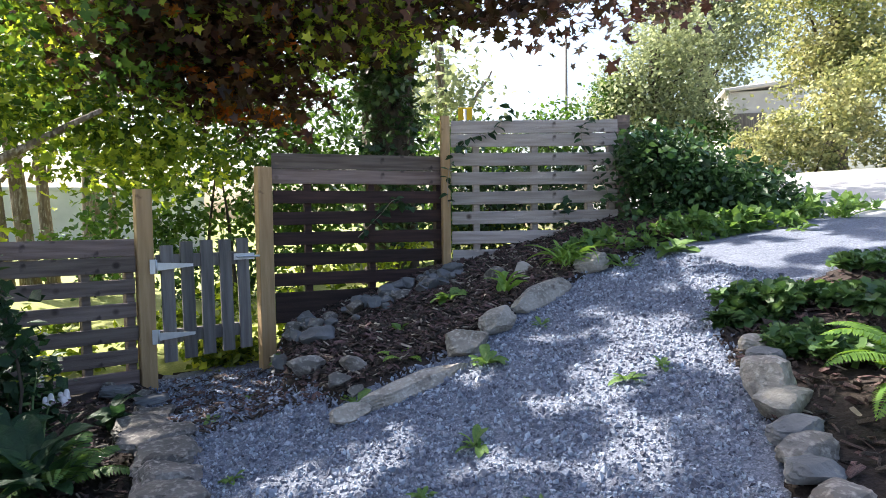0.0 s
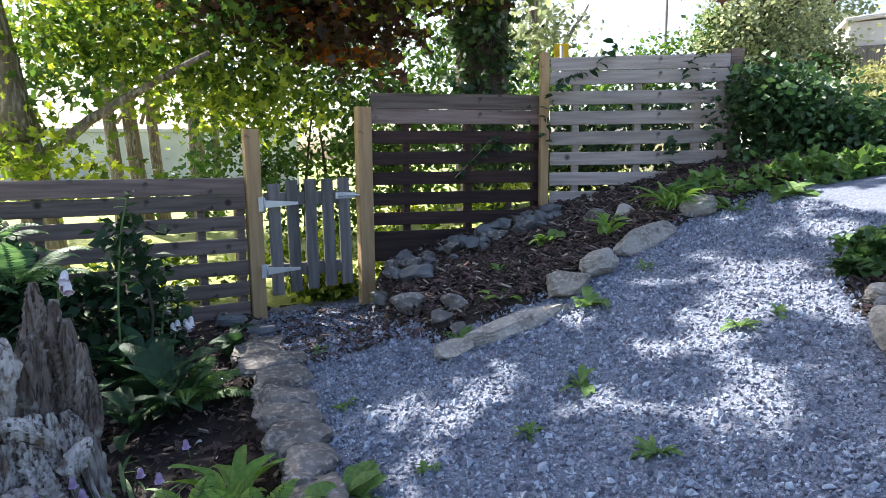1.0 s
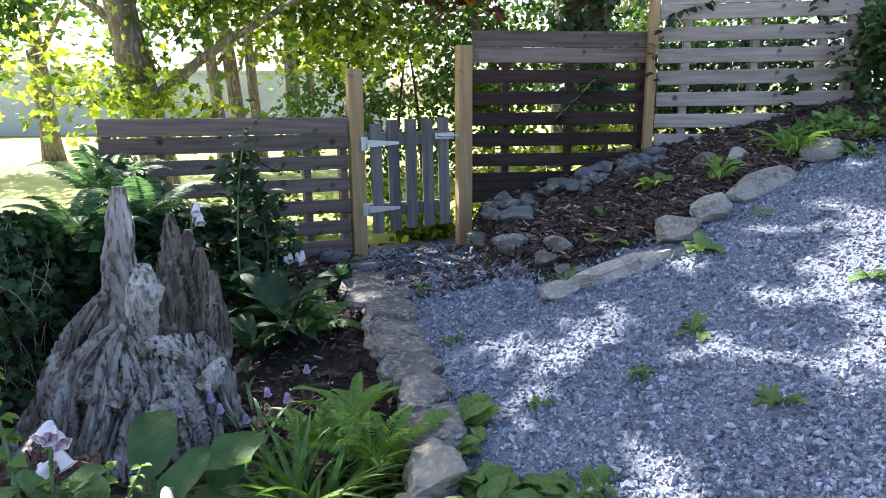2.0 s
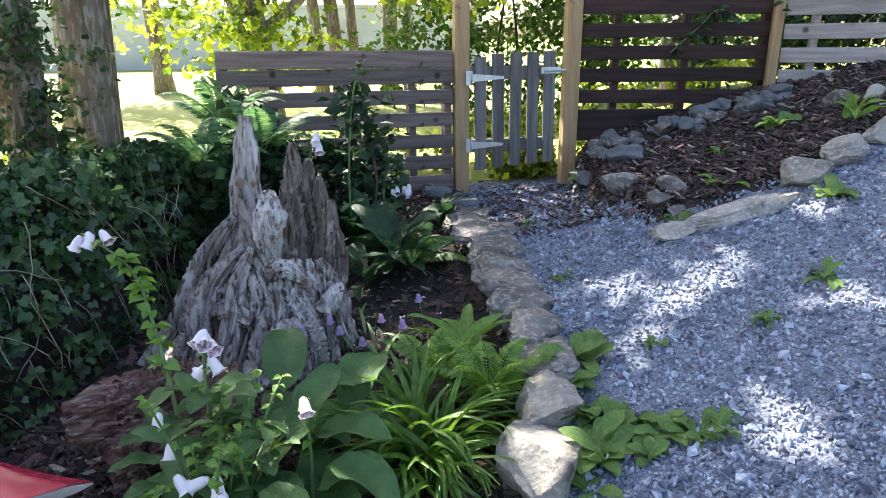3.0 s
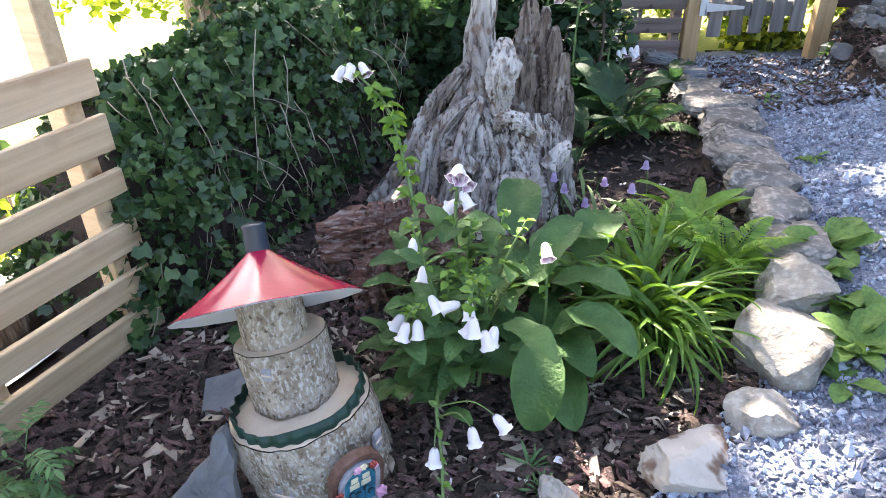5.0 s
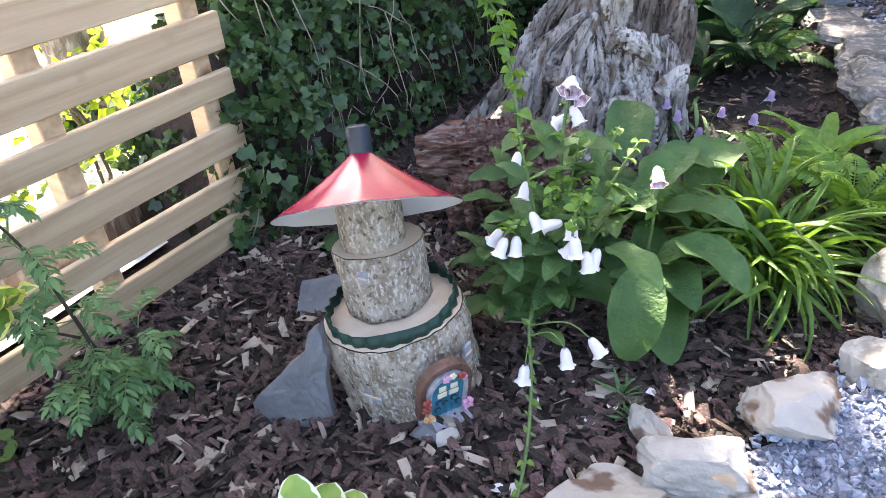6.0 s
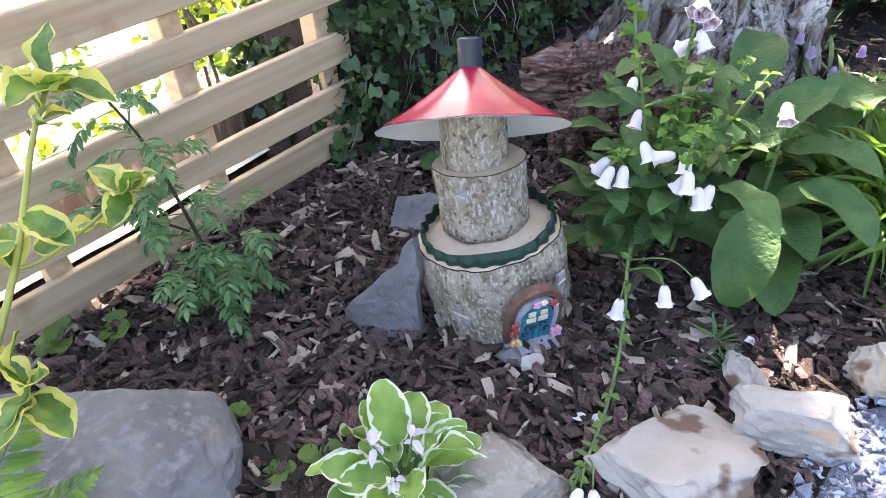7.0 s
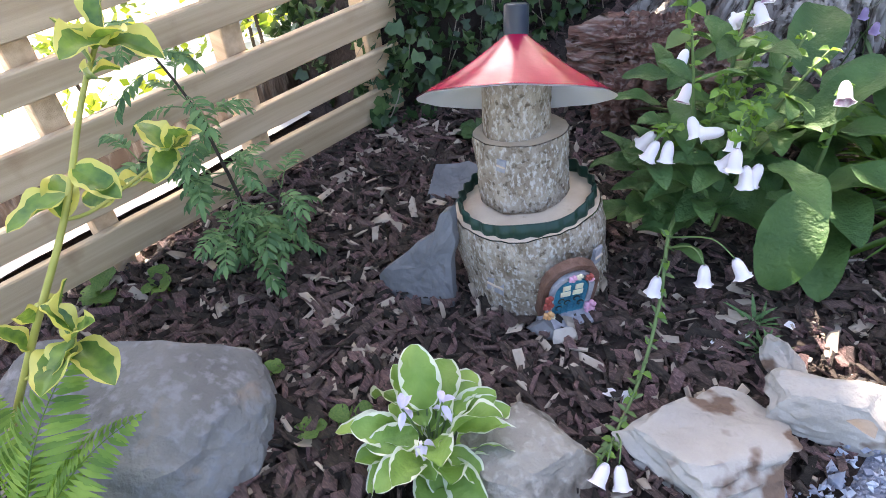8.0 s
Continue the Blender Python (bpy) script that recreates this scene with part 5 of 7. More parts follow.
        part("window_bar", Build().board(pose(0, -0.005, 0), w, 0.003, 0.004, 0.0005), M["cutwood"], wb, smooth=False)
    wb = part("window", Build().board(Matrix(), 0.018, 0.006, 0.026, 0.001), M["step"], ob, "small grey window plaque", smooth=False, m=pose(-0.054 + 0.02, 0.03 - 0.088, 0.285, 0, 0, 8))
    part("window_bar", Build().board(pose(0, -0.004, 0), 0.018, 0.003, 0.003, 0.0005), M["cutwood"], wb, smooth=False)


fairy_house()


# ---- rocks ----
def rock(x, y, sx, sy, sz, yaw, seed, material, label, sink=0.35, name="stone", sub=3, cuts=10, tilt=(0, 0), z=None, group="", rough=0.12, deep=0.6, box=0.0, strata=0.0):
    b = rough_rock(seed, sx / 1.45, sy / 1.45, sz / 1.45, max(sub, 3) if sub > 2 else 2, cuts, rough, deep, box, strata)
    zz = ground_z(x, y) if z is None else z
    b.materials.append(material)
    return solid(name, b, None, label, "stone", pose(x, y, zz + sz / 2 * (1 - 2 * sink), tilt[0], tilt[1], yaw), group)


rock(-1.39, 0.105, 0.385, 0.28, 0.19, 32, 101, M["boulder"], "large smooth grey boulder half buried in mulch", 0.27, "boulder", 5, 3, rough=0.07, deep=0.80, box=0.22)
rock(-0.84, 0.49, 0.195, 0.15, 0.10, 30, 102, M["buff"], "grey edging stone behind the hosta", 0.33, sub=5, rough=0.07, deep=0.7, box=0.5, cuts=8, strata=0.04)
rock(-0.65, 0.685, 0.27, 0.175, 0.12, 30, 103, M["pale"], "flat pale limestone edging stone with bark on top", 0.3, sub=5, rough=0.13, deep=0.62, box=0.35, cuts=9, strata=0.05)
rock(-0.52, 0.865, 0.18, 0.13, 0.11, 50, 104, M["pale"], "pale angular limestone edging stone", 0.25, sub=5, rough=0.1, deep=0.58, box=0.35, cuts=9, strata=0.04)
rock(-0.625, 0.915, 0.085, 0.055, 0.06, -50, 105, M["pale"], "small knobbly cream stone on the mulch", 0.15, sub=4, rough=0.25, cuts=6)
rock(-0.42, 1.04, 0.22, 0.13, 0.10, 55, 106, M["pale"], "buff edging stone in the sun", 0.25, sub=4, box=0.4, strata=0.05)
rock(-0.31, 1.20, 0.13, 0.11, 0.09, 10, 107, M["buff"], "small buff edging stone", 0.2, sub=4, box=0.4)
rock(-0.262, 1.39, 0.20, 0.17, 0.15, 70, 415, M["buff"], "rounded grey edging stone beside the path", 0.25, sub=5, rough=0.08, box=0.5, deep=0.68, cuts=7)
rock(-0.235, 1.60, 0.14, 0.2, 0.12, 10, 109, M["buff"], "grey edging stone under the weeds", 0.25, sub=4, box=0.5, strata=0.05)
for k, (x, y, sx, sy, sz, yaw) in enumerate(((-0.245, 1.82, 0.15, 0.2, 0.12, 20), (-0.285, 2.02, 0.17, 0.18, 0.13, 12), (-0.325, 2.2, 0.2, 0.17, 0.14, 5), (-0.35, 2.37, 0.21, 0.16, 0.14, -12), (-0.385, 2.55, 0.23, 0.2, 0.14, 8),
                                         (-0.43, 2.76, 0.25, 0.2, 0.13, 20), (-0.50, 2.98, 0.26, 0.2, 0.13, -8), (-0.575, 3.22, 0.24, 0.2, 0.12, 12), (-0.60, 3.52, 0.17, 0.2, 0.11, 4), (-0.66, 3.92, 0.2, 0.14, 0.1, 30), (-0.86, 3.98, 0.16, 0.1, 0.1, 10))):
    rock(x, y, sx * 1.0, sy * 1.02, sz * 0.75, yaw, 120 + k, M["stone"] if k < 9 else M["slate"], "flat grey-brown stone of the dry bed edging" if k < 9 else "blue-grey slate block by the gate post", 0.2, group="bed edging stones", cuts=8, sub=4, deep=0.66, box=0.55, strata=0.07, tilt=((k * 37) % 9 - 4, (k * 53) % 9 - 4))
    rock(x - 0.05, y + 0.1, sx * 0.5, sy * 0.6, sz * 0.75, yaw + 20, 320 + k, M["stone"], "small wedge stone in the dry bed edging", 0.2, group="bed edging stones", cuts=8, box=0.5, strata=0.05)
for k, (x, y, sx, sy, sz, yaw, tl) in enumerate(((0.50, 2.66, 0.46, 0.11, 0.08, 14, -14), (0.27, 2.60, 0.17, 0.10, 0.07, 20, -8), (0.80, 2.88, 0.22, 0.14, 0.12, 20, -8), (1.03, 3.04, 0.21, 0.13, 0.11, 30, -8), (1.32, 3.26, 0.36, 0.13, 0.10, 25, -12), (1.72, 3.45, 0.16, 0.11, 0.10, 10, -5))):
    rock(x, y, sx, sy, sz, yaw, 150 + k, M["buff"], "long buff stone edging the planted mound" if sx > 0.3 else "rounded buff stone edging the planted mound", 0.15, tilt=(-12, tl), group="mound edging stones", sub=5, rough=0.1, box=0.4, deep=0.64, cuts=8, strata=0.02)
for k, (x, y, sx, sy, sz, yaw, mt, dz) in enumerate(((1.36, 1.63, 0.19, 0.13, 0.10, 20, "buff", 0.0), (1.40, 1.72, 0.11, 0.17, 0.13, 15, "buff", 0.02), (1.285, 1.50, 0.15, 0.085, 0.075, 8, "slate", 0.01), (1.245, 1.42, 0.16, 0.085, 0.07, 2, "stone", 0.01), (1.20, 1.335, 0.17, 0.09, 0.075, 6, "slate", 0.01), (1.14, 1.24, 0.16, 0.10, 0.07, 0, "stone", 0.01), (1.55, 1.91, 0.12, 0.11, 0.09, 20, "slate", 0.0), (1.06, 1.1, 0.18, 0.12, 0.08, 0, "stone", 0.0), (1.62, 2.05, 0.13, 0.10, 0.06, 40, "buff", 0.0))):
    rock(x, y, sx * 0.86, sy * 0.92, sz * 0.9, yaw, 170 + k, M[mt], "low tan boulder beside the gravel" if k < 2 else "flat grey stone in the bed's edging", 0.15, z=ground_z(x, y) + dz, group="far bed edging stones", sub=4, cuts=7, box=0.5, deep=0.66, strata=0.05, rough=0.09)
r_ = random.Random(31)
for k in range(70):   # rubble along the foot of the dark panel
    s = r_.random()
    x = mix(0.02, 1.15, s) + r_.uniform(-0.05, 0.05)
    y = mix(4.2, 4.3, s) - abs(r_.gauss(0, 0.16))
    d = r_.uniform(0.035, 0.095)
    rock(x, y, d * 1.3, d, d * 0.8, r_.uniform(0, 180), 200 + k, M["slate"] if r_.random() < 0.6 else M["stone"], "small grey rubble stone at the fence foot", 0.1, sub=3, cuts=9, box=0.3, group="rubble stones", z=ground_z(x, y) + r_.uniform(0, 0.05))
for k, (x, y, d, mt) in enumerate(((0.13, 3.25, 0.15, "stone"), (0.24, 2.92, 0.11, "stone"), (0.30, 2.8, 0.09, "stone"), (0.03, 3.95, 0.16, "slate"), (0.22, 3.75, 0.17, "slate"), (0.95, 4.1, 0.16, "slate"), (0.75, 4.1, 0.13, "stone"), (0.0, 4.38, 0.12, "pale"), (0.33, 3.05, 0.12, "stone"), (1.25, 3.75, 0.14, "stone"), (1.42, 3.7, 0.12, "pale"))):
    rock(x, y, d * 1.0, d * 0.75, d * 0.6, k * 37, 260 + k, M[mt], "loose angular stone on the mound", 0.12, group="mound stones")


def slate_slab(pts, thick, m, label):
    """A split slab: an outline filled with rings towards its middle, both faces uneven."""
    n, rings = len(pts), 4
    cx, cz = sum(p[0] for p in pts) / n, sum(p[1] for p in pts) / n
    fine = []
    for (x0, z0), (x1, z1) in zip(pts, pts[1:] + pts[:1]):
        for q in range(3):
            fine.append((mix(x0, x1, q / 3) + 0.003 * noise.noise(Vector((x0 * 90, q * 3.1, 0))), mix(z0, z1, q / 3) + 0.003 * noise.noise(Vector((z0 * 90, q * 2.7, 5)))))
    n = len(fine)
    v, f = [], []
    for side in (-1, 1):
        for k in range(rings):
            u = 1 - k / rings
            for x, z in fine:
                px, pz = cx + (x - cx) * u, cz + (z - cz) * u
                step = 0.5 * math.floor(2.5 * noise.noise(Vector((px * 14, pz * 9, side * 3))) + 0.5)
                v.append((px, side * (thick / 2 * (0.55 + 0.45 * (1 - u ** 3)) + 0.006 * step + 0.004 * noise.noise(Vector((px * 45, pz * 45, side)))), pz))
        v.append((cx, side * thick / 2, cz))
    half = n * rings + 1
    for side in (0, 1):
        o = side * half
        for k in range(rings - 1):
            for i in range(n):
                q = (o + k * n + i, o + k * n + (i + 1) % n, o + (k + 1) * n + (i + 1) % n, o + (k + 1) * n + i)
                f.append(q if side == 0 else q[::-1])
        for i in range(n):
            q = (o + (rings - 1) * n + i, o + (rings - 1) * n + (i + 1) % n, o + half - 1)
            f.append(q if side == 0 else q[::-1])
    for i in range(n):
        f.append((i, half + i, half + (i + 1) % n, (i + 1) % n))
    solid("slate_slab", Build().add(v, f), M["slate"], label, "stone", m, smooth=False)


slate_slab([(-0.085, -0.05), (0.05, -0.07), (0.075, 0.0), (0.066, 0.05), (0.058, 0.10), (0.064, 0.15), (0.048, 0.215), (0.03, 0.2), (0.02, 0.155), (-0.02, 0.12), (-0.05, 0.08), (-0.095, 0.03)], 0.04, pose(-1.235, 0.65, -0.13, -14, 0, 22), "upright triangular blue-grey slate leaning by the fairy house")
slate_slab([(-0.07, -0.04), (0.07, -0.04), (0.065, 0.06), (0.01, 0.075), (-0.065, 0.05)], 0.018, pose(-1.40, 0.93, -0.10, -50, 0, 25), "flat grey slate behind the fairy house")
rock(-0.985, 0.722, 0.06, 0.042, 0.035, 30, 300, M["slate"], "pale blue-grey pebble at the tiny door", 0.1, sub=3)
rock(-0.945, 0.732, 0.04, 0.03, 0.03, 60, 301, M["pale"], "small tan pebble at the tiny door", 0.1, sub=3)
solid("plant_tag", Build().board(pose(0, 0, 0.03, 0, 82, 0), 0.14, 0.003, 0.022, 0.0005), M["white"], "white plastic plant label stuck in soil", "plant label", pose(0.835, 3.535, 0.42), smooth=False)
b = Build().tube([(-2.25, -0.3, -0.16), (-2.27, 0.5, -0.13), (-2.25, 1.25, -0.12)], [0.085, 0.09, 0.085], 14)
solid("fallen_log", b, M["bark"], "dark lichened fallen log lying behind the pine fence", "log")
tree(-3.2, 1.5, [((-3.2, 1.5, -0.3), (-3.3, 1.6, 2.2), 0.13, 0.11)], [], [(-3.3, 1.6, 3.2, 0.8, 0.8, 0.5, 1)], 1400, 0.1, M["leafy"], M["bark"], "red-brown tree trunk with ivy behind the pine fence", 95, "lobed",
     (("ivy_on_trunk", [(-3.1, 1.5, -0.1, 0.2, 0.2, 0.2, 1)], 330, 0.05, M["ivy"]),))
# ---- plants in the bed ----
LEAFMESH = {}


def leaf_grid(length, width, bend=0.6, fold=0.15, segs=12, p=0.85, q=0.75, vein=0.0, nv=6, wave=0.0, ragged=0.0, cols=(-1, -0.62, -0.3, 0, 0.3, 0.62, 1), inner=None, outer=None, seed=0):
    """A leaf along +y with curved surface, vein relief and wavy margin. inner: only the middle up to that share of the half width; outer: only the rim beyond it."""
    v, f = [], []
    ang, y, z = 0.0, 0.0, 0.0
    strips = [list(cols)]
    if inner:
        strips = [[c * inner for c in cols]]
    if outer:
        strips = [[-1.0, -(1 + outer) / 2, -outer], [outer, (1 + outer) / 2, 1.0]]
    rows = []
    for i in range(segs + 1):
        s = i / segs
        w = width / 2 * max(0.03, math.sin(math.pi * min(1, max(0, s)) ** p)) ** q if 0 < s < 1 else width * 0.015
        rows.append((s, w, y, z, ang))
        ang -= bend / segs * (0.5 + s)
        y += math.cos(ang) * length / segs
        z += math.sin(ang) * length / segs
    for us in strips:
        n0 = len(v)
        for s, w, y, z, ang in rows:
            for c in us:
                edge = 1.0
                if (inner or outer) and 0.45 < abs(c) < 0.95:
                    edge = 1 + 0.10 * math.sin(s * 31 + seed + (3 if c > 0 else 0)) + 0.06 * math.sin(s * 57 + seed)
                x = w * c * edge * (1 + ragged * math.sin(s * 60 + seed) * (abs(c) > 0.9))
                h = w * fold * abs(c) ** 1.4 * 1.6
                h += vein * width * math.sin(2 * math.pi * nv * (s - 0.22 * abs(c))) * min(1, abs(c) * 2.5) * (1 - s * 0.4)
                h += wave * w * abs(c) ** 2 * math.sin(s * 11 + seed + (1.7 if c > 0 else 0))
                v.append((x, y - h * math.sin(ang), z + h * math.cos(ang)))
        k = len(us)
        for i in range(segs):
            for j in range(k - 1):
                a = n0 + i * k + j
                f.append((a, a + 1, a + k + 1, a + k))
    return Build().add(v, f)


def leaf_mesh(key, material, length, width, bend, fold, segs, wave=0.0, tip=1.6):
    if key not in LEAFMESH:
        LEAFMESH[key] = Build().leaf(Matrix(), length, width, bend, fold, segs, tip, wave).mesh("leaf", material)
    return LEAFMESH[key]


def put_leaf(ob, me, p, az, el, s=1.0, roll=0.0, name="leaf"):
    """az: the compass way the leaf points, in degrees from +x; el: how far it rises."""
    return part(name, me, None, ob, m=Matrix.Translation(p) @ Euler((0, 0, radians(az - 90))).to_matrix().to_4x4() @ Euler((radians(el), radians(roll), 0)).to_matrix().to_4x4() @ Matrix.Scale(s, 4))


def bell_meshes(key, outer, inner, L=0.046):
    prof = [(0.0035, 0.0), (0.007, 0.08), (0.0105, 0.3), (0.0118, 0.6), (0.0122, 0.82), (0.0145, 0.94), (0.0172, 1.0)]
    res = []
    for mt, shrink in ((outer, 1.0), (inner, 0.9)):
        v, f, n = [], [], 14
        for r, z in prof:
            for k in range(n):
                a = 2 * math.pi * k / n
                w = 1 + (0.16 * math.sin(a * 5) if z > 0.96 else 0.05 * math.sin(a * 5) if z > 0.85 else 0)
                v.append((r * shrink * w * math.cos(a), z * L * (1 if shrink == 1 else 0.985), r * shrink * w * math.sin(a)))
        for i in range(len(prof) - 1):
            for k in range(n):
                f.append((i * n + k, i * n + (k + 1) % n, (i + 1) * n + (k + 1) % n, (i + 1) * n + k))
        f.append(tuple(range(n)))
        res.append(Build().add(v, f).mesh("bell", mt))
    b = Build()
    for k in range(5):
        b.leaf(pose(0, 0, 0, 0, k * 72, 0) @ pose(0, 0, 0.003, 20, 0, 0), 0.014, 0.008, 0.3, 0.1, 2)
    res.append(b.mesh("calyx", M["stem"]))
    return res


BELL = bell_meshes("fox", M["petal"], M["petal_in"], 0.040)


def put_bell(ob, p, az, el, s=1.0):
    """A bell flower hanging from p; its mouth points along az and el."""
    m = Matrix.Translation(p) @ Euler((0, 0, radians(az - 90))).to_matrix().to_4x4() @ Euler((radians(el), 0, 0)).to_matrix().to_4x4() @ Matrix.Scale(s, 4)
    fl = part("bell_flower", BELL[0], None, ob, "white bell flower with purple-spotted throat", m=m)
    part("throat", BELL[1], None, fl)
    part("calyx", BELL[2], None, fl)


def stem(ob, pts, r0, r1, mat_=None):
    cm = []
    P = [Vector(p) for p in pts]
    for i in range(len(P) - 1):
        p0, p1, p2, p3 = P[max(i - 1, 0)], P[i], P[i + 1], P[min(i + 2, len(P) - 1)]
        for q in range(5):
            u = q / 5
            cm.append(0.5 * ((2 * p1) + (p2 - p0) * u + (2 * p0 - 5 * p1 + 4 * p2 - p3) * u * u + (3 * p1 - p0 - 3 * p2 + p3) * u ** 3))
    cm.append(P[-1])
    part("stem", Build().tube(cm, [mix(r0, r1, i / (len(cm) - 1)) for i in range(len(cm))], 7), mat_ or M["stem"], ob)
    return cm


def dress(ob, cm, r, s0, s1, every, size, me, el=20):
    """Small leaves or capsules up a stem."""
    n = len(cm)
    for i in range(int(n * s0), int(n * s1), every):
        for _ in range(2):
            put_leaf(ob, me, cm[i], r.uniform(0, 360), el + r.uniform(-30, 30), size * r.uniform(0.7, 1.2), r.uniform(-30, 30), "bract")


def foxglove_front():
    o = Vector((-0.90, 1.14, -0.10))
    ob = thing("foxglove", Matrix.Translation(o), "flowering white foxglove with broad basal leaves in the bed", "plant", "foxgloves")
    r = random.Random(17)
    L = lambda *p: Vector(p) - o
    big = [leaf_grid(0.21, w, bd, 0.22, 16, 0.85, 0.62, 0.012, 7, 0.16, 0.02, seed=k).mesh("leaf", M["fox_leaf"]) for k, (w, bd) in enumerate(((0.105, 0.9), (0.092, 0.6), (0.11, 1.15)))]
    small = leaf_mesh("foxs", M["stem"], 0.05, 0.018, 0.4, 0.15, 4)
    fresh = leaf_grid(0.10, 0.045, 0.7, 0.2, 10, 0.9, 0.7, 0.012, 5, 0.14, 0.03).mesh("leaf", M["fox_leaf"])
    cap = leaf_mesh("foxc", M["bright_leaf"], 0.026, 0.018, 0.5, 0.3, 3)
    # basal rosettes
    for cx, cy, cz, n, lo, hi in ((-0.74, 1.22, 0.0, 9, 0.7, 1.0), (-0.90, 1.22, 0.05, 11, 0.55, 0.85), (-1.0, 1.08, 0.0, 9, 0.45, 0.6), (-0.82, 1.44, 0.02, 10, 0.8, 1.1), (-0.95, 1.24, 0.2, 8, 0.45, 0.7), (-1.07, 1.26, 0.14, 8, 0.4, 0.6)):
        for k in range(n):
            put_leaf(ob, big[k % 3], L(cx + r.uniform(-0.03, 0.03), cy + r.uniform(-0.03, 0.03), cz + r.uniform(-0.03, 0.08)), k * 137.5 + r.uniform(-15, 15), r.uniform(0, 58), r.uniform(lo, hi), r.uniform(-25, 25))
    # large leaves towards the path
    for leaf_k, at_, az, el, sc in ((2, (-0.735, 1.14, 0.125), -78, -32, 0.98), (0, (-0.70, 1.22, 0.15), -25, 12, 0.85), (1, (-0.80, 1.25, 0.17), 62, 48, 0.95), (2, (-0.72, 1.42, 0.16), 80, 40, 1.05), (0, (-0.90, 1.48, 0.16), 105, 42, 1.1),
                                    (2, (-0.83, 1.36, 0.2), 40, 25, 1.0), (0, (-0.76, 1.3, 0.16), -10, 30, 0.9), (1, (-0.86, 1.1, 0.1), -100, 5, 0.7), (2, (-1.03, 1.07, 0.06), 190, 10, 0.55), (0, (-1.0, 1.0, 0.03), -120, 0, 0.5), (1, (-0.80, 1.1, 0.17), -35, 15, 0.75)):
        put_leaf(ob, big[leaf_k], L(*at_), az, el, sc)
    for k in range(44):
        put_leaf(ob, fresh, L(-0.94 + r.uniform(-0.09, 0.08), 1.04 + r.uniform(-0.06, 0.07), 0.03 + r.uniform(-0.05, 0.16)), k * 137.5, r.uniform(0, 50), r.uniform(0.7, 1.2))
    # flowering stems
    cm = stem(ob, [L(-0.98, 1.15, -0.08), L(-1.06, 1.27, 0.16), L(-1.17, 1.4, 0.36), L(-1.25, 1.47, 0.47), L(-1.345, 1.46, 0.56)], 0.006, 0.003)
    dress(ob, cm, r, 0.4, 0.98, 1, 1.7, cap)
    dress(ob, cm, r, 0.4, 0.9, 1, 1.4, cap, -20)
    dress(ob, cm, r, 0.2, 0.5, 3, 2.0, small)
    for k in range(4):
        put_bell(ob, L(-1.345 + 0.02 * (k % 2), 1.44 + 0.015 * k, 0.565), 200 + k * 45, -60 + 6 * k, 0.95)
    cm = stem(ob, [L(-0.90, 1.18, -0.08), L(-0.93, 1.20, 0.12), L(-0.96, 1.22, 0.28), L(-0.96, 1.24, 0.43)], 0.006, 0.003)
    dress(ob, cm, r, 0.3, 0.98, 1, 1.0, cap)
    for az, el, dz in ((-70, -12, 0.0), (-40, -25, -0.01), (-100, -30, 0.01), (170, -40, -0.07), (-20, -50, -0.05)):
        put_bell(ob, L(-0.955, 1.24, 0.425 + dz), az, el, 1.0)
    for tip in ((-1.02, 1.14, 0.30), (-0.99, 1.12, 0.25)):
        put_bell(ob, L(*tip), -80, -55, 0.9)
    cm = stem(ob, [L(-0.88, 1.16, -0.08), L(-0.86, 1.15, 0.14), L(-0.86, 1.10, 0.26), L(-0.855, 1.05, 0.27), L(-0.84, 1.0, 0.235)], 0.005, 0.0025)
    dress(ob, cm, r, 0.3, 0.98, 1, 0.9, cap)
    for p, az, el in (((-0.855, 1.03, 0.25), -60, -60), ((-0.835, 1.0, 0.235), -40, -75), ((-0.80, 1.03, 0.205), -100, -70), ((-0.815, 1.01, 0.205), -30, -70), ((-0.84, 1.03, 0.21), -150, -60), ((-0.88, 1.05, 0.225), -160, -20)):
        put_bell(ob, L(*p), az, el, 0.95)
    cm = stem(ob, [L(-0.93, 1.14, -0.08), L(-0.95, 1.08, 0.14), L(-0.96, 1.02, 0.215), L(-0.97, 0.985, 0.2)], 0.005, 0.0025)
    dress(ob, cm, r, 0.4, 0.98, 1, 0.9, cap)
    for p, az, el in (((-0.95, 1.0, 0.20), -60, -70), ((-0.965, 0.985, 0.20), -110, -65), ((-0.98, 1.0, 0.205), 190, -60), ((-0.94, 1.04, 0.235), -20, -50)):
        put_bell(ob, L(*p), az, el, 0.95)
    cm = stem(ob, [L(-0.76, 1.24, -0.05), L(-0.76, 1.26, 0.14), L(-0.775, 1.28, 0.26)], 0.005, 0.003)
    dress(ob, cm, r, 0.5, 1.0, 1, 0.9, cap)
    put_bell(ob, L(-0.778, 1.285, 0.265), -60, -35, 1.05)
    for k in range(11):
        tip = (r.uniform(-1.1, -0.8), r.uniform(1.03, 1.32), r.uniform(0.2, 0.40))
        cm = stem(ob, [L(-0.93, 1.15, -0.08), L(mix(-0.93, tip[0], 0.6), mix(1.15, tip[1], 0.6), tip[2] * 0.6), L(*tip)], 0.004, 0.002)
        dress(ob, cm, r, 0.25, 0.8, 2, r.uniform(0.7, 1.0), fresh, 25)
        dress(ob, cm, r, 0.6, 1.0, 1, 0.9, cap)
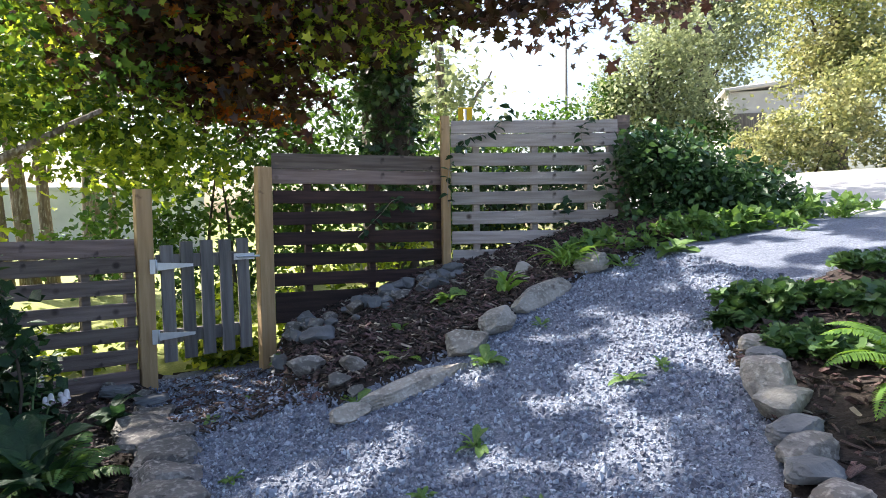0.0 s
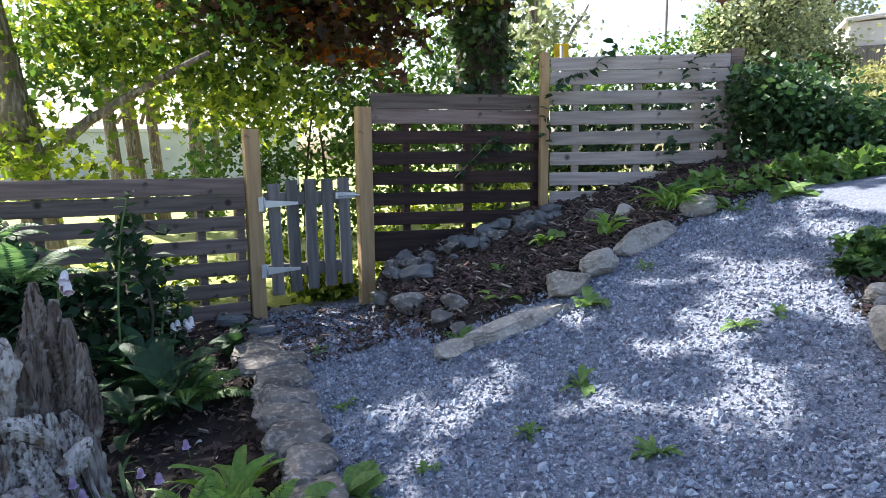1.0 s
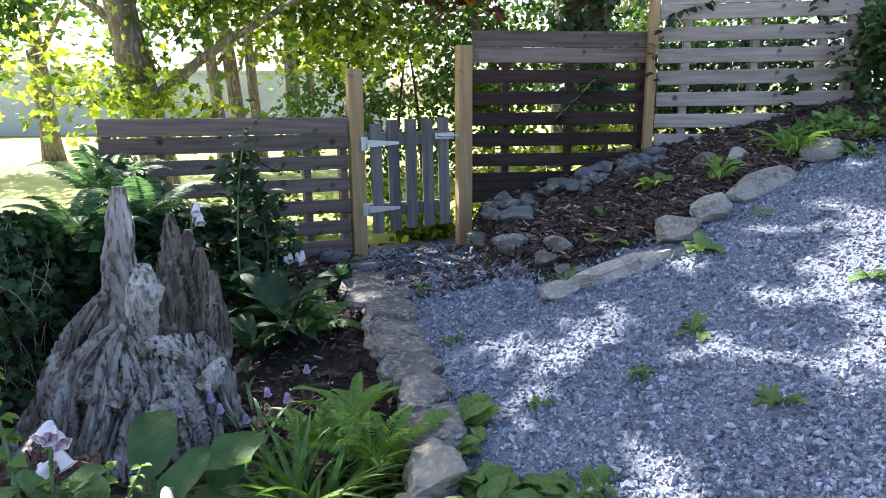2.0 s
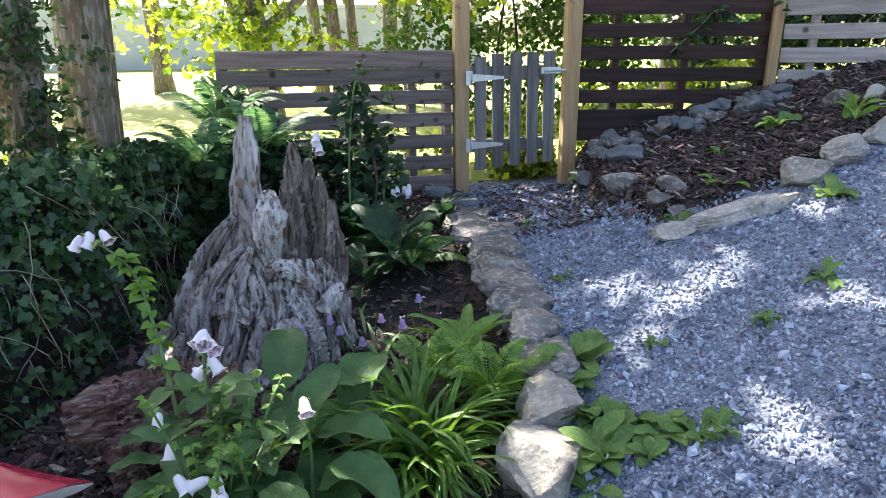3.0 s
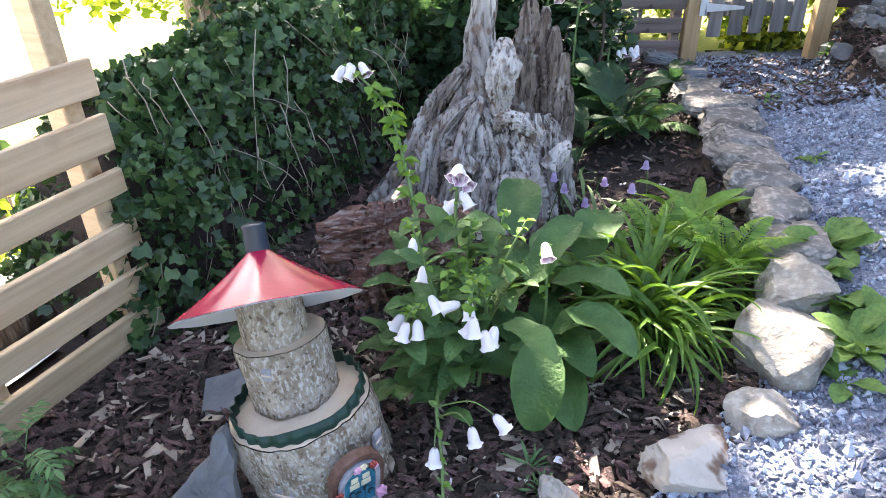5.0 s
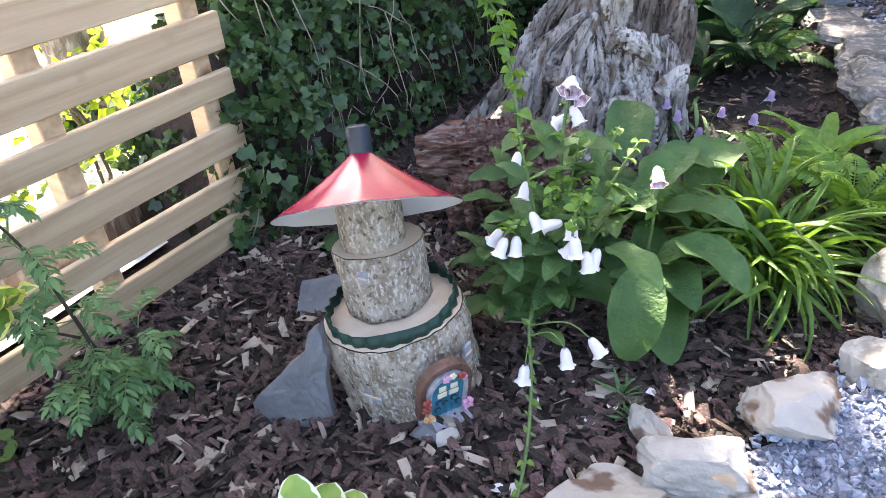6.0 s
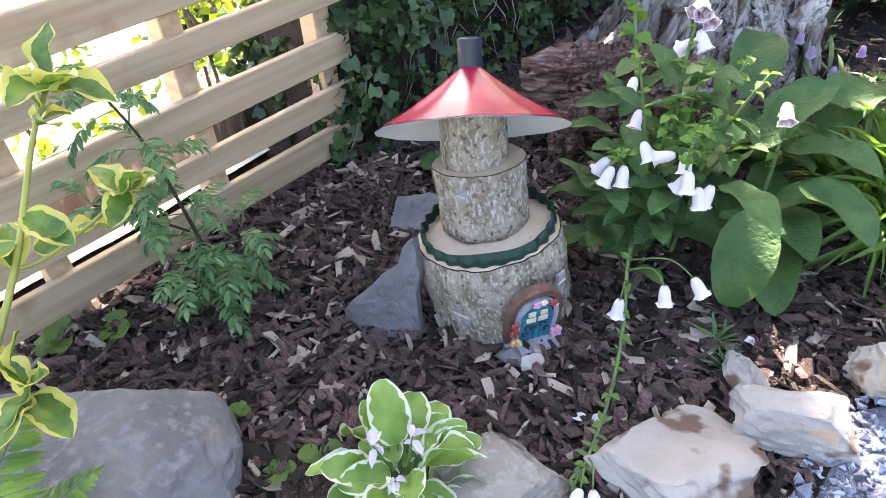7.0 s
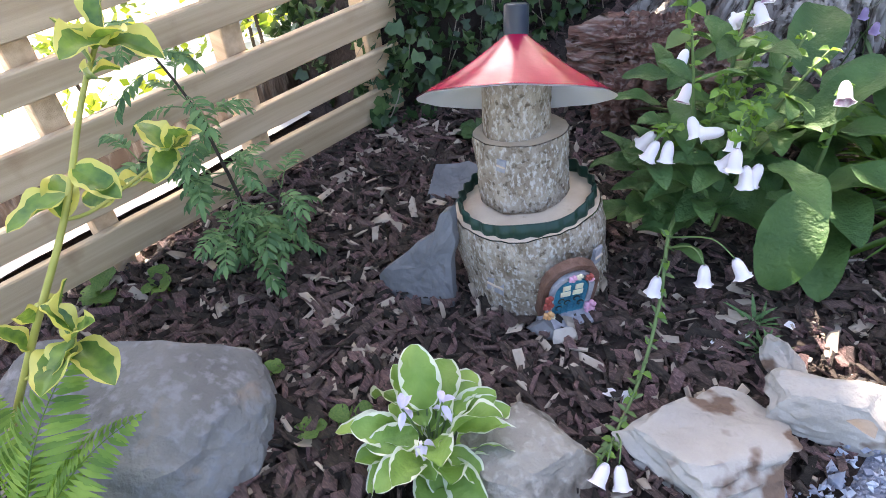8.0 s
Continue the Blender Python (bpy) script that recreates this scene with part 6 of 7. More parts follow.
    # stem that has fallen forwards over the mulch
    cm = stem(ob, [L(-0.92, 1.05, 0.04), L(-0.88, 0.93, 0.06), L(-0.83, 0.84, 0.0), L(-0.79, 0.74, -0.07), L(-0.76, 0.62, -0.085), L(-0.75, 0.56, -0.08)], 0.004, 0.0025)
    dress(ob, cm, r, 0.2, 1.0, 1, 0.42, small)
    dress(ob, cm, r, 0.2, 1.0, 2, 0.7, cap)
    for p, az, el in (((-0.845, 0.84, 0.05), -80, -80), ((-0.79, 0.88, 0.085), -30, -70), ((-0.755, 0.905, 0.105), 0, -50), ((-0.735, 0.55, -0.06), -80, -30), ((-0.72, 0.56, -0.06), -40, -45)):
        near = min(cm, key=lambda c: (c - L(*p) - Vector((0, 0.06, 0.0))).length)
        stem(ob, [near, near.lerp(L(*p), 0.6) + Vector((0, 0, 0.025)), L(*p)], 0.0018, 0.0012)
        put_bell(ob, L(*p), az, el, 0.9)


foxglove_front()


def foxglove_back():
    o = Vector((-1.05, 2.95, 0.0))
    ob = thing("foxglove", Matrix.Translation(o), "tall white foxglove growing in shade beside the stump", "plant", "foxgloves")
    r = random.Random(5)
    L = lambda *p: Vector(p) - o
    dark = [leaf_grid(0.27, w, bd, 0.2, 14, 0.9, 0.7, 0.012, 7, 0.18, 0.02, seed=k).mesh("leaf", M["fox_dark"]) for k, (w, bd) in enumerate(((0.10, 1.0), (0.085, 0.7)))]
    small = leaf_mesh("foxs", M["stem"], 0.05, 0.018, 0.4, 0.15, 4)
    for cx, cy, n, lo, hi in ((-0.86, 2.72, 20, 0.6, 1.0), (-1.05, 2.95, 16, 0.7, 1.1), (-0.72, 3.35, 12, 0.4, 0.7), (-0.98, 2.55, 9, 0.5, 0.8)):
        for k in range(n):
            put_leaf(ob, dark[k % 2], L(cx + r.uniform(-0.04, 0.04), cy + r.uniform(-0.04, 0.04), 0.03 + r.uniform(0, 0.16)), k * 137.5, r.uniform(10, 65), r.uniform(lo, hi), r.uniform(-18, 18))
    for pts, bells in (([(-1.1, 2.95, 0.0), (-1.12, 2.97, 0.35), (-1.1, 3.0, 0.7), (-1.06, 3.02, 0.90)], ()),
                       ([(-0.98, 3.05, 0.0), (-1.0, 3.15, 0.28), (-0.995, 3.25, 0.42), (-0.97, 3.30, 0.44)], ((-0.985, 3.28, 0.42), (-0.99, 3.25, 0.37))),
                       ([(-0.95, 3.05, 0.0), (-0.95, 3.12, 0.2), (-0.93, 3.18, 0.31)], ((-0.94, 3.18, 0.31), (-0.91, 3.2, 0.31), (-0.885, 3.2, 0.32), (-0.96, 3.17, 0.3), (-0.9, 3.17, 0.3))),
                       ([(-1.1, 2.5, 0.0), (-1.12, 2.42, 0.4), (-1.08, 2.36, 0.66)], ((-1.07, 2.35, 0.66), (-1.05, 2.34, 0.65), (-1.06, 2.36, 0.68)))):
        cm = stem(ob, [L(*p) for p in pts], 0.006, 0.003)
        dress(ob, cm, r, 0.3, 1.0, 1, 1.3, small)
        for p in bells:
            put_bell(ob, L(*p), r.uniform(-140, -30), r.uniform(-80, -40), 1.1)


foxglove_back()


def strap_clump(x, y, n, length, width, label, seed, name="strap_leaf_clump", mt="strap", z=None):
    zz = ground_z(x, y) if z is None else z
    r = random.Random(seed)
    ob = thing(name, pose(x, y, zz), label, "plant")
    ms = [leaf_grid(1.0, width * w / length, bd, 0.5, 11, 0.55, 0.6, cols=(-1, 0, 1)).mesh("blade", M[mt]) for w, bd in ((1, 1.5), (0.8, 2.2), (1.1, 1.1), (0.9, 2.7))]
    for k in range(n):
        put_leaf(ob, ms[k % 4], (r.gauss(0, 0.035), r.gauss(0, 0.035), 0), r.uniform(0, 360), r.uniform(38, 88), length * r.uniform(0.55, 1.2), r.uniform(-30, 30), "blade")


strap_clump(-0.555, 1.50, 290, 0.33, 0.0165, "bright green arching strap-leaved clump in the bed", 3)
strap_clump(-0.45, 1.74, 26, 0.18, 0.012, "bright green narrow-leaved clump behind the stones", 4)
strap_clump(1.62, 3.55, 46, 0.26, 0.02, "yellow-green strap-leaved clump on the mound", 6, mt="bright_leaf")
strap_clump(2.75, 3.55, 22, 0.26, 0.014, "wispy sunlit grass tuft beside the shrub", 7, mt="bright_leaf")
strap_clump(3.35, 3.35, 22, 0.2, 0.012, "dry pale grass tuft by the lane", 8, mt="bright_leaf")


def fern(x, y, z, fronds, label, seed, mt="fern", n=26):
    """fronds: (azimuth, length, elevation)"""
    ob = thing("fern", pose(x, y, z), label, "fern", "ferns")
    r = random.Random(seed)
    for az, L, el in fronds:
        b = Build()
        a0, p = radians(el), Vector((0, 0, 0))
        pts, rad = [p.copy()], [0.002]
        for i in range(n):
            s = i / n
            a = a0 - s * s * 1.5
            p = p + Vector((0, math.cos(a), math.sin(a))) * L / n
            pts.append(p.copy())
            rad.append(0.002 * (1 - s) + 0.0004)
            if i > 2:
                w = L * 0.26 * math.sin(math.pi * min(1, 0.12 + s * 0.9)) ** 0.7 * (1 - 0.45 * s)
                for sg in (-1, 1):
                    m = Matrix.Translation(p) @ Euler((a, 0, 0)).to_matrix().to_4x4() @ Euler((0, radians(sg * 10), radians(-sg * 68 + r.uniform(-5, 5)))).to_matrix().to_4x4()
                    b.leaf(m, w, L / n * 1.0, 0.5, 0.1, 4, 1.8, 0.35)
        b.tube(pts, rad, 5)
        part("frond", b, M[mt], ob, m=Euler((0, 0, radians(az - 90))).to_matrix().to_4x4())


fern(-1.17, -0.13, -0.17, [(120, 0.46, 80), (85, 0.42, 82), (50, 0.34, 80), (160, 0.40, 70), (200, 0.30, 60)], "fresh green fern beside the grey boulder", 1, n=52)
fern(1.72, 1.45, 0.53, [(172, 0.40, 42), (196, 0.38, 26), (155, 0.38, 55), (218, 0.36, 16), (125, 0.36, 58), (245, 0.3, 40)], "large bright green fern in the far bed", 2, n=40)
fern(-0.40, 1.72, 0.02, [(k * 45 + 10, 0.24, 48 + (k * 17) % 30) for k in range(9)], "small soft green fern in the bed", 4)
fern(-0.58, 1.80, 0.02, [(k * 55 + 20, 0.22, 50 + (k * 17) % 30) for k in range(7)], "small soft green fern in the bed", 8)
fern(-1.62, 3.25, 0.2, [(k * 42, 0.42, 45 + (k * 13) % 35) for k in range(9)], "dark green fern-leaved plant on the ivy bank", 5, "rowan")
fern(-1.75, 2.85, 0.45, [(k * 50, 0.34, 40 + (k * 13) % 35) for k in range(8)], "dark green fern-leaved plant on the ivy bank", 6, "rowan")
fern(-1.85, 3.3, 0.55, [(k * 45, 0.4, 35 + (k * 13) % 40) for k in range(9)], "fresh green fern-leaved seedling on the ivy bank", 9, "rowan")
fern(-1.55, 3.05, 0.5, [(k * 45 + 15, 0.36, 30 + (k * 13) % 40) for k in range(9)], "fresh green fern-leaved seedling on the ivy bank", 10, "rowan")
fern(-0.80, 2.78, 0.06, [(k * 40, 0.3, 25 + (k * 13) % 35) for k in range(9)], "green fern-like plant in the shaded bed", 11, "weed")
fern(0.55, 3.0, 0.37, [(k * 72, 0.16, 40) for k in range(5)], "small bright fern on the mound", 7, "fern")


def rosette(x, y, n, length, width, label, seed, mt="weed", name="weed", el=(10, 60), z=None):
    zz = ground_z(x, y) + 0.012 if z is None else z
    r = random.Random(seed)
    ob = thing(name, pose(x, y, zz), label, "weed" if name == "weed" else "plant", "path weeds" if name == "weed" else "")
    broad = width / length > 0.25
    ms = [leaf_grid(1.0, width / length * w, bd, 0.16, 9 if broad else 5, 1.5 if broad else 0.8, 0.7, 0.012 if broad else 0, 5, 0.15, 0.02, cols=(-1, -0.5, 0, 0.5, 1) if broad else (-1, 0, 1), seed=k).mesh("leaf", M[mt]) for k, (w, bd) in enumerate(((1.0, 0.6), (1.15, 1.1), (0.9, 0.9)))]
    for k in range(n):
        put_leaf(ob, ms[k % 3], (r.gauss(0, length * 0.12), r.gauss(0, length * 0.12), 0), k * 137.5 + r.uniform(-20, 20), r.uniform(*el), length * r.uniform(0.6, 1.15), r.uniform(-20, 20))
    return ob


for k, (x, y, n, l, w) in enumerate(((-0.165, 1.83, 30, 0.13, 0.048), (-0.20, 1.70, 20, 0.105, 0.042), (-0.155, 1.58, 24, 0.105, 0.042), (-0.125, 1.42, 30, 0.11, 0.045), (-0.07, 1.53, 20, 0.085, 0.034), (0.02, 1.47, 24, 0.085, 0.036), (0.09, 1.45, 18, 0.07, 0.03), (-0.16, 1.30, 12, 0.08, 0.036), (0.15, 1.44, 12, 0.06, 0.024),
                                 (-0.28, 1.72, 14, 0.085, 0.042), (-0.33, 1.55, 12, 0.085, 0.04), (-0.02, 1.39, 10, 0.06, 0.028),
                                 (0.06, 1.83, 14, 0.05, 0.02), (0.36, 1.87, 14, 0.06, 0.018), (0.58, 2.05, 16, 0.08, 0.025), (1.16, 2.12, 16, 0.07, 0.02), (1.30, 2.12, 12, 0.05, 0.02), (-0.18, 2.4, 10, 0.06, 0.02), (-0.3, 3.1, 12, 0.06, 0.02), (-0.15, 3.5, 10, 0.06, 0.02),
                                 (0.82, 2.66, 12, 0.12, 0.05), (1.18, 2.9, 10, 0.06, 0.02), (0.62, 1.62, 16, 0.08, 0.02), (0.3, 2.72, 8, 0.1, 0.05), (1.9, 3.4, 12, 0.14, 0.06), (2.2, 3.35, 14, 0.16, 0.07), (2.9, 3.2, 12, 0.1, 0.03), (2.1, 2.3, 10, 0.1, 0.07),
                                 (0.95, 3.65, 16, 0.14, 0.06), (0.6, 3.4, 8, 0.07, 0.04), (0.0, 4.3, 8, 0.1, 0.04), (-1.30, 0.33, 4, 0.035, 0.03), (-1.12, 0.36, 6, 0.04, 0.03), (-1.15, 0.3, 5, 0.04, 0.03), (-1.78, 0.2, 8, 0.06, 0.05), (-1.7, 0.3, 6, 0.05, 0.04))):
    rosette(x, y, n, l, w, "broad-leaved green weed rosette on the gravel edge" if l > 0.085 else "small green weed sprouting from the gravel" if x > -0.5 else "small round-leaved seedling in the mulch", 20 + k)
rosette(-0.66, 0.93, 26, 0.05, 0.006, "blue-green needle-leaved tuft beside a cream stone", 61, "rowan", "saxifrage_tuft", (20, 85))
rosette(-0.70, 0.98, 22, 0.05, 0.006, "grey-green needle-leaved tuft in the mulch", 62, "rowan", "saxifrage_tuft", (20, 85))
rosette(-1.52, 1.15, 14, 0.07, 0.05, "dark ivy seedlings at the foot of the bank", 63, "ivy", "ivy_seedling")


def hosta():
    o = (-0.955, 0.40, -0.13)
    ob = thing("hosta", pose(*o), "small hosta with cream-edged green leaves and mauve flowers", "plant")
    r = random.Random(12)
    ms = [(leaf_grid(0.115, 0.068, bd, 0.3, 14, 0.9, 0.6, 0.010, 6, 0.2, inner=0.82, seed=q).mesh("leaf", M["hosta_leaf"]), leaf_grid(0.115, 0.068, bd, 0.3, 14, 0.9, 0.6, 0.010, 6, 0.2, outer=0.82, seed=q).mesh("margin", M["cream_edge"])) for q, bd in enumerate((0.7, 1.2, 0.4))]
    for k in range(34):
        az = k * 137.5 + r.uniform(-25, 25)
        q = Vector((math.cos(radians(az)), math.sin(radians(az)), 0)) * r.uniform(0.01, 0.05)
        q.z = 0.03 + r.uniform(0, 0.075)
        stem(ob, [(0, 0, 0), tuple(q * 0.6), tuple(q)], 0.002, 0.0018)
        lf = put_leaf(ob, ms[k % 3][0], q, az, r.uniform(-5, 70), r.uniform(0.62, 1.05), r.uniform(-30, 30))
        part("margin", ms[k % 3][1], None, lf, "cream leaf margin")
    for dx, dy, h in ((0.025, 0.0, 0.19), (-0.03, -0.03, 0.15), (0.035, -0.05, 0.15)):
        cm = stem(ob, [(0, 0, 0), (dx * 0.5, dy * 0.5, h * 0.6), (dx, dy, h)], 0.003, 0.0015)
        for i in range(7):
            p = cm[-1 - i // 2]
            fl = put_leaf(ob, leaf_mesh("pale_mauve", M["pale_mauve"], 0.026, 0.011, 0.6, 0.4, 4), p, r.uniform(0, 360), r.uniform(-50, 30), r.uniform(0.8, 1.2), 0, "petal")


hosta()


def sapling():
    o = Vector((-1.58, 0.50, -0.16))
    ob = thing("rowan_sapling", Matrix.Translation(o), "young rowan sapling with pinnate leaves by the pine fence", "sapling")
    r = random.Random(9)
    stems = [[(-1.585, 0.50, -0.16), (-1.585, 0.49, -0.02), (-1.60, 0.475, 0.12), (-1.625, 0.455, 0.26), (-1.655, 0.41, 0.39)], [(-1.585, 0.50, -0.16), (-1.55, 0.46, -0.07), (-1.52, 0.41, 0.02)], [(-1.585, 0.50, -0.16), (-1.56, 0.53, -0.06), (-1.53, 0.55, 0.05)], [(-1.60, 0.475, 0.05), (-1.63, 0.40, 0.12), (-1.64, 0.34, 0.17)]]
    lfs = [leaf_grid(1.0, 0.36, bd, 0.2, 7, 0.85, 0.75, 0.02, 4, 0.1, 0.06, cols=(-1, 0, 1), seed=q) for q, bd in enumerate((0.3, 0.7))]
    for k, pts in enumerate(stems):
        cm = stem(ob, [Vector(p) - o for p in pts], 0.0055 if k == 0 else 0.003, 0.0018, M["darkbark"])
        for i in sorted(list(range(5 if k == 0 else 2, len(cm))) * 2):
            az0 = i * 137.5 + k * 60 + r.uniform(-20, 20)
            b = Build()
            L = r.uniform(0.075, 0.125)
            el = radians(r.uniform(0, 55))
            q, line = Vector((0, 0, 0)), [(0, 0, 0)]
            for s in range(9):
                a = el - s * 0.13
                q = q + Vector((0, math.cos(a), math.sin(a))) * L / 9
                line.append(tuple(q))
                if s > 1:
                    ll = L * 0.27 * (1 - 0.25 * abs(s - 5) / 4) * r.uniform(0.85, 1.1)
                    for sg in (-1, 1):
                        m = Matrix.Translation(q) @ Euler((a - 0.1 + r.uniform(-0.2, 0.2), r.uniform(-0.25, 0.25), radians(-sg * (58 + r.uniform(-8, 8))))).to_matrix().to_4x4() @ Matrix.Scale(ll, 4)
                        lf = lfs[s % 2]
                        b.add(lf.v[0], lf.f, m)
            lf = lfs[0]
            b.add(lf.v[0], lf.f, Matrix.Translation(q) @ Euler((el - 1.1, 0, 0)).to_matrix().to_4x4() @ Matrix.Scale(L * 0.27, 4))
            b.tube(line, 0.0011, 4)
            part("pinnate_leaf", b, M["rowan"], ob, m=Matrix.Translation(cm[i]) @ Euler((0, 0, radians(az0))).to_matrix().to_4x4())


sapling()


def variegated():
    o = Vector((-1.50, -0.10, -0.18))
    ob = thing("variegated_shrub", Matrix.Translation(o), "leggy shrub with green leaves edged bright yellow", "shrub")
    r = random.Random(14)
    ms = [(leaf_grid(0.068, 0.042, bd, 0.3, 12, 0.9, 0.7, 0.008, 4, 0.25, inner=fr, seed=q).mesh("leaf", M["glossy_green"]), leaf_grid(0.068, 0.042, bd, 0.3, 12, 0.9, 0.7, 0.008, 4, 0.25, outer=fr, seed=q).mesh("margin", M["yellow_edge"])) for q, (bd, fr) in enumerate(((0.5, 0.66), (0.9, 0.55), (0.3, 0.72)))]
    cm1 = stem(ob, [Vector(p) - o for p in ((-1.50, -0.10, -0.18), (-1.34, 0.03, 0.16), (-1.34, 0.14, 0.32), (-1.385, 0.23, 0.44), (-1.405, 0.285, 0.50))], 0.006, 0.003, M["yellow_stem"])
    cm2 = stem(ob, [cm1[10], Vector((-1.34, 0.18, 0.315)) - o, Vector((-1.34, 0.27, 0.34)) - o, Vector((-1.335, 0.31, 0.36)) - o], 0.003, 0.002, M["yellow_stem"])
    cm3 = stem(ob, [cm1[4], Vector((-1.27, 0.06, 0.18)) - o, Vector((-1.24, 0.08, 0.24)) - o], 0.003, 0.002, M["yellow_stem"])
    for cm, n, s0 in ((cm1, 4, 0.95), (cm1, 3, 0.82), (cm1, 3, 0.55), (cm2, 6, 0.85), (cm2, 3, 0.45), (cm3, 6, 0.8), (cm1, 3, 0.3)):
        for k in range(n):
            i = min(len(cm) - 1, int(len(cm) * s0) + r.randint(-1, 1))
            lf = put_leaf(ob, ms[(k + n) % 3][0], cm[i], k * 137.5 + r.uniform(-40, 40), r.uniform(-25, 80), r.uniform(0.7, 1.35), r.uniform(-50, 50))
            part("margin", ms[(k + n) % 3][1], None, lf, "bright yellow leaf margin")


variegated()


# tongue fern by the edging, with broad wavy fronds
def tongue_fern(x, y, z, n, length, label, seed):
    ob = thing("tongue_fern", pose(x, y, z), label, "fern", "ferns")
    r = random.Random(seed)
    ms = [leaf_grid(1.0, 0.19, bd, 0.3, 16, 0.6, 0.5, 0.0, 6, 0.35, 0.05, seed=q).mesh("frond", M["bright_leaf"]) for q, bd in enumerate((0.9, 1.5))]
    for k in range(n):
        put_leaf(ob, ms[k % 2], (r.gauss(0, 0.02), r.gauss(0, 0.02), 0), k * 137.5 + r.uniform(-20, 20), r.uniform(40, 75), length * r.uniform(0.7, 1.15), r.uniform(-20, 20), "frond")


tongue_fern(-0.50, 2.0, 0.0, 13, 0.23, "yellow-green tongue fern beside the edging stones", 3)
tongue_fern(1.20, 3.42, 0.62, 8, 0.24, "pale upright tongue fern on the mound", 9)


# mauve bellflowers behind the strap clump
def bellflowers():
    o = (-0.82, 2.05, -0.02)
    ob = thing("bellflower", pose(*o), "drooping mauve bellflowers in the shaded bed", "plant")
    r = random.Random(44)
    me = bell_meshes("mauve", M["mauve"], M["mauve"], 0.036)[0]
    for k in range(7):
        p = Vector((r.uniform(-0.14, 0.16), r.uniform(-0.12, 0.3), 0))
        q = p + Vector((r.uniform(-0.06, 0.06), r.uniform(-0.06, 0.02), r.uniform(0.1, 0.2)))
        stem(ob, [p, p.lerp(q, 0.6) + Vector((0, 0, 0.03)), q], 0.002, 0.001)
        part("bell_flower", me, None, ob, m=Matrix.Translation(q) @ Euler((radians(-80), 0, 0)).to_matrix().to_4x4() @ Matrix.Scale(0.8, 4))
    bl = leaf_mesh("bfl", M["stem"], 0.12, 0.012, 0.9, 0.15, 5)
    for k in range(26):
        put_leaf(ob, bl, (r.uniform(-0.15, 0.17), r.uniform(-0.12, 0.3), 0), r.uniform(0, 360), r.uniform(30, 80), r.uniform(0.7, 1.3))


bellflowers()


# climbing sprays on the fence
def creeper(pts, seed, label):
    o = Vector(pts[0])
    ob = thing("creeper", Matrix.Translation(o), label, "climber", "fence creepers")
    cm = stem(ob, [Vector(p) - o for p in pts], 0.003, 0.0012, M["twig"])
    r = random.Random(seed)
    me = leaf_mesh("creep", M["fox_dark"], 0.07, 0.045, 0.5, 0.15, 4)
    for i in range(1, len(cm)):
        for _ in range(2):
            put_leaf(ob, me, cm[i], r.uniform(0, 360), r.uniform(-40, 30), r.uniform(0.6, 1.2), r.uniform(-30, 30))


creeper([(2.35, 4.3, 1.1), (2.2, 4.3, 1.35), (2.1, 4.32, 1.6), (2.2, 4.3, 1.72)], 1, "thin leafy creeper climbing the silver panel")
creeper([(1.18, 4.5, 1.1), (1.19, 4.5, 1.35), (1.3, 4.5, 1.55), (1.5, 4.46, 1.62), (1.62, 4.44, 1.78)], 2, "bramble spray reaching over the silver panel")
creeper([(2.0, 4.36, 0.75), (1.98, 4.36, 0.95), (2.02, 4.36, 1.15)], 3, "thin leafy creeper at the panel foot")
creeper([(0.55, 4.5, 0.9), (0.7, 4.47, 1.05), (0.8, 4.47, 1.15), (0.9, 4.47, 1.1)], 4, "thin leafy creeper across the dark panel")

# ---- loose bark, fallen petals and gravel ----
def in_bed(x, y):
    return x < edge_x(y) - 0.05 and x > -1.95 and y < fence_y(x) - 0.1


def scatter_chips(seed, total, close):
    r = np.random.default_rng(seed)
    base = np.array([(-1, -1, -1), (1, -1, -1), (1, 1, -1), (-1, 1, -1), (-0.8, -0.7, 1), (0.9, -0.8, 1), (0.7, 0.8, 1), (-0.9, 0.6, 1)], float) / 2
    fs = [(0, 3, 2, 1), (4, 5, 6, 7), (0, 1, 5, 4), (1, 2, 6, 5), (2, 3, 7, 6), (3, 0, 4, 7)]
    b = Build()
    made = 0
    while made < total:
        near = made < close
        x, y = (r.uniform(-1.9, -0.3), r.uniform(-0.15, 1.6)) if near else (r.uniform(-1.9, 2.2), r.uniform(1.2, 4.2))
        if not (in_bed(x, y) or (mound_w(x, y) > 0.6 and y < fence_y(x) - 0.05) or (x > 1.35 and y < 2.3 and not on_path(x, y) and r.random() < 0.4)):
            made += 0.2
            continue
        L = r.uniform(0.012, 0.05) * (1 if r.random() < 0.9 else 1.5)
        s = np.array((L, L * r.uniform(0.18, 0.5), r.uniform(0.002, 0.006)))
        m = np.array(Euler((r.normal(0, 0.42), r.normal(0, 0.38), r.uniform(0, 6.28))).to_matrix())
        v = (base + r.normal(0, 0.11, base.shape)) * s
        b.add(v @ m.T + np.array((x, y, ground_z(x, y) + r.uniform(0.002, 0.02))), fs)
        made += 1
    return b


solid("bark_mulch", scatter_chips(21, 18500, 11500), M["chip"], "loose dark brown bark chip mulch over the beds", "mulch", kind="stuff", smooth=False)


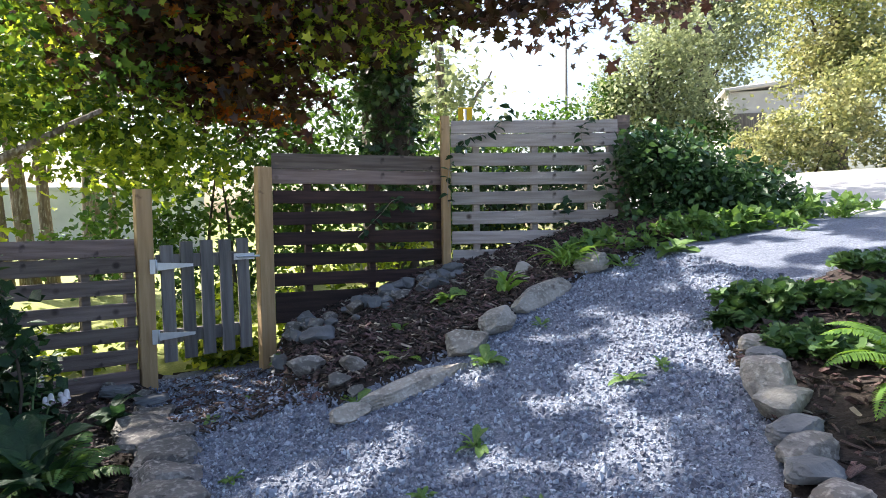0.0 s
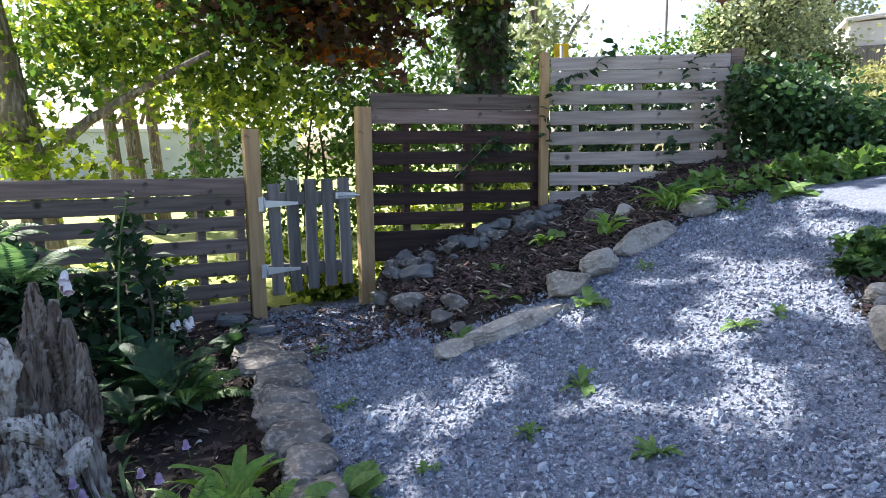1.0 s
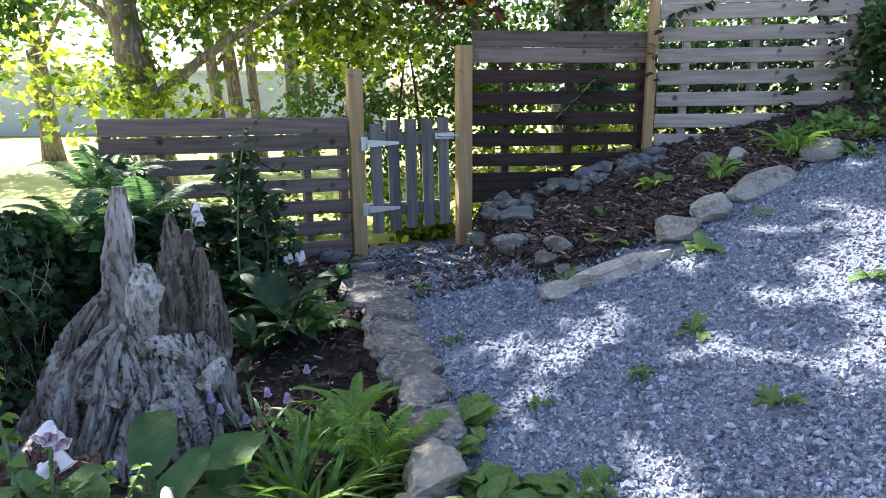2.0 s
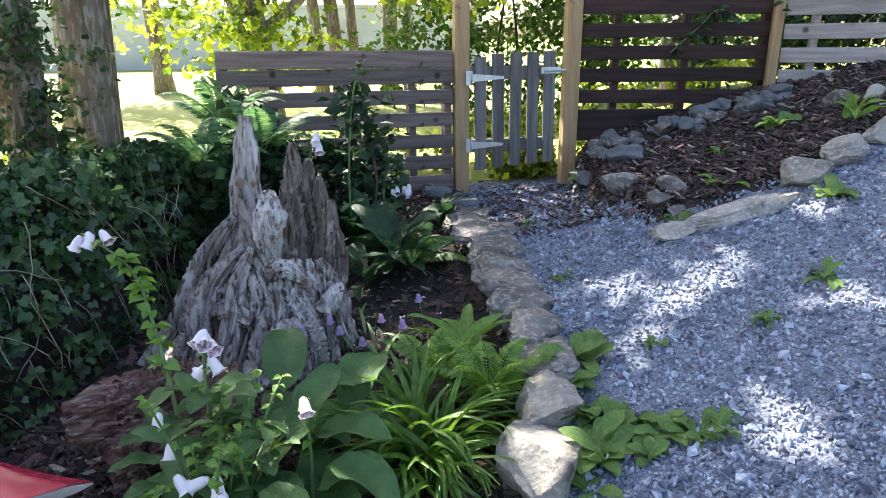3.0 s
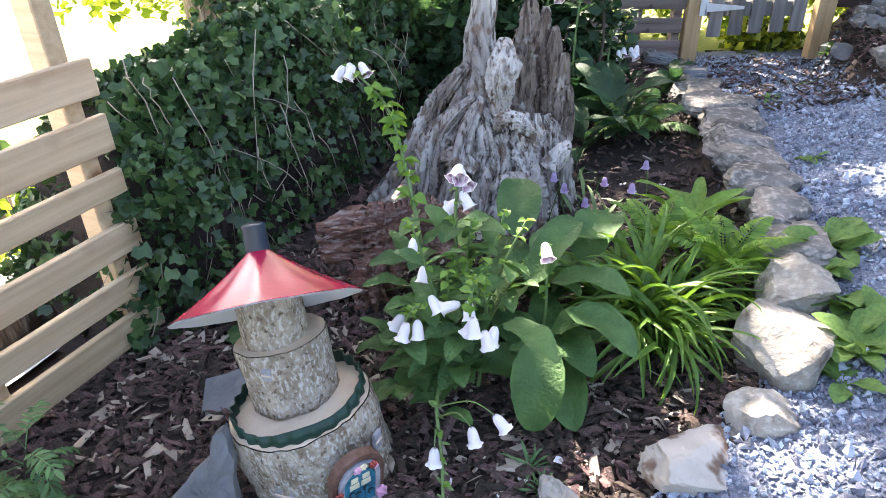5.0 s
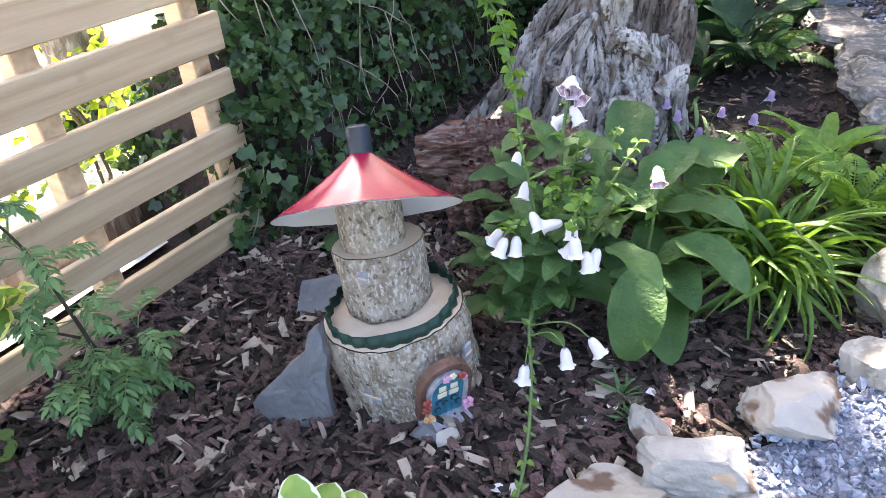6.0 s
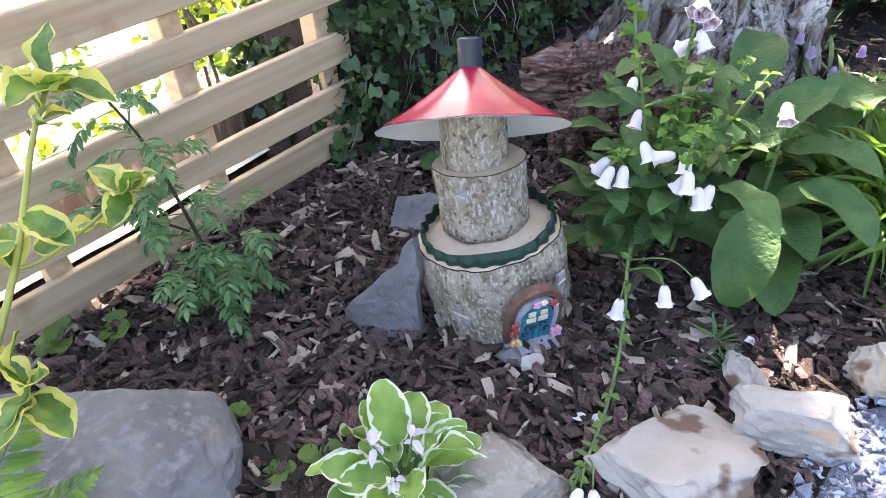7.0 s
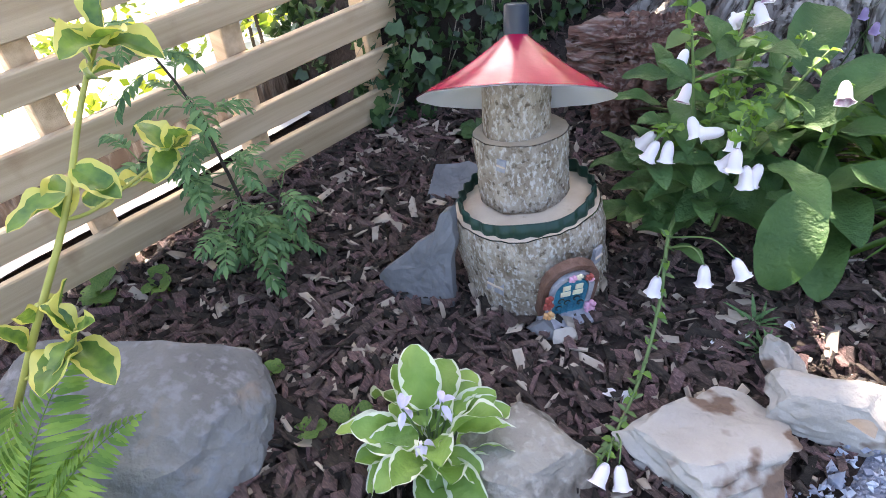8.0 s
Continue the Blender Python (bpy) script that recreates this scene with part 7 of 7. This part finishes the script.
def litter(seed, total, x0, x1, y0, y1, ok):
    r = np.random.default_rng(seed)
    base = np.array([(-1, -1, -1), (1, -1, -1), (1, 1, -1), (-1, 1, -1), (-0.8, -0.7, 1), (0.9, -0.8, 1), (0.7, 0.8, 1), (-0.9, 0.6, 1)], float) / 2
    fs = [(0, 3, 2, 1), (4, 5, 6, 7), (0, 1, 5, 4), (1, 2, 6, 5), (2, 3, 7, 6), (3, 0, 4, 7)]
    b = Build()
    for _ in range(total):
        x, y = r.uniform(x0, x1), r.uniform(y0, y1)
        if ok(x, y):
            L = r.uniform(0.012, 0.06)
            s = np.array((L, L * r.uniform(0.1, 0.5), r.uniform(0.002, 0.008)))
            m = np.array(Euler((r.normal(0, 0.35), r.normal(0, 0.35), r.uniform(0, 6.28))).to_matrix())
            b.add((base + r.normal(0, 0.1, base.shape)) * s @ m.T + np.array((x, y, ground_z(x, y) + r.uniform(0.005, 0.026))), fs)
    return b


solid("mound_litter", litter(41, 9000, -0.1, 2.4, 2.6, 4.6, lambda x, y: mound_w(x, y) > 0.5 and y < fence_y(x) + 0.1), M["chip"], "dark leaf litter and bark on the mound", "mulch", kind="stuff", smooth=False)
solid("gate_litter", litter(42, 1500, -0.62, 0.25, 2.9, 4.4, lambda x, y: True), M["chip"], "dark leaf litter strewn over the gravel by the gate", "litter", kind="stuff", smooth=False)
solid("bed_litter", litter(44, 2000, 1.05, 2.6, 0.7, 2.4, lambda x, y: not on_path(x, y)), M["chip"], "dark bark and leaf litter in the far bed", "mulch", kind="stuff", smooth=False)
solid("mound_twigs", litter(43, 700, 0.1, 2.2, 2.6, 4.5, lambda x, y: mound_w(x, y) > 0.5), M["twig"], "pale dry twigs and stalks on the mound", "mulch", kind="stuff", smooth=False)
def scatter_crumbs(seed, total):
    r = np.random.default_rng(seed)
    base = np.array([(1, 0, 0), (-1, 0, 0), (0, 1, 0), (0, -1, 0), (0, 0, 1), (0, 0, -1)], float) / 2
    fs = [(0, 2, 4), (2, 1, 4), (1, 3, 4), (3, 0, 4), (2, 0, 5), (1, 2, 5), (3, 1, 5), (0, 3, 5)]
    b = Build()
    for _ in range(total):
        x, y = r.uniform(-1.85, -0.35), r.uniform(-0.1, 1.7)
        if in_bed(x, y):
            d = r.uniform(0.005, 0.016)
            m = np.array(Euler(tuple(r.uniform(0, 6.28, 3))).to_matrix())
            b.add(((base + r.normal(0, 0.1, base.shape)) * np.array((d, d * 0.5, d * 0.3))) @ m.T + np.array((x, y, ground_z(x, y) + r.uniform(0.006, 0.024))), fs)
    return b


solid("bark_crumbs", scatter_crumbs(35, 7000), M["chip"], "fine dark bark crumbs among the mulch", "mulch", kind="stuff", smooth=False)
solid("wood_slivers", scatter_chips(33, 1500, 1200), M["twig"], "pale tan wood slivers among the bark mulch", "mulch", kind="stuff", smooth=False)


def scatter_gravel():
    r = np.random.default_rng(22)
    base = np.array([(1, 0, 0), (-1, 0, 0), (0, 1, 0), (0, -1, 0), (0, 0, 1), (0, 0, -1)], float) / 2
    fs = [(0, 2, 4), (2, 1, 4), (1, 3, 4), (3, 0, 4), (2, 0, 5), (1, 2, 5), (3, 1, 5), (0, 3, 5)]
    b = Build()
    made = 0
    while made < 52000:
        y = 0.3 + 4.2 * r.random() ** 1.3
        x = r.uniform(-0.75, 2.2 if y > 1.5 else 1.1)
        if not on_path(x + r.normal(0, 0.025), y + r.normal(0, 0.025)):
            made += 0.1
            continue
        d = r.uniform(0.007, 0.019) if r.random() < 0.93 else r.uniform(0.019, 0.034)
        s = np.array((d, d * r.uniform(0.6, 1), d * r.uniform(0.4, 0.8)))
        m = np.array(Euler(tuple(r.uniform(0, 6.28, 3))).to_matrix())
        v = (base + r.normal(0, 0.12, base.shape)) * s
        b.add(v @ m.T + np.array((x, y, ground_z(x, y) + 0.012 + d * 0.16)), fs)
        made += 1
    return b


solid("loose_gravel", scatter_gravel(), M["pebble"], "loose angular grey stone chippings on the path", "gravel", kind="stuff", smooth=False)
petal = Build().leaf(Matrix(), 0.035, 0.022, 0.8, 0.3, 4).mesh("fallen_petal", M["petal"])
for k, (x, y, a) in enumerate(((-0.70, 0.93, 20), (-0.72, 0.90, 140), (-0.80, 0.68, 80), (-0.79, 0.71, 200), (-0.76, 0.84, 10), (-0.83, 0.88, 60), (-0.66, 1.0, 300), (-0.75, 2.3, 40), (-0.7, 2.5, 90), (-0.68, 2.75, 10), (-0.78, 2.9, 160), (-0.72, 3.1, 70), (-0.62, 2.35, 30))):
    solid("fallen_petal", petal, None, "fallen white foxglove petal lying on the mulch", "petal", pose(x, y, ground_z(x, y) + 0.018, 0, 0, a), "fallen petals")
dead = Build().leaf(Matrix(), 0.05, 0.028, 0.7, 0.3, 5).mesh("dead_leaf", M["twig"])
for k, (x, y, a) in enumerate(((-1.2, 0.42, 30), (-1.12, 0.28, 100), (-0.47, 0.78, 60), (-1.22, 0.47, 220), (-1.5, 0.38, 10), (-1.08, 0.45, 300), (-1.3, 0.25, 130))):
    z = ground_z(x, y) + (0.018 if x < -0.6 else 0.1)
    solid("dead_leaf", dead, None, "curled dry brown leaf on the mulch", "leaf", pose(x, y, z, 0, 0, a), "dead leaves")
